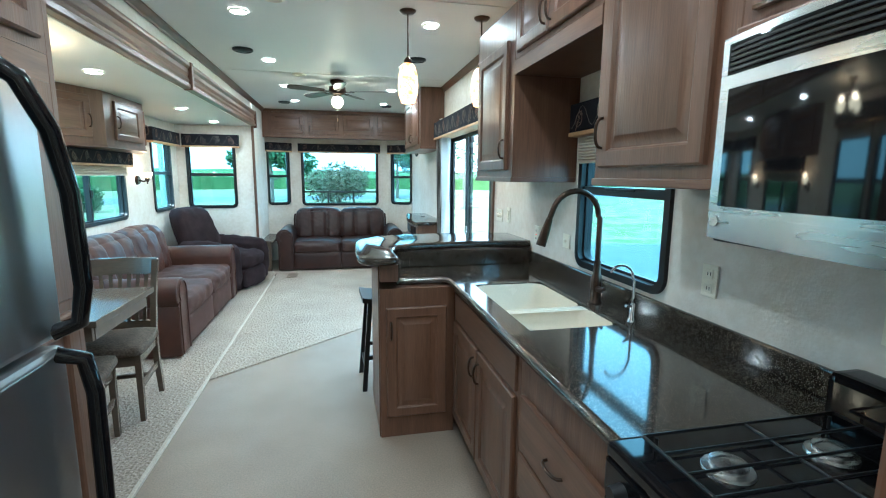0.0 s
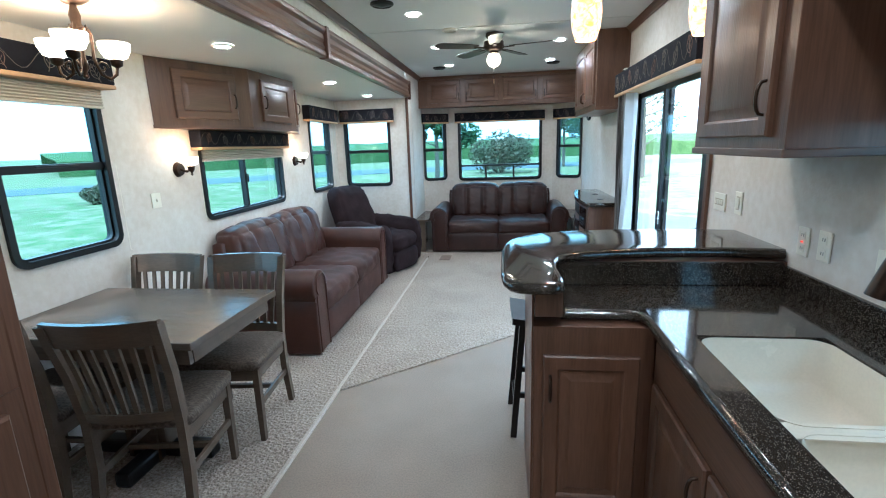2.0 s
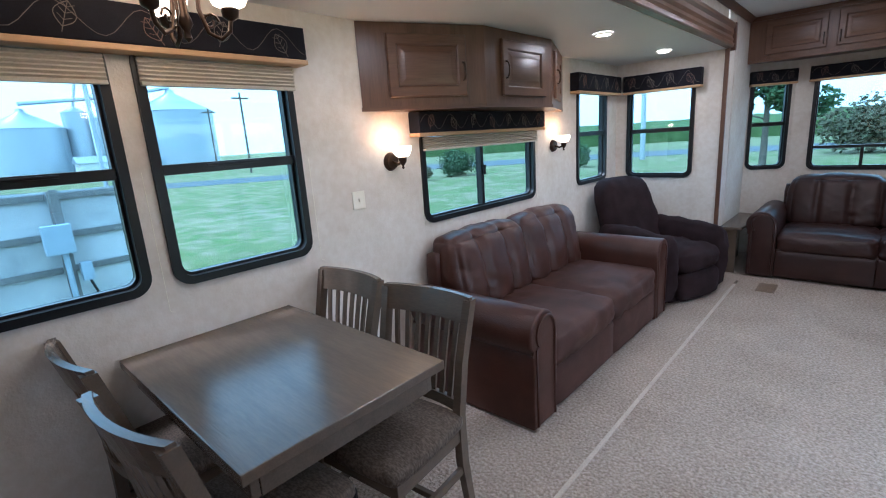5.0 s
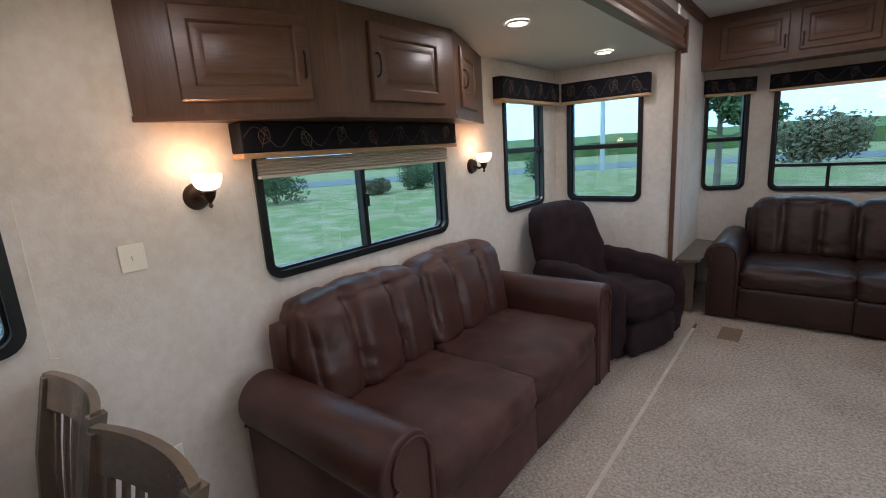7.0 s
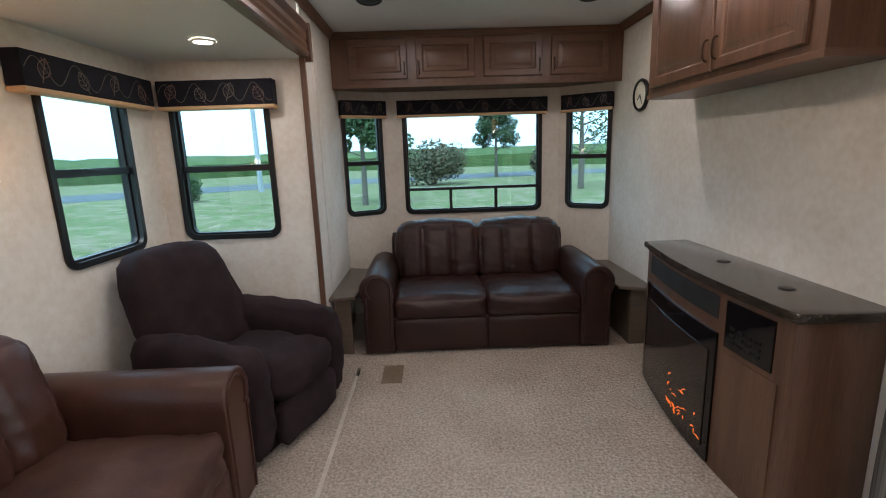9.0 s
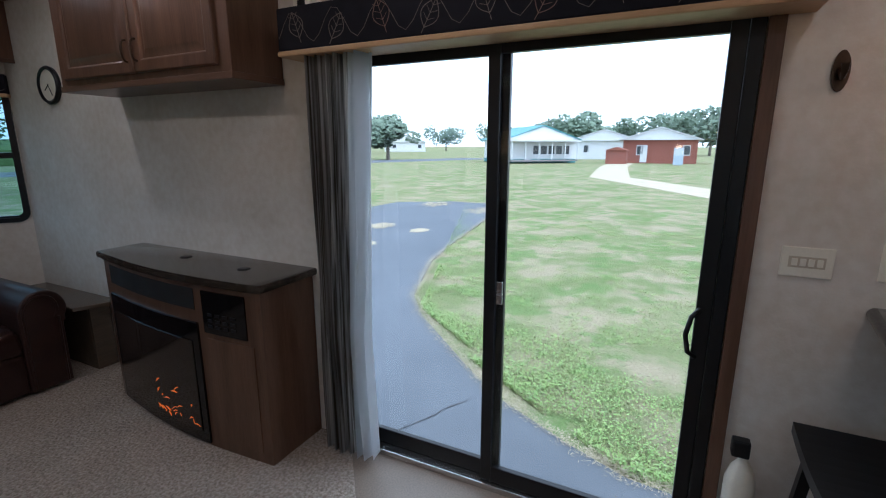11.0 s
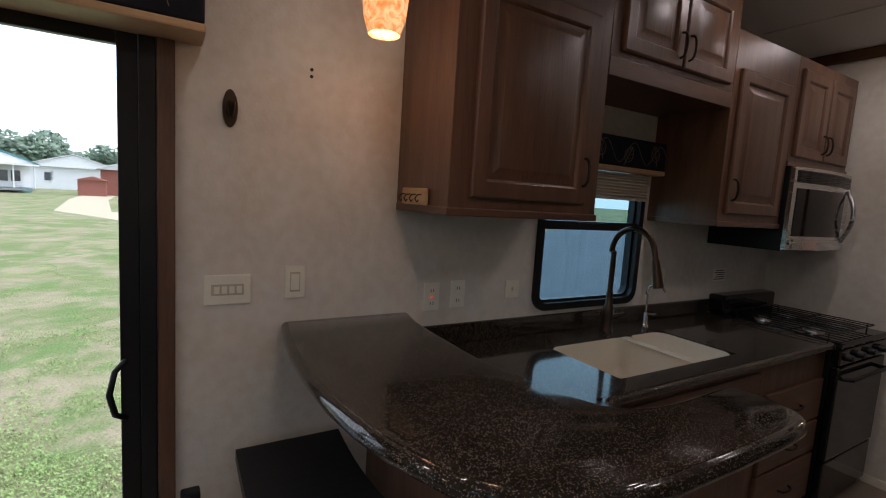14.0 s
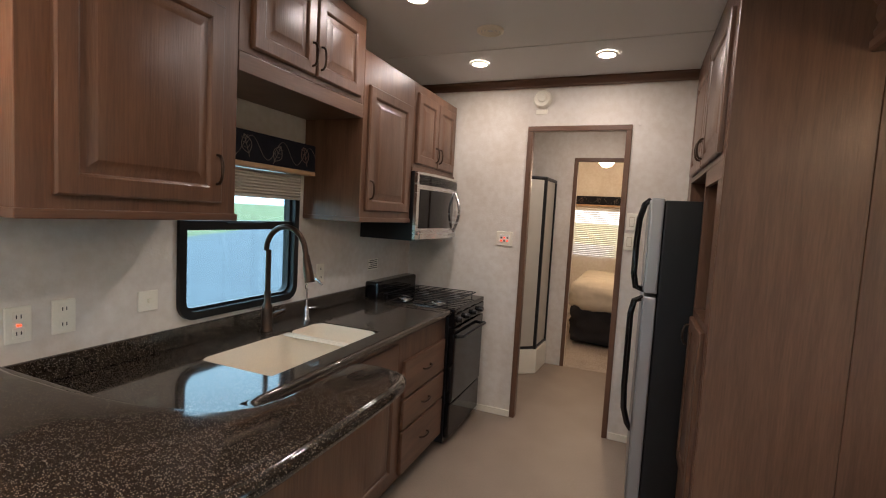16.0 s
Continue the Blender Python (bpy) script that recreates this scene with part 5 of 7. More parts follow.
for a, b, hu in ((0.60, 1.135, 1.105), (1.15, 1.69, 1.18)):
    door_on(pt, pf, a, b, 1.86, 2.43, hu, 1.95)
door_on(pt, pf, 1.30, 1.70, 0.40, 1.12, 1.325, 1.03)

# ---- seating ----
def soft(bm, x0, x1, y0, y1, z0, z1, r, n=10, puff=0.0, wrinkle=0.0, groove=None, seed=0.0):
    """A stuffed block: round edges of radius r, bulging faces, small wrinkles; groove(u) pushes the front in along x."""
    c = Vector(((x0 + x1) / 2, (y0 + y1) / 2, (z0 + z1) / 2))
    h = Vector(((x1 - x0) / 2, (y1 - y0) / 2, (z1 - z0) / 2))
    r = min(r, *h)
    bmesh.ops.create_cube(bm, size=2)
    bmesh.ops.subdivide_edges(bm, edges=list(bm.edges), cuts=n, use_grid_fill=True)
    vs = list(bm.verts)
    for v in vs:
        u = v.co.copy()
        p = Vector((u.x * h.x, u.y * h.y, u.z * h.z))
        core = Vector([max(-(h[k] - r), min(h[k] - r, p[k])) for k in range(3)])
        d = p - core
        if d.length > 1e-6:
            p = core + d.normalized() * r
        b = (1 - u.x ** 2) * (1 - u.y ** 2) + (1 - u.x ** 2) * (1 - u.z ** 2) + (1 - u.y ** 2) * (1 - u.z ** 2)
        out = Vector((u.x ** 5, u.y ** 5, u.z ** 5))
        p += out * puff * b
        if groove:
            p.y += groove(u.x) * max(0.0, -u.y) ** 2
            p.z += -abs(groove(u.x)) * 0.22 * max(0.0, u.z) ** 4
            near = max(0.0, 1 - min(abs(u.x - 0.36), abs(u.x + 0.36), 1 - abs(u.x)) / 0.3)
            p.y -= 0.010 * near * max(0.0, -u.y) * noise.noise(Vector((u.x * 2.5 + seed, seed, u.z * 6 + u.x * 3)))
        if wrinkle:
            p += out * wrinkle * noise.noise(p * 9 + Vector((seed, seed * 1.7, 0)))
            p += out * wrinkle * 0.6 * noise.noise(p * 22 + Vector((0, seed, 3)))
        v.co = c + p
    return bm


def arm_profile(w, top, over):
    """Outline of a rolled arm in width and height, outer side to the left."""
    r = (w + over) / 2
    pts = [(0.0, 0.02), (w, 0.02), (w, top - r * 1.1)]
    cx, cz = w / 2 - over / 2 + over * 0.0, top - r
    pts += [(cx + r * math.cos(radians(a)), cz + r * math.sin(radians(a))) for a in range(0, 226, 15)]
    pts += [(0.0, top - r * 1.75)]
    return pts


def sofa(name, loc, rz, W, D, label, material, seatmat, top=0.92, skirt_seam=True):
    t = thing(name, loc, label, "sofa", rz=rz)
    aw, hw = 0.23, W / 2
    part("base", B(-hw + 0.02, hw - 0.02, -D / 2 + 0.03, D / 2 - 0.02, 0.02, 0.30, 0.015), seatmat, t, w=False)
    for s in (-1, 1):
        bm = prism(bmesh.new(), [(s * (hw - x), z) for x, z in arm_profile(aw, 0.66, 0.03)], -D / 2, D / 2 - 0.06, "y", 0.014)
        a = part("arm", bm, material, t, w=False, smooth=50)
        pts = [(s * (hw - aw + 0.025), -D / 2 - 0.002, 0.03)] + [(s * (hw - x - 0.025), y, z) for (x, z), y in [(q, -D / 2 - 0.002) for q in arm_profile(aw - 0.05, 0.63, 0.0)[2:]]] + [(s * (hw - 0.03), -D / 2 - 0.002, 0.03)]
        part("piping", tube(bmesh.new(), pts, 0.007, 6), material, a, w=False, smooth=60)
    inner = hw - aw
    for s in (-1, 1):
        x0, x1 = (-inner + 0.004, -0.004) if s < 0 else (0.004, inner - 0.004)
        part("front_panel", soft(bmesh.new(), x0, x1, -D / 2 + 0.005, -D / 2 + 0.06, 0.03, 0.285, 0.02, 8, 0.006, 0.003, seed=s), seatmat, t, w=False, smooth=80)
        part("seat_cushion", soft(bmesh.new(), x0, x1, -D / 2 + 0.0, D / 2 - 0.22, 0.27, 0.46, 0.055, 18, 0.024, 0.014, seed=s * 3 + loc[0]), seatmat, t, w=False, smooth=80)
        gr = lambda u: 0.046 * (max(0.0, 1 - abs(u - 0.36) / 0.15) ** 1.4 + max(0.0, 1 - abs(u + 0.36) / 0.15) ** 1.4)
        bm = soft(bmesh.new(), x0 + 0.002, x1 - 0.002, D / 2 - 0.30, D / 2 - 0.06, 0.43, top, 0.075, 34, 0.036, 0.007, gr, seed=s * 5 + loc[1])
        for v in bm.verts:
            v.co.y += (v.co.z - 0.43) * 0.20 - 0.02
        part("back_cushion", bm, material, t, "smooth leather-look back cushion with stitched channels", w=False, smooth=80)
    bm = soft(bmesh.new(), -inner - 0.06, inner + 0.06, D / 2 - 0.13, D / 2 - 0.01, 0.25, top - 0.07, 0.04, 6, 0.0)
    part("back_frame", bm, material, t, w=False, smooth=80)
    return t


sofa("sofa", (-1.805, 5.225, 0.012), 90, 2.06, 0.92, "brown faux-leather two-seat sofa under the slide-out window", LEATHER, SUEDE)
DARKL = mat("dark_brown_leather", (0.043, 0.018, 0.014), 0.38, var=0.6, scale=7, fine=0.3, fscale=160, dark=(0.018, 0.009, 0.008), bump=0.0012, bscale=120, spec=0.38)
sofa("sofa", (-0.06, 8.14, 0.012), 0, 1.92, 0.92, "dark brown leather sleeper sofa under the rear windows", DARKL, DARKL)


def recliner(loc, rz):
    t = thing("recliner", loc, "dark plum slip-covered recliner in the slide-out corner", "armchair", rz=rz)
    w, d = 0.43, 0.43
    bm = soft(bmesh.new(), -0.28, 0.28, 0.10, 0.34, 0.28, 1.03, 0.075, 14, 0.03, 0.012, seed=2)
    for v in bm.verts:
        k = (v.co.z - 0.28) / 0.75
        v.co.y += k * 0.26
        v.co.x *= 1.0 + 0.16 * math.sin(math.pi * min(1, max(0, k))) - 0.03 * max(0, k - 0.8) / 0.2
    part("backrest", bm, RECL, t, w=False, smooth=80)
    for s in (-1, 1):
        bm = soft(bmesh.new(), s * 0.35 - 0.10, s * 0.35 + 0.10, -0.42, 0.36, 0.03, 0.60, 0.085, 12, 0.02, 0.02, seed=s)
        for v in bm.verts:
            v.co.z += 0.05 * (v.co.y + 0.42) * (1 if v.co.z > 0.4 else 0)
        part("arm", bm, RECL, t, w=False, smooth=80)
    part("seat_cushion", soft(bmesh.new(), -0.25, 0.25, -0.46, 0.16, 0.26, 0.47, 0.08, 12, 0.03, 0.015, seed=9), RECL, t, w=False, smooth=80)
    part("footrest_panel", soft(bmesh.new(), -0.255, 0.255, -0.46, -0.36, 0.03, 0.27, 0.04, 10, 0.015, 0.012, seed=4), RECL, t, w=False, smooth=80)
    part("base", B(-0.30, 0.30, -0.36, 0.34, 0.0, 0.26, 0.02), RECL, t, w=False)
    return t


recliner((-1.615, 6.885, 0.014), 71)


# ---- dining ----
def dining_chair(loc, rz):
    t = thing("dining_chair", loc, "grey-washed wood slat-back dining chair with woven fabric seat", "chair", "chairs round the table", rz=rz)
    for s in (-1, 1):
        pts = [(s * 0.20, -0.235, 0.0), (s * 0.195, -0.20, 0.25), (s * 0.195, -0.195, 0.46), (s * 0.203, -0.225, 0.69), (s * 0.215, -0.285, 0.925)]
        bm = bmesh.new()
        rings = []
        for i, p in enumerate(pts):
            wx, wy = (0.017, 0.021) if i else (0.015, 0.018)
            rings.append([bm.verts.new((p[0] + a * wx, p[1] + b * wy, p[2])) for a, b in ((-1, -1), (1, -1), (1, 1), (-1, 1))])
        for a, b in zip(rings, rings[1:]):
            for k in range(4):
                bm.faces.new((a[k], a[(k + 1) % 4], b[(k + 1) % 4], b[k]))
        bm.faces.new(rings[0]), bm.faces.new(rings[-1])
        part("back_leg", bm, GREYWOOD, t, w=False)
        bm = bmesh.new()
        box(bm, s * 0.195 - 0.018, s * 0.195 + 0.018, 0.165, 0.201, 0.0, 0.42, 0.003)
        for v in bm.verts:
            if v.co.z < 0.1:
                v.co.x = s * 0.195 + (v.co.x - s * 0.195) * 0.75
        part("front_leg", bm, GREYWOOD, t, w=False)
        part("side_rail", B(s * 0.195 - 0.011, s * 0.195 + 0.011, -0.19, 0.17, 0.355, 0.42, 0.003), GREYWOOD, t, w=False)
        part("stretcher", B(s * 0.197 - 0.009, s * 0.197 + 0.009, -0.21, 0.17, 0.20, 0.235, 0.003), GREYWOOD, t, w=False)
    part("front_rail", B(-0.18, 0.18, 0.172, 0.194, 0.355, 0.42, 0.003), GREYWOOD, t, w=False)
    part("cross_stretcher", B(-0.19, 0.19, -0.02, 0.0, 0.205, 0.23, 0.003), GREYWOOD, t, w=False)

    def back(u, z):
        k = (z - 0.46) / 0.495
        return -0.195 - 0.095 * max(0, k) ** 1.4 - 0.035 * (1 - (u / 0.215) ** 2)
    for z0, z1, nm in ((0.475, 0.52, "lower_back_rail"), (0.83, 0.936, "top_rail")):
        bm = bmesh.new()
        n = 10
        wd = 0.19 if z0 < 0.6 else 0.224
        cols = []
        for i in range(n + 1):
            u = -wd + 2 * wd * i / n
            cols.append([bm.verts.new((u, back(u, z) + d, z)) for d, z in ((-0.012, z0), (0.012, z0), (0.012, z1), (-0.012, z1))])
        for a, b in zip(cols, cols[1:]):
            for k in range(4):
                bm.faces.new((a[k], a[(k + 1) % 4], b[(k + 1) % 4], b[k]))
        bm.faces.new(cols[0]), bm.faces.new(cols[-1])
        part(nm, bm, GREYWOOD, t, w=False)
    for i in range(7):
        f = (i - 3) / 3
        bm = bmesh.new()
        rings = []
        for z in (0.515, 0.625, 0.735, 0.835):
            u = f * (0.135 + 0.03 * (z - 0.5) / 0.4)
            y = back(u, z)
            rings.append([bm.verts.new((u + a * 0.0105, y + b * 0.006, z)) for a, b in ((-1, -1), (1, -1), (1, 1), (-1, 1))])
        for a, b in zip(rings, rings[1:]):
            for k in range(4):
                bm.faces.new((a[k], a[(k + 1) % 4], b[(k + 1) % 4], b[k]))
        part("slat", bm, GREYWOOD, t, w=False)
    bm = soft(bmesh.new(), -0.225, 0.225, -0.20, 0.225, 0.415, 0.485, 0.03, 10, 0.012, 0.002)
    part("seat", bm, SEATFAB, t, "padded seat in brown woven fabric", w=False, smooth=80)
    return t


c1 = dining_chair((-1.505, 2.815, 0.014), 8)
copy_thing(c1, pose(-2.08, 2.81, 0.014, 0, 0, 3))
copy_thing(c1, pose(-1.475, 3.345, 0.014, 0, 0, 186))
copy_thing(c1, pose(-2.02, 3.34, 0.014, 0, 0, 181))

t = thing("dining_table", (-1.75, 3.04, 0.014), "grey-washed wood rectangular dining table on a pedestal", "table")
part("tabletop", B(-2.275, -1.228, 2.69, 3.42, 0.762, 0.797, 0.005), GREYWOOD, t)
for nm, a in (("apron", (-2.22, -1.265, 2.72, 2.745)), ("apron", (-2.22, -1.265, 3.36, 3.385)), ("apron", (-1.285, -1.262, 2.746, 3.359)), ("apron", (-2.225, -2.20, 2.746, 3.359))):
    part(nm, B(*a, 0.685, 0.7615, 0.003), GREYWOOD, t)
part("pedestal", B(-1.83, -1.67, 2.97, 3.13, 0.09, 0.7615, 0.012), GREYWOOD, t)
part("foot", B(-2.15, -1.45, 3.00, 3.08, 0.014, 0.09, 0.015), BLACK, t)
part("cross_foot", B(-1.79, -1.71, 2.76, 3.32, 0.014, 0.089, 0.015), BLACK, t)


def bar_stool(loc, rz):
    t = thing("bar_stool", loc, "black wooden saddle-seat bar stool tucked under the bar", "stool", "stools at the bar", rz=rz)
    bm = bmesh.new()
    n = 10
    cols = []
    for i in range(n + 1):
        u = -0.22 + 0.44 * i / n
        z = 0.62 + 0.022 * (u / 0.22) ** 2
        cols.append([bm.verts.new((u, y, zz)) for y, zz in ((-0.17, z), (0.17, z), (0.17, z + 0.035), (-0.17, z + 0.035))])
    for a, b in zip(cols, cols[1:]):
        for k in range(4):
            bm.faces.new((a[k], a[(k + 1) % 4], b[(k + 1) % 4], b[k]))
    bm.faces.new(cols[0]), bm.faces.new(cols[-1])
    part("seat", bm, BLACK, t, w=False)
    for sx in (-1, 1):
        for sy in (-1, 1):
            p0, p1 = Vector((sx * 0.215, sy * 0.165, 0)), Vector((sx * 0.165, sy * 0.12, 0.625))
            bm = bmesh.new()
            rs = [[bm.verts.new(p + Vector((a * 0.016, b * 0.016, 0))) for a, b in ((-1, -1), (1, -1), (1, 1), (-1, 1))] for p in (p0, p1)]
            for k in range(4):
                bm.faces.new((rs[0][k], rs[0][(k + 1) % 4], rs[1][(k + 1) % 4], rs[1][k]))
            bm.faces.new(rs[0]), bm.faces.new(rs[1])
            part("leg", bm, BLACK, t, w=False)
    for s in (-1, 1):
        part("stretcher", B(-0.19, 0.19, s * 0.147 - 0.01, s * 0.147 + 0.01, 0.22, 0.25, 0.003), BLACK, t, w=False)
        part("side_stretcher", B(s * 0.20 - 0.01, s * 0.20 + 0.01, -0.15, 0.15, 0.14, 0.17, 0.003), BLACK, t, w=False)
    return t


s1 = bar_stool((0.92, 3.615, 0.012), 0)
copy_thing(s1, pose(0.295, 3.52, 0.0, 0, 0, 2))


# ---- overhead cabinets in the living area ----
def seg_face(p, q):
    """place() on an upright face from p to q (plan) that looks to the right-hand side of the way."""
    p, q = Vector((*p, 0)), Vector((*q, 0))
    d = (q - p).normalized()
    n = Vector((d.y, -d.x, 0))
    return (lambda u, z, dep: p + d * u + n * dep + Vector((0, 0, z))), (q - p).length


t = thing("slide_overhead_cabinet", (-2.1, 5.1, 1.73), "bow-fronted brown wood overhead cabinet with three doors", "cabinet")
OUT = [(XL + 0.004, 4.02), (-1.965, 4.72), (-1.955, 5.50), (XL + 0.004, 6.28)]
part("body", prism(bmesh.new(), OUT, 1.73, ZS - 0.003), WOOD, t)
part("bottom_rail", prism(bmesh.new(), [(XL + 0.004, 4.014), (-1.958, 4.714), (-1.948, 5.506), (XL + 0.004, 6.286)], 1.726, 1.748), WOODH, t)
fa, la = seg_face(OUT[0], OUT[1])
door_on(t, fa, 0.16, 0.64, 1.795, 2.13, 0.615, 1.93, grain=WOODH)
fb, lb = seg_face(OUT[1], OUT[2])
door_on(t, fb, 0.16, 0.67, 1.795, 2.13, 0.19, 1.95, grain=WOODH)
fc, lc = seg_face(OUT[2], OUT[3])
door_on(t, fc, 0.12, 0.55, 1.795, 2.13, 0.155, 1.95, grain=WOODH)

t = thing("rear_overhead_cabinet", (0, 8.6, 2.13), "long brown wood overhead cabinet with four raised-panel doors", "cabinet")
part("body", prism(bmesh.new(), [(XM + 0.003, 8.45), (XR - 0.003, 8.45), (XR - 0.003, 8.60), (RC[0], YC - 0.02), (LC[0], YC - 0.02), (XM + 0.003, 8.66)], 2.135, ZC - 0.003), WOOD, t)
part("bottom_rail", B(XM + 0.004, XR - 0.004, 8.442, 8.47, 2.118, 2.145, 0.004), WOODH, t)
part("top_rail", B(XM + 0.004, XR - 0.004, 8.436, 8.449, ZC - 0.05, ZC - 0.004, 0.003), WOODH, t)
rf = on_y(8.45, -1)
for i in range(4):
    x0 = -1.13 + i * 0.575
    door_on(t, rf, x0, x0 + 0.50, 2.185, 2.505, x0 + (0.475 if i % 2 == 0 else 0.025), 2.27, grain=WOODH)

t = thing("entertainment_wall_cabinet", (1.05, 6.6, 1.85), "brown wood wall cabinet with two raised-panel doors over the fireplace", "cabinet")
EX = 0.92
part("body", B(EX, XR - 0.003, 5.945, 7.28, 1.845, ZC - 0.003, 0.003, 1), WOOD, t)
part("bottom_rail", B(EX - 0.006, XR - 0.004, 5.939, 7.286, 1.84, 1.87, 0.004), WOODH, t)
ef = on_x(EX, -1)
door_on(t, ef, 6.02, 6.585, 1.90, 2.50, 6.555, 2.0)
door_on(t, ef, 6.60, 7.22, 1.90, 2.50, 6.63, 2.0)

# ---- electric fireplace console ----
t = thing("fireplace_console", (1.05, 6.55, 0), "bow-fronted wood console with electric fireplace and dark speckled top", "fireplace")
n = 28


def bow(k, off=0.0):
    """Front line of the console, from its rear end to its door end."""
    y = 7.22 - 1.38 * k
    x = 0.955 - 0.09 * k - 0.06 * math.sin(math.pi * k)
    return (x + off, y)


front = [bow(i / n) for i in range(n + 1)]
part("body", prism(bmesh.new(), front + [(XR - 0.004, 5.84), (XR - 0.004, 7.22)], 0.012, 0.905), WOOD, t, smooth=30)
topl = [(x - 0.022, y) for x, y in front]
topl[0], topl[-1] = (topl[0][0], 7.245), (topl[-1][0], 5.81)
part("top", prism(bmesh.new(), topl + [(XR - 0.003, 5.81), (XR - 0.003, 7.245)], 0.906, 0.946, "z", 0.01), COUNTER, t, "glossy dark speckled top", smooth=40)


def bent(bm, k0, k1, z0, z1, d0, d1, m=8):
    cols = []
    for i in range(m + 1):
        k = k0 + (k1 - k0) * i / m
        a, b = bow(k, -d0), bow(k, -d1)
        cols.append([bm.verts.new((*p, z)) for p, z in ((a, z0), (b, z0), (b, z1), (a, z1))])
    for a, b in zip(cols, cols[1:]):
        for j in range(4):
            bm.faces.new((a[j], a[(j + 1) % 4], b[(j + 1) % 4], b[j]))
    bm.faces.new(cols[0]), bm.faces.new(cols[-1])
    return bm


EMB = glow("ember_glow", (1, 0.20, 0.02), 0.3)
fi = part("firebox_frame", bent(bmesh.new(), 0.05, 0.70, 0.03, 0.70, -0.01, 0.012, 14), GLOSSBLACK, t, "glossy black firebox front", smooth=30)
part("firebox_glass", bent(bmesh.new(), 0.085, 0.665, 0.09, 0.60, 0.0125, 0.017, 14), mat("smoked_glass", (0.03, 0.022, 0.018), 0.05, var=0.3, scale=2), fi, "smoked curved glass", smooth=30)
random.seed(7)
for i in range(24):
    k, z = 0.38 + 0.25 * random.random(), 0.12 + 0.20 * random.random() ** 2
    p = Vector((*bow(k, -0.0185), z))
    q = Vector((*bow(k + random.uniform(-0.04, 0.05), -0.0185), z + random.uniform(-0.02, 0.035)))
    part("ember", tube(bmesh.new(), [p, (p + q) / 2 + Vector((0, 0, 0.006)), q], [0.001, 0.002 + 0.004 * random.random(), 0.001], 6), EMB, fi, "glowing orange ember")
# No slot is cut; this near-black sheet paints the shade inside it.
part("open_slot", bent(bmesh.new(), 0.06, 0.69, 0.765, 0.875, -0.012, 0.003, 14), mat("slot_shadow_black", (0.01, 0.008, 0.007), 0.7, var=0.2), t, "black sheet standing for the shaded component slot", smooth=30)
dv = part("stereo_panel", bent(bmesh.new(), 0.735, 0.935, 0.66, 0.875, -0.01, 0.008, 4), GLOSSBLACK, t, "glossy black stereo front with buttons")
for i in range(4):
    for j in range(3):
        k = 0.76 + 0.036 * i
        part("button", bent(bmesh.new(), k, k + 0.022, 0.69 + 0.03 * j, 0.705 + 0.03 * j, 0.008, 0.011, 1), BLACK, dv)
part("side_door_frame", bent(bmesh.new(), 0.745, 0.96, 0.07, 0.63, -0.006, 0.006, 4), WOOD, t)
for x, y in ((1.07, 6.62), (1.03, 6.12)):
    solo("grommet", lathe(bmesh.new(), (x, y, 0.9465), [(0.0005, 0.002), (0.028, 0.004), (0.034, 0.0)], 18), BLACK, "black cable grommet in the console top", "grommet", "console grommets", smooth=50)

# ---- end tables ----
for nm, pts, legs in (("left", [(XM + 0.006, 7.66), (-1.08, 7.70), (-1.03, 8.55), (XM + 0.006, 8.64)], (-1.20, 7.70)), ("right", [(0.965, 7.70), (XR - 0.006, 7.60), (XR - 0.006, 8.58), (0.93, 8.62)], (1.12, 7.68))):
    t = thing("end_table", (pts[0][0], 8.1, 0.012), "low wedge-shaped grey-brown end table beside the sofa", "table", "end tables")
    part("tabletop", prism(bmesh.new(), pts, 0.475, 0.50, "z", 0.004), GREYWOOD, t)
    lx, ly = legs
    part("front_panel", B(lx - 0.055, lx + 0.075, ly + 0.03, ly + 0.055, 0.014, 0.4745, 0.003), GREYWOOD, t)
    part("side_panel", B(lx - 0.055, lx - 0.03, ly + 0.056, 8.5, 0.014, 0.4745, 0.003), GREYWOOD, t)


# ---- valances, shades and curtain ----
def leaf(place, u, z, s, d, turn=0.0, rust=False):
    """An embroidered leaf: outline and veins as raised threads."""
    bm = bmesh.new()

    def at(a, b):
        c, k = math.cos(turn), math.sin(turn)
        return place(u + s * (a * c - b * k), z + s * (a * k + b * c), d)
    side = [(0.5 * math.sin(math.pi * i / 8) * (1 - 0.3 * i / 8), -0.6 + 1.2 * i / 8) for i in range(9)]
    tube(bm, [at(a, b) for a, b in side], 0.0016, 4)
    tube(bm, [at(-a, b) for a, b in side], 0.0016, 4)
    tube(bm, [at(0.02, -0.85), at(0, 0), at(0, 0.55)], 0.0014, 4)
    for b in (-0.3, 0.0, 0.3):
        tube(bm, [at(0, b), at(0.28, b + 0.2)], 0.0011, 4)
        tube(bm, [at(0, b), at(-0.28, b + 0.2)], 0.0011, 4)
    return bm


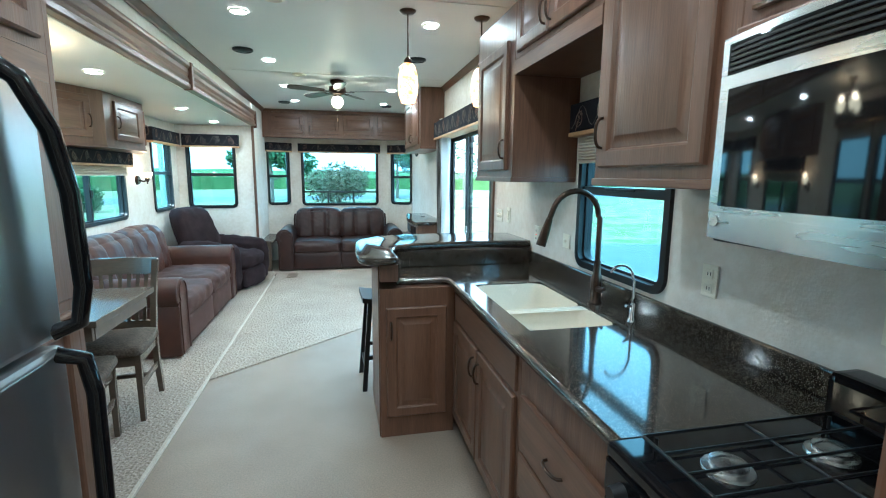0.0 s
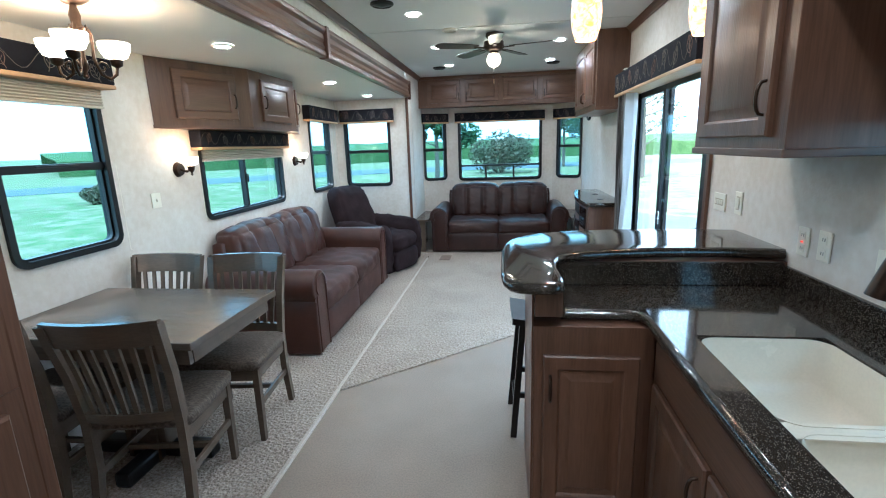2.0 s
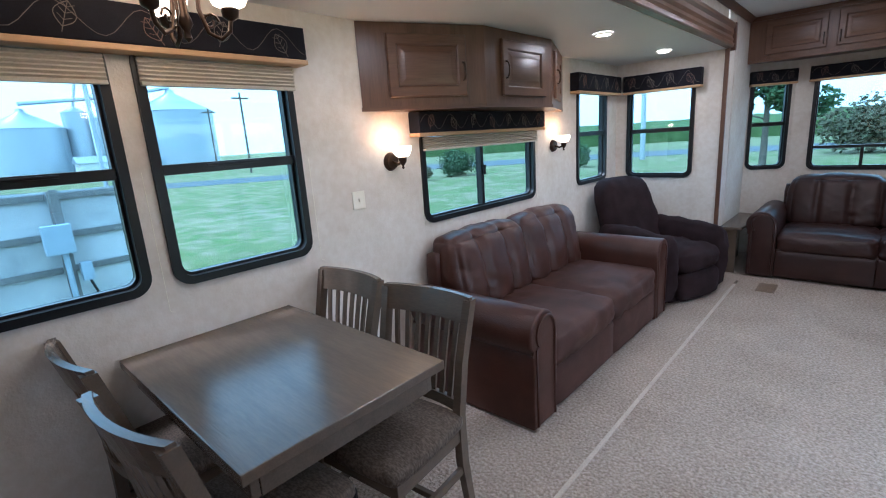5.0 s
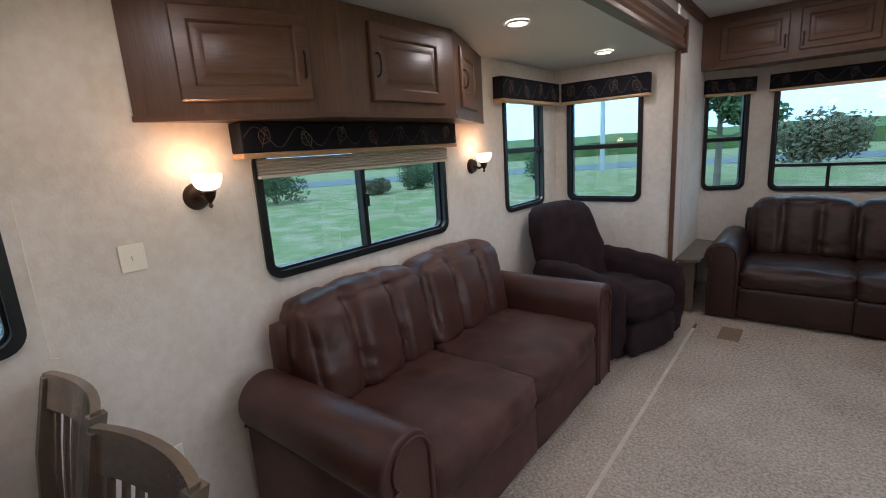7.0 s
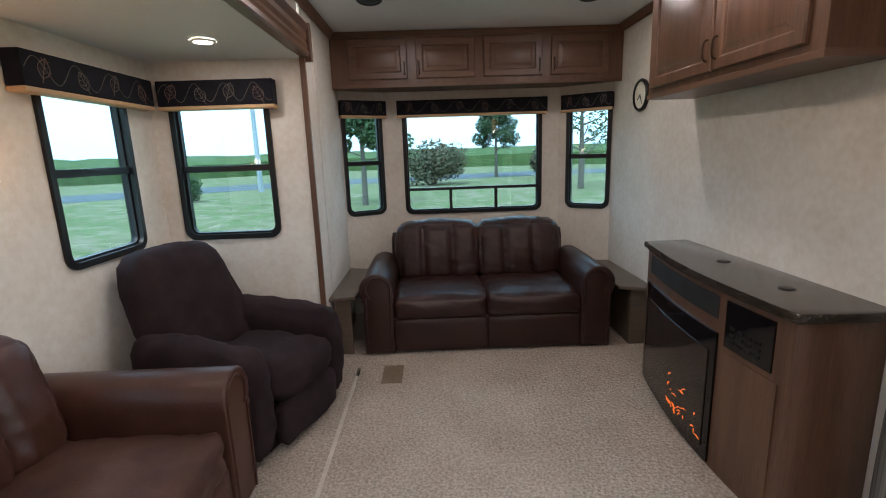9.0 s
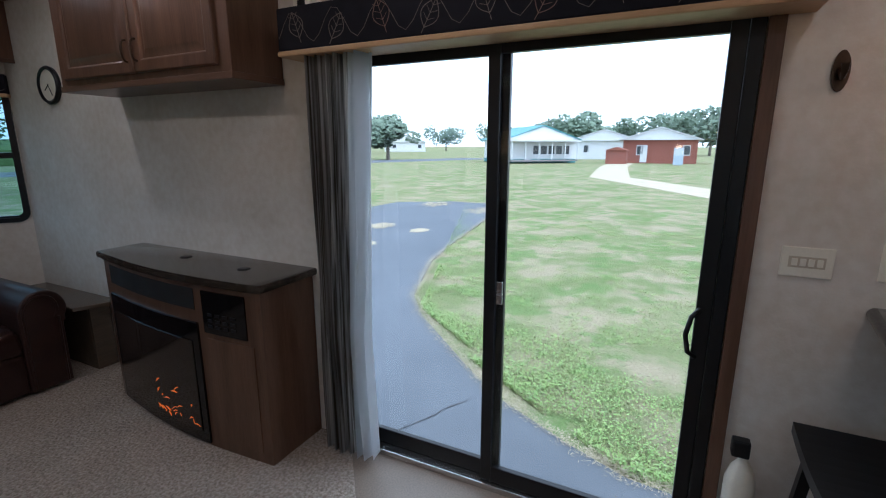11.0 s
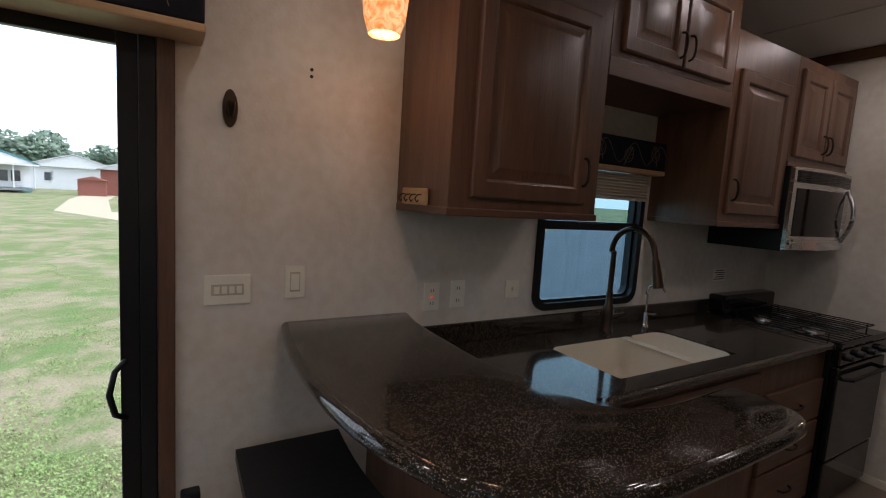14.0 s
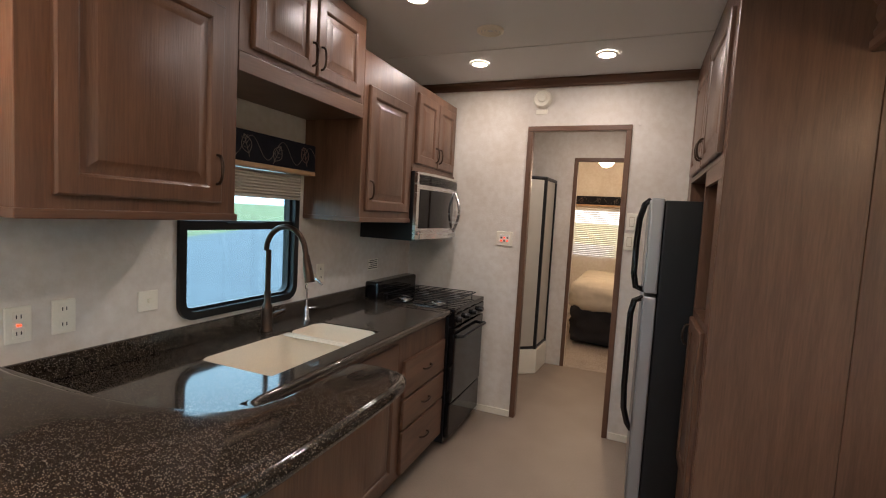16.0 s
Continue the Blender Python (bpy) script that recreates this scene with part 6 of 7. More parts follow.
def valance(place, u0, u1, z0, z1, depth, n, ret=True, leafs=True):
    """A boxed fabric valance with a wooden lower strip and stitched vines and leaves. place(u, z, depth)."""
    c = place((u0 + u1) / 2, z0, 0.0)
    t = thing("window_valance", tuple(c), "black fabric window valance with embroidered leaves and oak strip", "valance", "window valances")

    def slabx(nm, a, b, lo, hi, d0, d1, m, lab=""):
        bm = bmesh.new()
        box(bm, a, b, lo, hi, d0, d1, 0.006)
        for v in bm.verts:
            v.co = Vector(place(*v.co))
        return part(nm, bm, m, t, lab)
    slabx("fabric_face", u0, u1, z0 + 0.024, z1, 0.003, depth, VAL)
    slabx("wood_strip", u0 - 0.003, u1 + 0.003, z0, z0 + 0.023, 0.003, depth + 0.004, TRIMLIGHT, "light oak strip")
    h = z1 - z0 - 0.024
    bm = bmesh.new()
    w = u1 - u0
    pts = [place(u0 + 0.01 + (w - 0.02) * i / 60, z0 + 0.024 + h * (0.5 + 0.36 * math.sin(i * 0.1 * n)), depth + 0.0008) for i in range(61)]
    tube(bm, pts, 0.0012, 4)
    part("vine_stitching", bm, VALLEAF, t, "pale stitched vine")
    for i in range(n):
        u = u0 + w * (i + 0.5) / n
        part("leaf", leaf(place, u, z0 + 0.024 + h * (0.42 if i % 2 else 0.56), h * 0.52, depth + 0.001, 0.5 if i % 2 else -0.35), VALLEAF if i % 3 else VALLEAF2, t, "embroidered leaf")
    return t


def shade(place, u0, u1, z0, z1, d):
    """A pleated shade drawn up under its valance."""
    t = thing("pleated_shade", tuple(place((u0 + u1) / 2, z0, d)), "drawn-up beige pleated window shade", "shade", "pleated shades")
    n = max(4, int((z1 - z0) / 0.016))
    prof = []
    for i in range(2 * n + 1):
        prof.append((z0 + 0.012 + (z1 - z0 - 0.012) * i / (2 * n), d + (0.012 if i % 2 else 0.0)))
    bm = bmesh.new()
    cols = [[bm.verts.new(place(u, z, q)) for z, q in prof] + [bm.verts.new(place(u, z, q - 0.016)) for z, q in prof[::-1]] for u in (u0, u1)]
    k = len(cols[0])
    for i in range(k):
        bm.faces.new((cols[0][i], cols[0][(i + 1) % k], cols[1][(i + 1) % k], cols[1][i]))
    part("pleats", bm, SHADE, t)
    bm = bmesh.new()
    box(bm, u0, u1, z0 - 0.003, z0 + 0.0115, d - 0.012, d + 0.014, 0.003)
    for v in bm.verts:
        v.co = Vector(place(*v.co))
    part("bottom_bar", bm, SHADE, t)


lw, rw, ew, cwp = on_x(XL, 1), on_x(XR, -1), on_y(YS1, -1), on_y(YC, -1)
valance(lw, 2.12, 3.648, 1.928, 2.09, 0.095, 6)
valance(lw, 4.36, 5.81, 1.575, 1.722, 0.095, 7)
valance(lw, 6.42, 7.385, 1.88, 2.06, 0.09, 4)
valance(ew, -2.19, -1.455, 1.88, 2.06, 0.09, 4)
valance(rl, -0.01, lenL - 0.02, 1.895, 2.05, 0.085, 3)
valance(cwp, -0.765, 0.665, 1.895, 2.05, 0.085, 6)
valance(rr, 0.04, lenR + 0.005, 1.895, 2.05, 0.085, 3)
valance(rw, 3.885, 5.81, 1.935, 2.13, 0.16, 9)
valance(rw, 1.72, 2.53, 1.72, 1.885, 0.075, 4)
shade(lw, 2.22, 2.85, 1.822, 1.925, 0.03)
shade(lw, 2.955, 3.60, 1.822, 1.925, 0.03)
shade(lw, 4.45, 5.78, 1.49, 1.572, 0.03)
shade(rw, 1.80, 2.49, 1.585, 1.717, 0.03)



def sheer(m, share):
    """Lets light through a cloth."""
    n, l = m.node_tree.nodes, m.node_tree.links
    b, o = n["Principled BSDF"], n["Material Output"]
    tl = n.new("ShaderNodeBsdfTranslucent")
    l.new(b.inputs["Base Color"].links[0].from_socket, tl.inputs[0])
    mx = n.new("ShaderNodeMixShader")
    mx.inputs[0].default_value = share
    l.new(b.outputs[0], mx.inputs[1])
    l.new(tl.outputs[0], mx.inputs[2])
    l.new(mx.outputs[0], o.inputs[0])
    return m


sheer(FAB, 0.4)
LINING = sheer(mat("white_lining", (0.80, 0.81, 0.82), 0.8, var=0.15, scale=6), 0.6)
cv = thing("door_curtain", (1.13, 5.60, 0.03), "grey-brown striped curtain gathered beside the sliding door", "curtain")
for lo, hi, m, lab in ((0, 43, FAB, "striped drape"), (43, 60, LINING, "white lining edge")):
    bm = bmesh.new()
    rows = []
    for j in range(13):
        z = 0.03 + 1.93 * j / 12
        gath = 0.80 + 0.20 * abs(j - 4) / 8
        row = []
        for i in range(lo, hi + 1):
            k = i / 60
            y = 5.69 - (0.31 * k) * gath
            x = 1.125 - 0.045 * math.sin(k * 38 + 0.3 * math.sin(j * 0.5)) - 0.015 * math.sin(k * 90 + j * 0.3)
            row.append(bm.verts.new((x, y, z)))
        rows.append(row)
    for a, b in zip(rows, rows[1:]):
        for i in range(len(a) - 1):
            bm.faces.new((a[i], a[i + 1], b[i + 1], b[i]))
    sol = bmesh.ops.solidify(bm, geom=list(bm.faces), thickness=0.004)
    part("drape", bm, m, cv, lab, smooth=70)

# ---- sliding glass door ----
dt = tagged(new("door_1"), "black-framed sliding glass patio door, closed", "door", kind="structure")
dw = on_x(XR, -1)


def dbar(nm, a, b, c, d, d0, d1, m=BLACK, par=None, bev=0.004):
    bm = bmesh.new()
    box(bm, a, b, c, d, d0, d1, bev)
    for v in bm.verts:
        v.co = Vector(dw(*v.co))
    return part(nm, bm, m, par or dt)


dbar("jamb", DY0 - 0.03, DY0 + 0.012, 0.0, DZ + 0.03, -0.055, 0.014)
dbar("jamb", DY1 - 0.012, DY1 + 0.03, 0.0, DZ + 0.03, -0.055, 0.014)
dbar("head", DY0 + 0.0125, DY1 - 0.0125, DZ - 0.012, DZ + 0.03, -0.055, 0.014)
dbar("threshold", DY0 + 0.0125, DY1 - 0.0125, -0.004, 0.03, -0.055, 0.03, STEEL)


def leafd(nm, y0, y1, d0, d1, st):
    p = dbar(nm, y0, y0 + st, 0.032, DZ - 0.014, d0, d1)
    dbar("stile", y1 - st, y1, 0.032, DZ - 0.014, d0, d1, par=p)
    dbar("top_rail", y0 + st + 0.0005, y1 - st - 0.0005, DZ - 0.014 - 0.05, DZ - 0.014, d0, d1, par=p)
    dbar("bottom_rail", y0 + st + 0.0005, y1 - st - 0.0005, 0.032, 0.11, d0, d1, par=p)
    g = dbar("pane", y0 + st - 0.006, y1 - st + 0.006, 0.105, DZ - 0.06, (d0 + d1) / 2 - 0.003, (d0 + d1) / 2 + 0.003, CLEAR, p, 0)
    g.visible_shadow = False
    return p


a = leafd("sliding_leaf", DY0 + 0.013, 4.89, -0.024, 0.006, 0.05)
b = leafd("fixed_leaf", 4.81, DY1 - 0.013, -0.053, -0.026, 0.045)
dbar("latch", 4.803, 4.829, 0.905, 1.005, 0.0065, 0.018, STEEL, a)
part("pull_handle", tube(bmesh.new(), [dw(4.08, 0.82, 0.004), dw(4.105, 0.845, 0.03), dw(4.118, 0.91, 0.038), dw(4.105, 0.975, 0.03), dw(4.08, 1.0, 0.004)], 0.009, 8), BLACK, a, smooth=60)
solo("trim_door_side", B(XR - 0.02, XR - 0.001, 3.952, 3.998, 0.0, 1.955, 0.004), WOOD, "brown wood casing beside the sliding door", "trim", kind="structure")


# ---- lamps ----
def pendant(x, y):
    t = thing("pendant_lamp", (x, y, ZC), "pendant lamp with marbled amber glass shade, lit, over the bar", "pendant lamp", "pendants over the bar")
    part("canopy", lathe(bmesh.new(), (x, y, ZC - 0.001), [(0.0005, -0.022), (0.04, -0.018), (0.055, -0.004), (0.055, 0)], 20), BRONZE, t, smooth=50)
    part("rod", cyl(bmesh.new(), (x, y, 2.28), (x, y, ZC - 0.02), 0.005, seg=8), BRONZE, t, smooth=60)
    part("cap", lathe(bmesh.new(), (x, y, 2.235), [(0.03, 0.0), (0.028, 0.03), (0.012, 0.05), (0.006, 0.055)], 16), BRONZE, t, smooth=50)
    part("shade", lathe(bmesh.new(), (x, y, 1.995), [(0.046, 0.0), (0.062, 0.05), (0.068, 0.11), (0.062, 0.18), (0.046, 0.235), (0.03, 0.25), (0.028, 0.248), (0.043, 0.23), (0.058, 0.18), (0.064, 0.11), (0.058, 0.05), (0.043, 0.003)], 24), AMBER, t, "marbled amber glass shade", smooth=60)
    part("bulb", lathe(bmesh.new(), (x, y, 2.02), [(0.0005, 0.0), (0.03, 0.01), (0.036, 0.04), (0.028, 0.07), (0.013, 0.09)], 14), BULBHOT, t, "lit bulb", smooth=60)
    lamp_point(x, y, 1.98, 0.4, 0.03)


def amber():
    m = bpy.data.materials.new("marbled_amber_glass")
    m.use_nodes = True
    n, l = m.node_tree.nodes, m.node_tree.links
    b = n["Principled BSDF"]
    tc = n.new("ShaderNodeTexCoord")
    no = n.new("ShaderNodeTexNoise")
    no.inputs["Scale"].default_value, no.inputs["Detail"].default_value, no.inputs["Distortion"].default_value = 28, 6, 1.5
    l.new(tc.outputs["Object"], no.inputs[0])
    cr = n.new("ShaderNodeValToRGB")
    cr.color_ramp.elements[0].position, cr.color_ramp.elements[0].color = 0.35, (0.85, 0.26, 0.05, 1)
    cr.color_ramp.elements[1].position, cr.color_ramp.elements[1].color = 0.62, (1, 0.60, 0.26, 1)
    l.new(no.outputs[0], cr.inputs[0])
    l.new(cr.outputs[0], b.inputs["Base Color"])
    l.new(cr.outputs[0], b.inputs["Emission Color"])
    b.inputs["Emission Strength"].default_value = 0.75
    b.inputs["Roughness"].default_value = 0.25
    return m


AMBER = amber()
BULBHOT = glow("lit_bulb", (1, 0.85, 0.6), 7)
FROST = glow("frosted_cup_glass", (1, 0.76, 0.48), 2.4)
pendant(0.41, 3.41)
pendant(0.92, 3.43)


def cup(parent, c, r=0.055, h=0.062):
    x, y, z = c
    part("cup_shade", lathe(bmesh.new(), c, [(0.016, 0.0), (r * 0.72, h * 0.18), (r * 0.95, h * 0.6), (r, h), (r - 0.005, h), (r * 0.9, h * 0.6), (r * 0.66, h * 0.22), (0.014, 0.006)], 22), FROST, parent, "lit frosted glass cup", smooth=60)


def sconce(y, z):
    t = thing("wall_sconce", (XL, y, z), "bronze wall sconce with lit upturned frosted glass cup", "wall lamp", "sconces beside the window")
    part("backplate", cyl(bmesh.new(), (XL + 0.002, y, z - 0.02), (XL + 0.026, y, z - 0.02), 0.054, 0.042, 24), BRONZE, t, smooth=40)
    part("arm", tube(bmesh.new(), [(XL + 0.02, y, z - 0.02), (XL + 0.07, y, z - 0.035), (XL + 0.105, y, z - 0.02), (XL + 0.108, y, z + 0.0)], 0.009, 8), BRONZE, t, smooth=60)
    part("holder", lathe(bmesh.new(), (XL + 0.108, y, z - 0.045), [(0.0005, -0.02), (0.009, -0.012), (0.005, 0.0), (0.02, 0.02), (0.026, 0.045), (0.022, 0.05)], 16), BRONZE, t, smooth=50)
    cup(t, (XL + 0.108, y, z + 0.003))
    lamp_point(XL + 0.125, y, z + 0.08, 0.55, 0.03, (1, 0.6, 0.32))


sconce(4.19, 1.463)
sconce(6.10, 1.455)

CHX, CHY = -1.70, 2.935
t = thing("chandelier", (CHX, CHY, ZS), "three-light bronze chandelier with lit frosted cups over the table", "chandelier")
part("canopy", lathe(bmesh.new(), (CHX, CHY, ZS - 0.001), [(0.0005, -0.03), (0.03, -0.026), (0.062, -0.006), (0.062, 0)], 22), BRONZE, t, smooth=50)
part("stem", lathe(bmesh.new(), (CHX, CHY, 1.90), [(0.0005, -0.03), (0.012, -0.02), (0.008, 0.0), (0.02, 0.02), (0.012, 0.05), (0.01, 0.12), (0.018, 0.15), (0.03, 0.17), (0.018, 0.19), (0.022, 0.22), (0.014, 0.25), (0.012, 0.27)], 18), BRONZE, t, smooth=50)
for i in range(3):
    a = radians(-60 + 120 * i)
    ux, uy = math.cos(a), math.sin(a)
    P = lambda r, z: (CHX + r * ux, CHY + r * uy, z)
    part("arm", tube(bmesh.new(), [P(0.012, 2.06), P(0.03, 2.085), P(0.045, 2.05), P(0.04, 1.96), P(0.058, 1.895), P(0.09, 1.878), P(0.116, 1.90), P(0.123, 1.938)], 0.0065, 8), BRONZE, t, smooth=60)
    part("scroll", tube(bmesh.new(), [P(0.066 + 0.024 * math.cos(k * 0.7) * (1 - k * 0.07), 1.925 + 0.026 * math.sin(k * 0.7) * (1 - k * 0.07)) for k in range(11)], 0.004, 6), BRONZE, t, smooth=60)
    part("holder", lathe(bmesh.new(), P(0.123, 1.938), [(0.006, -0.01), (0.022, 0.0), (0.026, 0.022), (0.02, 0.026)], 14), BRONZE, t, smooth=50)
    cup(t, P(0.123, 1.96), 0.062, 0.07)
    lamp_point(*P(0.123, 2.05), 0.6, 0.03, (1, 0.68, 0.4))

# ceiling fan
FNX, FNY = -0.06, 5.85
t = thing("ceiling_fan", (FNX, FNY, ZC), "dark bronze ceiling fan with five blades and lit globe", "ceiling fan")
part("canopy", lathe(bmesh.new(), (FNX, FNY, ZC - 0.001), [(0.075, 0.0), (0.078, -0.03), (0.05, -0.06), (0.095, -0.075), (0.10, -0.13), (0.075, -0.155), (0.04, -0.165), (0.0005, -0.166)], 26), BRONZE, t, smooth=50)
DARKWOOD = mat("dark_fan_blade", (0.03, 0.02, 0.015), 0.35, var=0.4, scale=4, stretch=(1, 6, 1))
for i in range(5):
    a = radians(-14 + 72 * i)
    m4 = Matrix.Translation((FNX, FNY, ZC - 0.125)) @ Matrix.Rotation(a, 4, "Z") @ Matrix.Rotation(radians(9), 4, "X")
    bm = prism(bmesh.new(), [(0.16, -0.045), (0.30, -0.06), (0.50, -0.068), (0.56, -0.05), (0.575, 0.0), (0.56, 0.05), (0.50, 0.068), (0.30, 0.06), (0.16, 0.045)], -0.003, 0.003)
    bm.transform(m4)
    bl = part("blade", bm, DARKWOOD, t)
    bm = B(0.08, 0.20, -0.016, 0.016, -0.012, -0.004, 0.003)
    bm.transform(m4)
    part("blade_iron", bm, BRONZE, bl)
part("globe", lathe(bmesh.new(), (FNX, FNY, ZC - 0.305), [(0.0005, 0.0), (0.035, 0.008), (0.062, 0.04), (0.068, 0.075), (0.055, 0.11), (0.04, 0.125)], 24), FROST, t, "lit frosted glass globe", smooth=60)
part("light_collar", lathe(bmesh.new(), (FNX, FNY, ZC - 0.185), [(0.045, 0.0), (0.045, 0.02), (0.035, 0.026)], 20), BRONZE, t, smooth=50)
part("pull_chain", tube(bmesh.new(), [(FNX, FNY - 0.06, ZC - 0.17), (FNX, FNY - 0.062, ZC - 0.42)], 0.0018, 5), BRONZE, t)
part("chain_knob", cyl(bmesh.new(), (FNX, FNY - 0.062, ZC - 0.46), (FNX, FNY - 0.062, ZC - 0.42), 0.007, 0.004, 10), TRIMLIGHT, t, "wooden pull knob")
lamp_point(FNX, FNY, ZC - 0.33, 2.2, 0.05)

# ---- small ceiling things ----
for x, y in ((-0.84, 4.68), (0.67, 4.66), (-0.83, 7.64), (0.67, 7.68)):
    t = thing("ceiling_speaker", (x, y, ZC), "round black flush ceiling speaker with grille", "speaker", "ceiling speakers")
    part("rim", lathe(bmesh.new(), (x, y, ZC - 0.001), [(0.085, 0.0), (0.085, -0.012), (0.07, -0.02), (0.066, -0.012)], 24), BLACK, t, smooth=50)
    part("grille", lathe(bmesh.new(), (x, y, ZC - 0.001), [(0.066, -0.012), (0.04, -0.02), (0.0005, -0.024)], 24), BLACK, t, smooth=50)
for x, y in ((0.30, 1.345), (-0.42, 3.36), (-0.45, 5.6)):
    t = thing("ceiling_vent", (x, y, ZC), "round white ceiling air vent", "vent", "ceiling vents")
    part("ring", lathe(bmesh.new(), (x, y, ZC - 0.001), [(0.075, 0.0), (0.074, -0.01), (0.06, -0.016), (0.052, -0.008)], 24), WHITEPL, t, smooth=50)
    for r in (0.02, 0.036):
        part("louvre", lathe(bmesh.new(), (x, y, ZC - 0.001), [(r, -0.003), (r + 0.008, -0.012), (r + 0.012, -0.010), (r + 0.005, -0.002)], 20), WHITEPL, t, smooth=50)

# ---- wall plates and small fittings ----
DARKSLOT = mat("dark_slot", (0.02, 0.018, 0.016), 0.6)
GAP = mat("plate_gap", (0.58, 0.51, 0.39), 0.6, var=0.2)
REDLED = glow("red_indicator", (1, 0.08, 0.02), 0.5)


def plate_on(place, u, z, kind, label, w=0.07, h=0.115):
    t = thing("wall_plate", tuple(place(u, z, 0)), label, "switch" if "switch" in label else "outlet")

    def bit(nm, a, b, c, d, d0, d1, m, lab="", bev=0.002):
        bm = bmesh.new()
        box(bm, u + a, u + b, z + c, z + d, d0, d1, bev)
        for v in bm.verts:
            v.co = Vector(place(*v.co))
        return part(nm, bm, m, t, lab)
    bit("cover", -w / 2, w / 2, -h / 2, h / 2, 0.001, 0.008, WHITEPL, bev=0.0035)
    if kind == "outlet" or kind == "gfci":
        for s in (-1, 1):
            bit("receptacle", -0.016, 0.016, s * 0.026 - 0.016, s * 0.026 + 0.016, 0.008, 0.010, WHITEPL)
            for q in (-0.006, 0.006):
                bit("slot", q - 0.0015, q + 0.0015, s * 0.026 - 0.006, s * 0.026 + 0.006, 0.010, 0.0105, DARKSLOT, bev=0)
        if kind == "gfci":
            bit("indicator", -0.006, 0.006, -0.004, 0.002, 0.010, 0.012, REDLED, "red indicator light")
    elif kind == "rocker":
        bit("recess", -0.017, 0.017, -0.034, 0.034, 0.0079, 0.0088, GAP, bev=0)
        bit("rocker", -0.014, 0.014, -0.028, 0.028, 0.008, 0.013, WHITEPL)
    elif kind == "multi":
        bit("recess", -0.048, 0.048, -0.018, 0.018, 0.0079, 0.0088, GAP, bev=0)
        for i in range(4):
            bit("rocker", -0.042 + i * 0.022, -0.026 + i * 0.022, -0.012, 0.012, 0.008, 0.012, WHITEPL)
    elif kind == "toggle":
        bit("toggle", -0.005, 0.005, -0.008, 0.010, 0.008, 0.018, WHITEPL)
    elif kind == "panel":
        bit("display", -0.04, 0.04, -0.03, 0.03, 0.008, 0.010, mat("monitor_face", (0.78, 0.78, 0.74), 0.4))
        for i in range(3):
            for j in range(2):
                bit("button", -0.032 + i * 0.024, -0.018 + i * 0.024, -0.022 + j * 0.024, -0.010 + j * 0.024, 0.010, 0.012, DARKSLOT if (i + j) % 2 else REDLED)


plate_on(rw, 3.806, 1.20, "multi", "cream four-gang rocker switch plate", 0.138, 0.097)
plate_on(rw, 3.595, 1.218, "rocker", "white rocker switch plate")
plate_on(rw, 3.05, 1.135, "gfci", "white outlet plate with red indicator light")
plate_on(rw, 2.925, 1.14, "outlet", "white duplex outlet plate")
plate_on(rw, 2.635, 1.148, "toggle", "cream toggle switch plate", 0.08, 0.08)
plate_on(rw, 1.56, 1.155, "outlet", "white duplex outlet plate")
plate_on(lw, 3.928, 1.251, "toggle", "cream toggle switch plate", 0.085, 0.10)
plate_on(lw, 3.93, 0.42, "outlet", "white duplex outlet plate")
gw = on_y(Y0, 1)
plate_on(gw, 0.405, 1.389, "panel", "white tank monitor switch panel with red lights", 0.13, 0.11)
plate_on(gw, -0.495, 1.57, "rocker", "white rocker switch plate")
plate_on(gw, -0.488, 1.43, "rocker", "white rocker switch plate")
t = thing("smoke_detector", (0.184, Y0 + 0.02, 2.433), "round white smoke detector on the wall", "smoke detector")
part("housing", cyl(bmesh.new(), (0.184, Y0 + 0.002, 2.433), (0.184, Y0 + 0.04, 2.433), 0.068, 0.055, 28), WHITEPL, t, smooth=40)
part("sensor_cap", cyl(bmesh.new(), (0.184, Y0 + 0.041, 2.433), (0.184, Y0 + 0.05, 2.433), 0.03, 0.026, 20), WHITEPL, t, smooth=40)
solo("detector_label", B(0.142, 0.226, Y0 + 0.002, Y0 + 0.008, 2.328, 2.358, 0.001), WHITEPL, "small white label with grey lines under the detector", "label")
t = thing("warning_sticker", (XR, 0.95, 1.16), "small printed sticker behind the range", "sticker")
part("paper", B(XR - 0.003, XR - 0.001, 0.88, 1.02, 1.12, 1.20), WHITEPL, t)
for i in range(5):
    part("text_bar", B(XR - 0.0042, XR - 0.0031, 0.892, 1.008 - 0.012 * (i % 3), 1.131 + i * 0.014, 1.136 + i * 0.014), DARKSLOT, t)
t = thing("coat_hook", (XR, 3.805, 1.77), "dark bronze coat hook on the wall", "hook")
part("plate", prism(bmesh.new(), [(3.805 + 0.022 * math.cos(a * math.tau / 20), 1.77 + 0.058 * math.sin(a * math.tau / 20)) for a in range(20)], XR - 0.008, XR - 0.001, "x", 0.002), BRONZE, t)
part("prong", tube(bmesh.new(), [(XR - 0.008, 3.805, 1.775), (XR - 0.03, 3.805, 1.75), (XR - 0.045, 3.805, 1.765), (XR - 0.043, 3.805, 1.785)], [0.009, 0.008, 0.009, 0.011], 8), BRONZE, t, smooth=60)
for dz in (0.01, -0.012):
    solo("wall_screw", cyl(bmesh.new(), (XR - 0.006, 3.558, 1.922 + dz), (XR - 0.001, 3.558, 1.922 + dz), 0.005, 0.006, 10), BLACK, "small dark screw head in the wall", "screw", "bare screws")
t = thing("wall_clock", (XR, 8.03, 1.95), "round black-rimmed wall clock with white face", "clock")
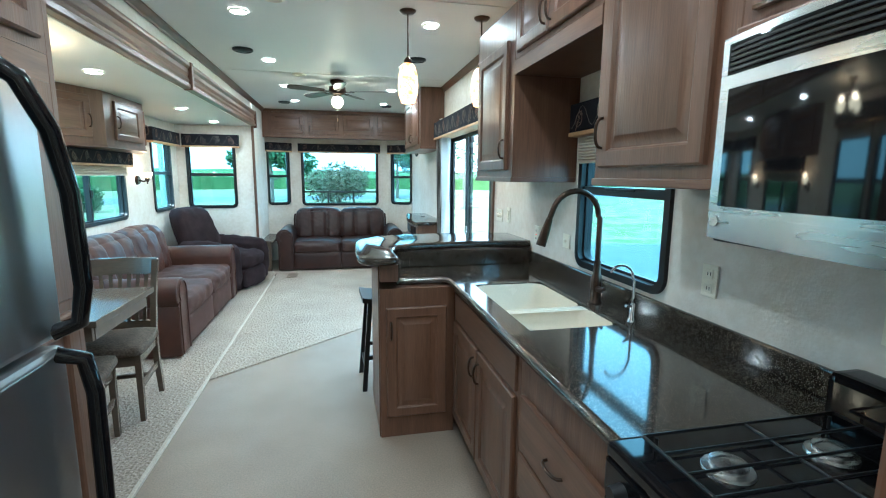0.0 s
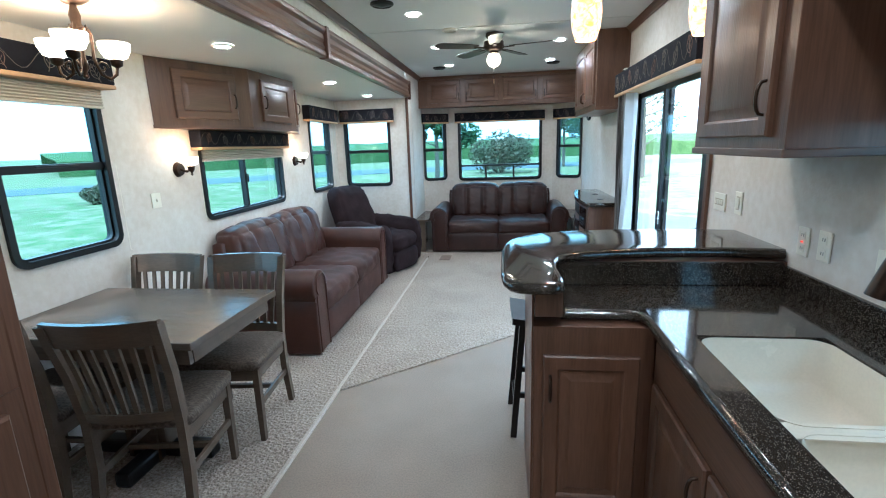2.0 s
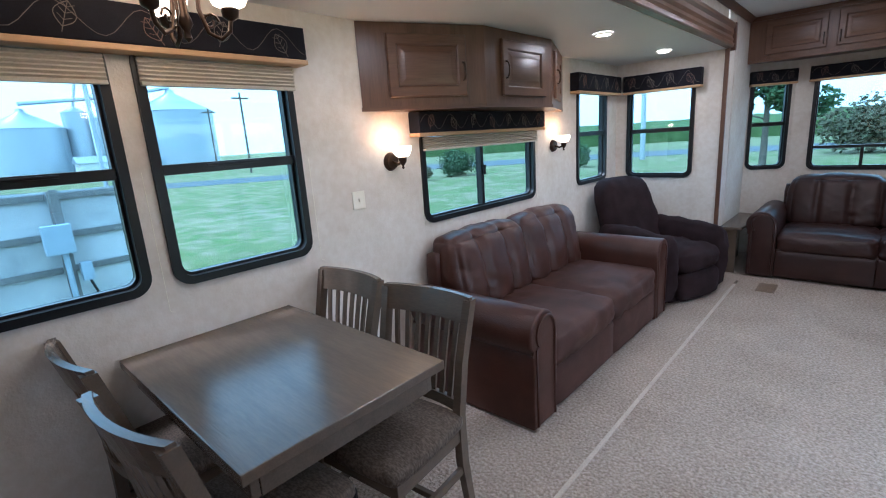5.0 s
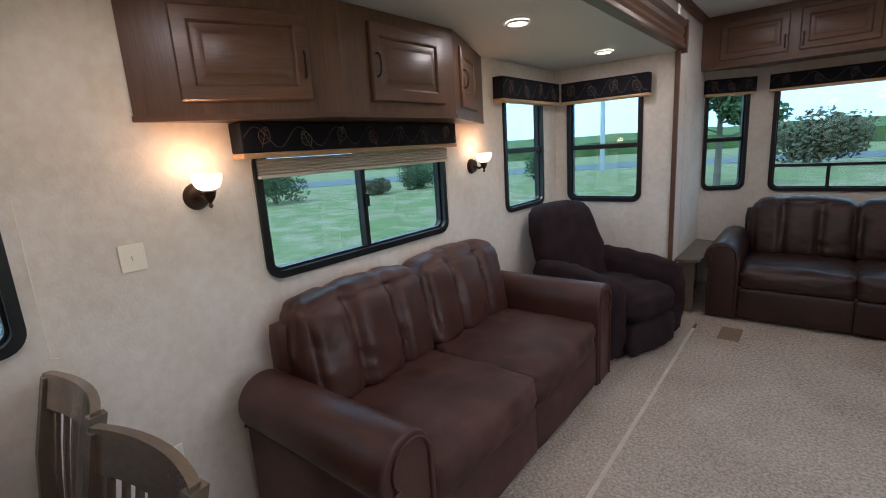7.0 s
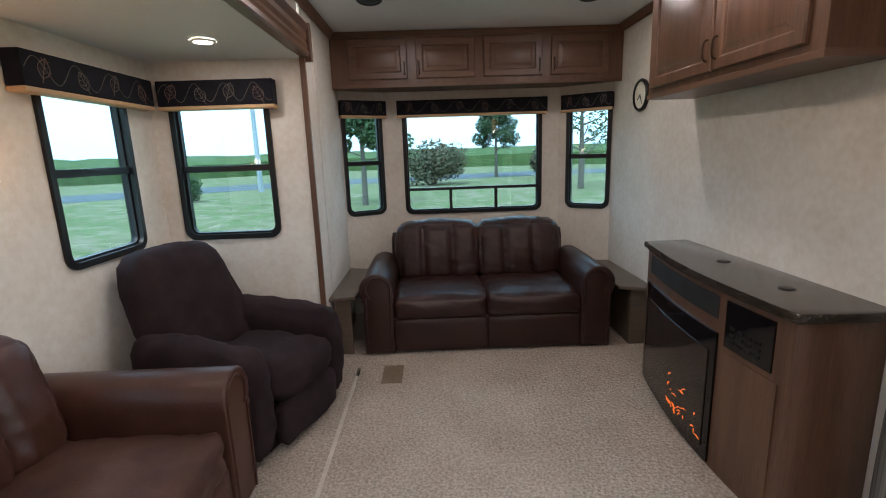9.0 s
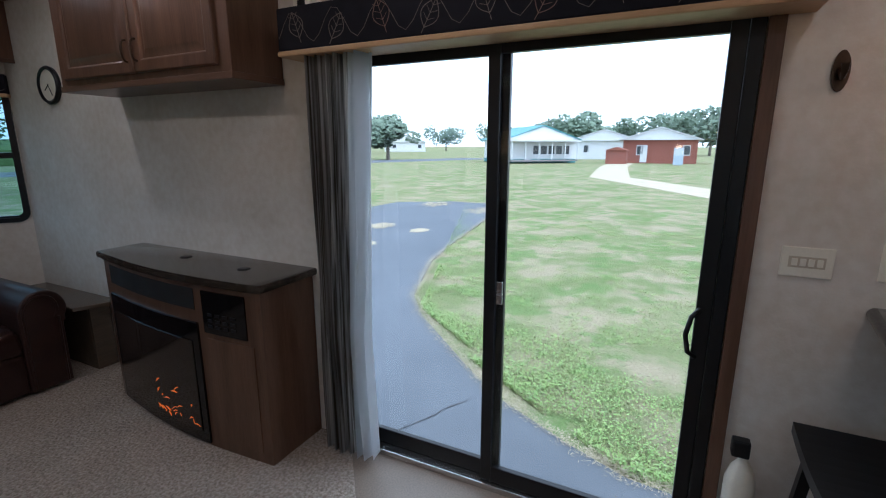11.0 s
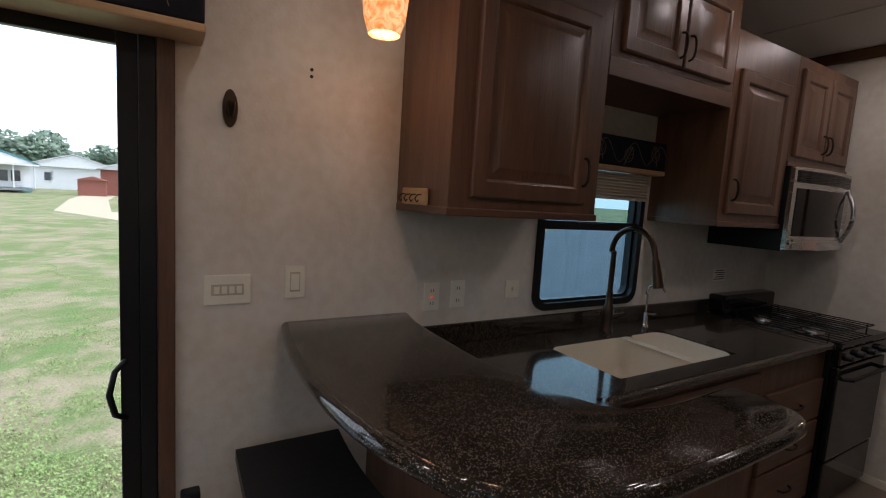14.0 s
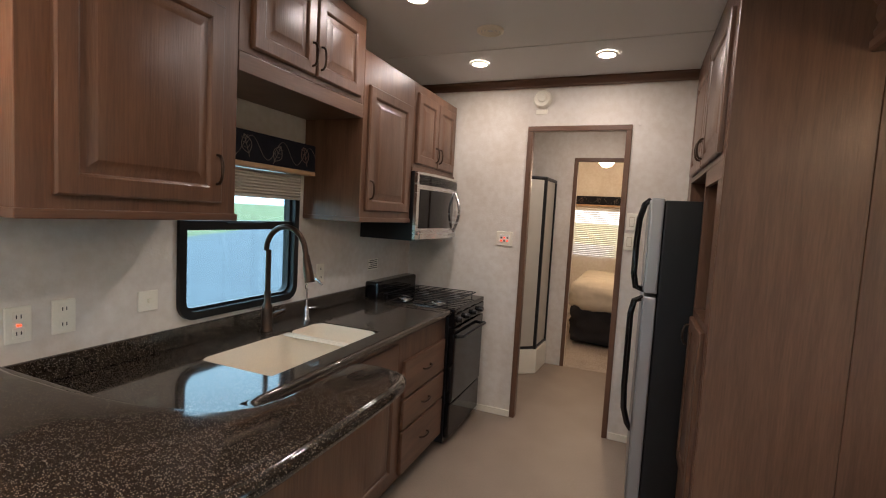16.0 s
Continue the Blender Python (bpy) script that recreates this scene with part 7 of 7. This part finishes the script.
part("rim", lathe(bmesh.new(), (0, 0, 0), [(0.12, 0.0), (0.125, 0.02), (0.115, 0.032), (0.10, 0.026)], 32), BLACK, t, w=False, smooth=50).matrix_basis = Euler((0, radians(-90), 0)).to_matrix().to_4x4()
part("face", lathe(bmesh.new(), (0, 0, 0.02), [(0.101, 0.0), (0.0005, 0.0005)], 32), WHITEPL, t, w=False).matrix_basis = Euler((0, radians(-90), 0)).to_matrix().to_4x4()
for ang, ln in ((35, 0.055), (120, 0.08)):
    bm = B(-0.003, 0.003, -0.008, ln, 0.022, 0.024)
    part("clock_needle", bm, BLACK, t, w=False).matrix_basis = Euler((0, radians(-90), 0)).to_matrix().to_4x4() @ Euler((0, 0, radians(ang))).to_matrix().to_4x4()
t = thing("floor_register", (-0.79, 7.355, 0.012), "brown metal floor heating register in the carpet", "vent")
REGM = mat("brown_register_paint", (0.20, 0.145, 0.10), 0.5, var=0.3, scale=20)
part("frame", B(-0.86, -0.715, 7.225, 7.49, 0.010, 0.018, 0.002), REGM, t)
for i in range(7):
    part("louvre", B(-0.85 + i * 0.018, -0.843 + i * 0.018, 7.24, 7.475, 0.0181, 0.022), REGM, t)
t = thing("spray_bottle", (1.15, 3.90, 0.0), "white spray bottle with black trigger on the floor by the door", "bottle")
part("bottle", lathe(bmesh.new(), (1.15, 3.90, 0.0), [(0.0005, 0.001), (0.045, 0.001), (0.048, 0.03), (0.048, 0.42), (0.035, 0.47), (0.016, 0.50), (0.016, 0.52)], 20), WHITEPL, t, smooth=50)
part("trigger_head", B(1.125, 1.17, 3.885, 3.94, 0.52, 0.58, 0.008), BLACK, t)
# pull cords at the windows
for y, z0 in ((2.90, 0.93), (3.64, 0.98), (4.42, 1.02), (5.81, 1.02)):
    solo("shade_cord", tube(bmesh.new(), [(XL + 0.012, y, 1.5), (XL + 0.012, y, z0), (XL + 0.012, y + 0.02, z0 - 0.01)], 0.0016, 5), WHITEPL, "thin pale shade cord with clip on the wall", "cord", "shade cords")

# ---- hall and bedroom beyond the galley door ----
def casing(nm, x0, x1, y, d0, d1, h, wd=0.04):
    for a, b in ((x0 - wd, x0), (x1, x1 + wd)):
        solo(nm, B(a, b, y + d0, y + d1, 0.0, h, 0.004), WOOD, "brown wood door casing", "trim", kind="structure")
    solo(nm, B(x0 - wd, x1 + wd, y + d0, y + d1, h + 0.0005, h + wd, 0.004), WOODH, "brown wood door casing", "trim", kind="structure")


casing("trim_hall_door", -0.411, 0.238, Y0, 0.001, 0.012, 2.20, 0.038)
for a, b in ((-0.421, -0.4105), (0.2375, 0.248)):
    solo("trim_hall_jamb", B(a, b, Y0 - 0.052, Y0 + 0.0005, 0.0, 2.199), WOOD, "brown wood door jamb", "trim", kind="structure")
casing("trim_bedroom_door", -0.36, 0.08, -1.17, 0.001, 0.014, 2.17)
sh = thing("shower_stall", (0.6, -0.75, 0), "black-framed corner shower with glass panels", "shower")
part("pan", prism(bmesh.new(), [(0.272, -1.16), (0.30, -0.755), (0.49, -0.605), (XR - 0.01, -0.605), (XR - 0.01, -1.16)], 0.0, 0.25, "z", 0.012), WHITEPL, sh, "white shower pan")
for x, y in ((0.325, -0.765), (0.50, -0.625), (0.297, -1.145)):
    part("post", B(x - 0.016, x + 0.016, y - 0.016, y + 0.016, 0.251, 1.94), BLACK, sh)
part("head_rail", tube(bmesh.new(), [(0.297, -1.145, 1.955), (0.325, -0.765, 1.955), (0.50, -0.625, 1.955), (XR - 0.02, -0.625, 1.955)], 0.018, 6), BLACK, sh)
part("sill_rail", tube(bmesh.new(), [(0.297, -1.145, 0.266), (0.325, -0.765, 0.266), (0.50, -0.625, 0.266), (XR - 0.02, -0.625, 0.266)], 0.016, 6), BLACK, sh)
OBSC = mat("obscured_glass", (0.50, 0.47, 0.40), 0.35, var=0.2, scale=8)
part("panel", prism(bmesh.new(), [(0.297, -1.13), (0.303, -1.13), (0.328, -0.78), (0.322, -0.78)], 0.27, 1.95), OBSC, sh)
part("panel", prism(bmesh.new(), [(0.337, -0.758), (0.490, -0.634), (0.486, -0.630), (0.333, -0.754)], 0.27, 1.95), OBSC, sh)
solo("hall_divider", B(0.49, XR - 0.004, -0.59, 0.312, 0.0, ZC - 0.004), WALL, "cream papered closet wall beside the hall", "wall", kind="structure")
solo("hall_divider_left", B(XM + 0.004, -0.52, -1.165, 0.312, 0.0, ZC - 0.004), WALL, "cream papered wall beside the hall", "wall", kind="structure")
bd = thing("bed", (-0.4, -2.8, 0.004), "bed with cream cover and black ruffled skirt beyond the hall", "bed")
part("skirt", soft(bmesh.new(), -1.15, 0.15, -3.75, -2.12, 0.03, 0.52, 0.09, 16, 0.03, 0.05), mat("black_bed_skirt", (0.012, 0.012, 0.015), 0.9, var=0.3), bd, smooth=70)
part("mattress", soft(bmesh.new(), -1.18, 0.19, -3.78, -2.08, 0.44, 0.80, 0.12, 16, 0.02, 0.03), mat("cream_coverlet", (0.62, 0.56, 0.46), 0.9, var=0.3, scale=12), bd, "cream coverlet", smooth=70)
BLIND = mat("white_blind", (0.75, 0.75, 0.72), 0.6)
bl = thing("window_blind", (0, -4.19, 1.0), "closed white slatted blind on the bedroom window", "blind")
for i in range(26):
    part("slat", B(-0.52, 0.68, -4.19, -4.165, 0.99 + i * 0.031, 1.016 + i * 0.031, 0.002, 1), BLIND, bl)
valance(on_y(-4.2, 1), -0.6, 0.75, 1.82, 1.98, 0.09, 5)
solo("bedroom_ceiling_light", lathe(bmesh.new(), (-0.10, -2.6, ZC - 0.30), [(0.0005, 0.0), (0.06, 0.015), (0.10, 0.06), (0.10, 0.09), (0.03, 0.12), (0.02, 0.299)], 24), FROST, "lit round frosted bedroom ceiling light", "ceiling light", smooth=60)
lamp_point(-0.10, -2.6, ZC - 0.36, 9, 0.06)
# Fill lamp added over the hall; it has no fixture.
lamp_disk(-0.1, -0.3, ZC - 0.02, 2.0)

t = thing("wall_sensor", (1.15, 5.70, 2.13), "small white plastic sensor box on the door valance", "sensor")
part("case", B(1.11, 1.19, 5.66, 5.76, 2.131, 2.175, 0.006), WHITEPL, t)
part("lens", B(1.104, 1.1099, 5.69, 5.73, 2.14, 2.165, 0.002), GLOSSBLACK, t)
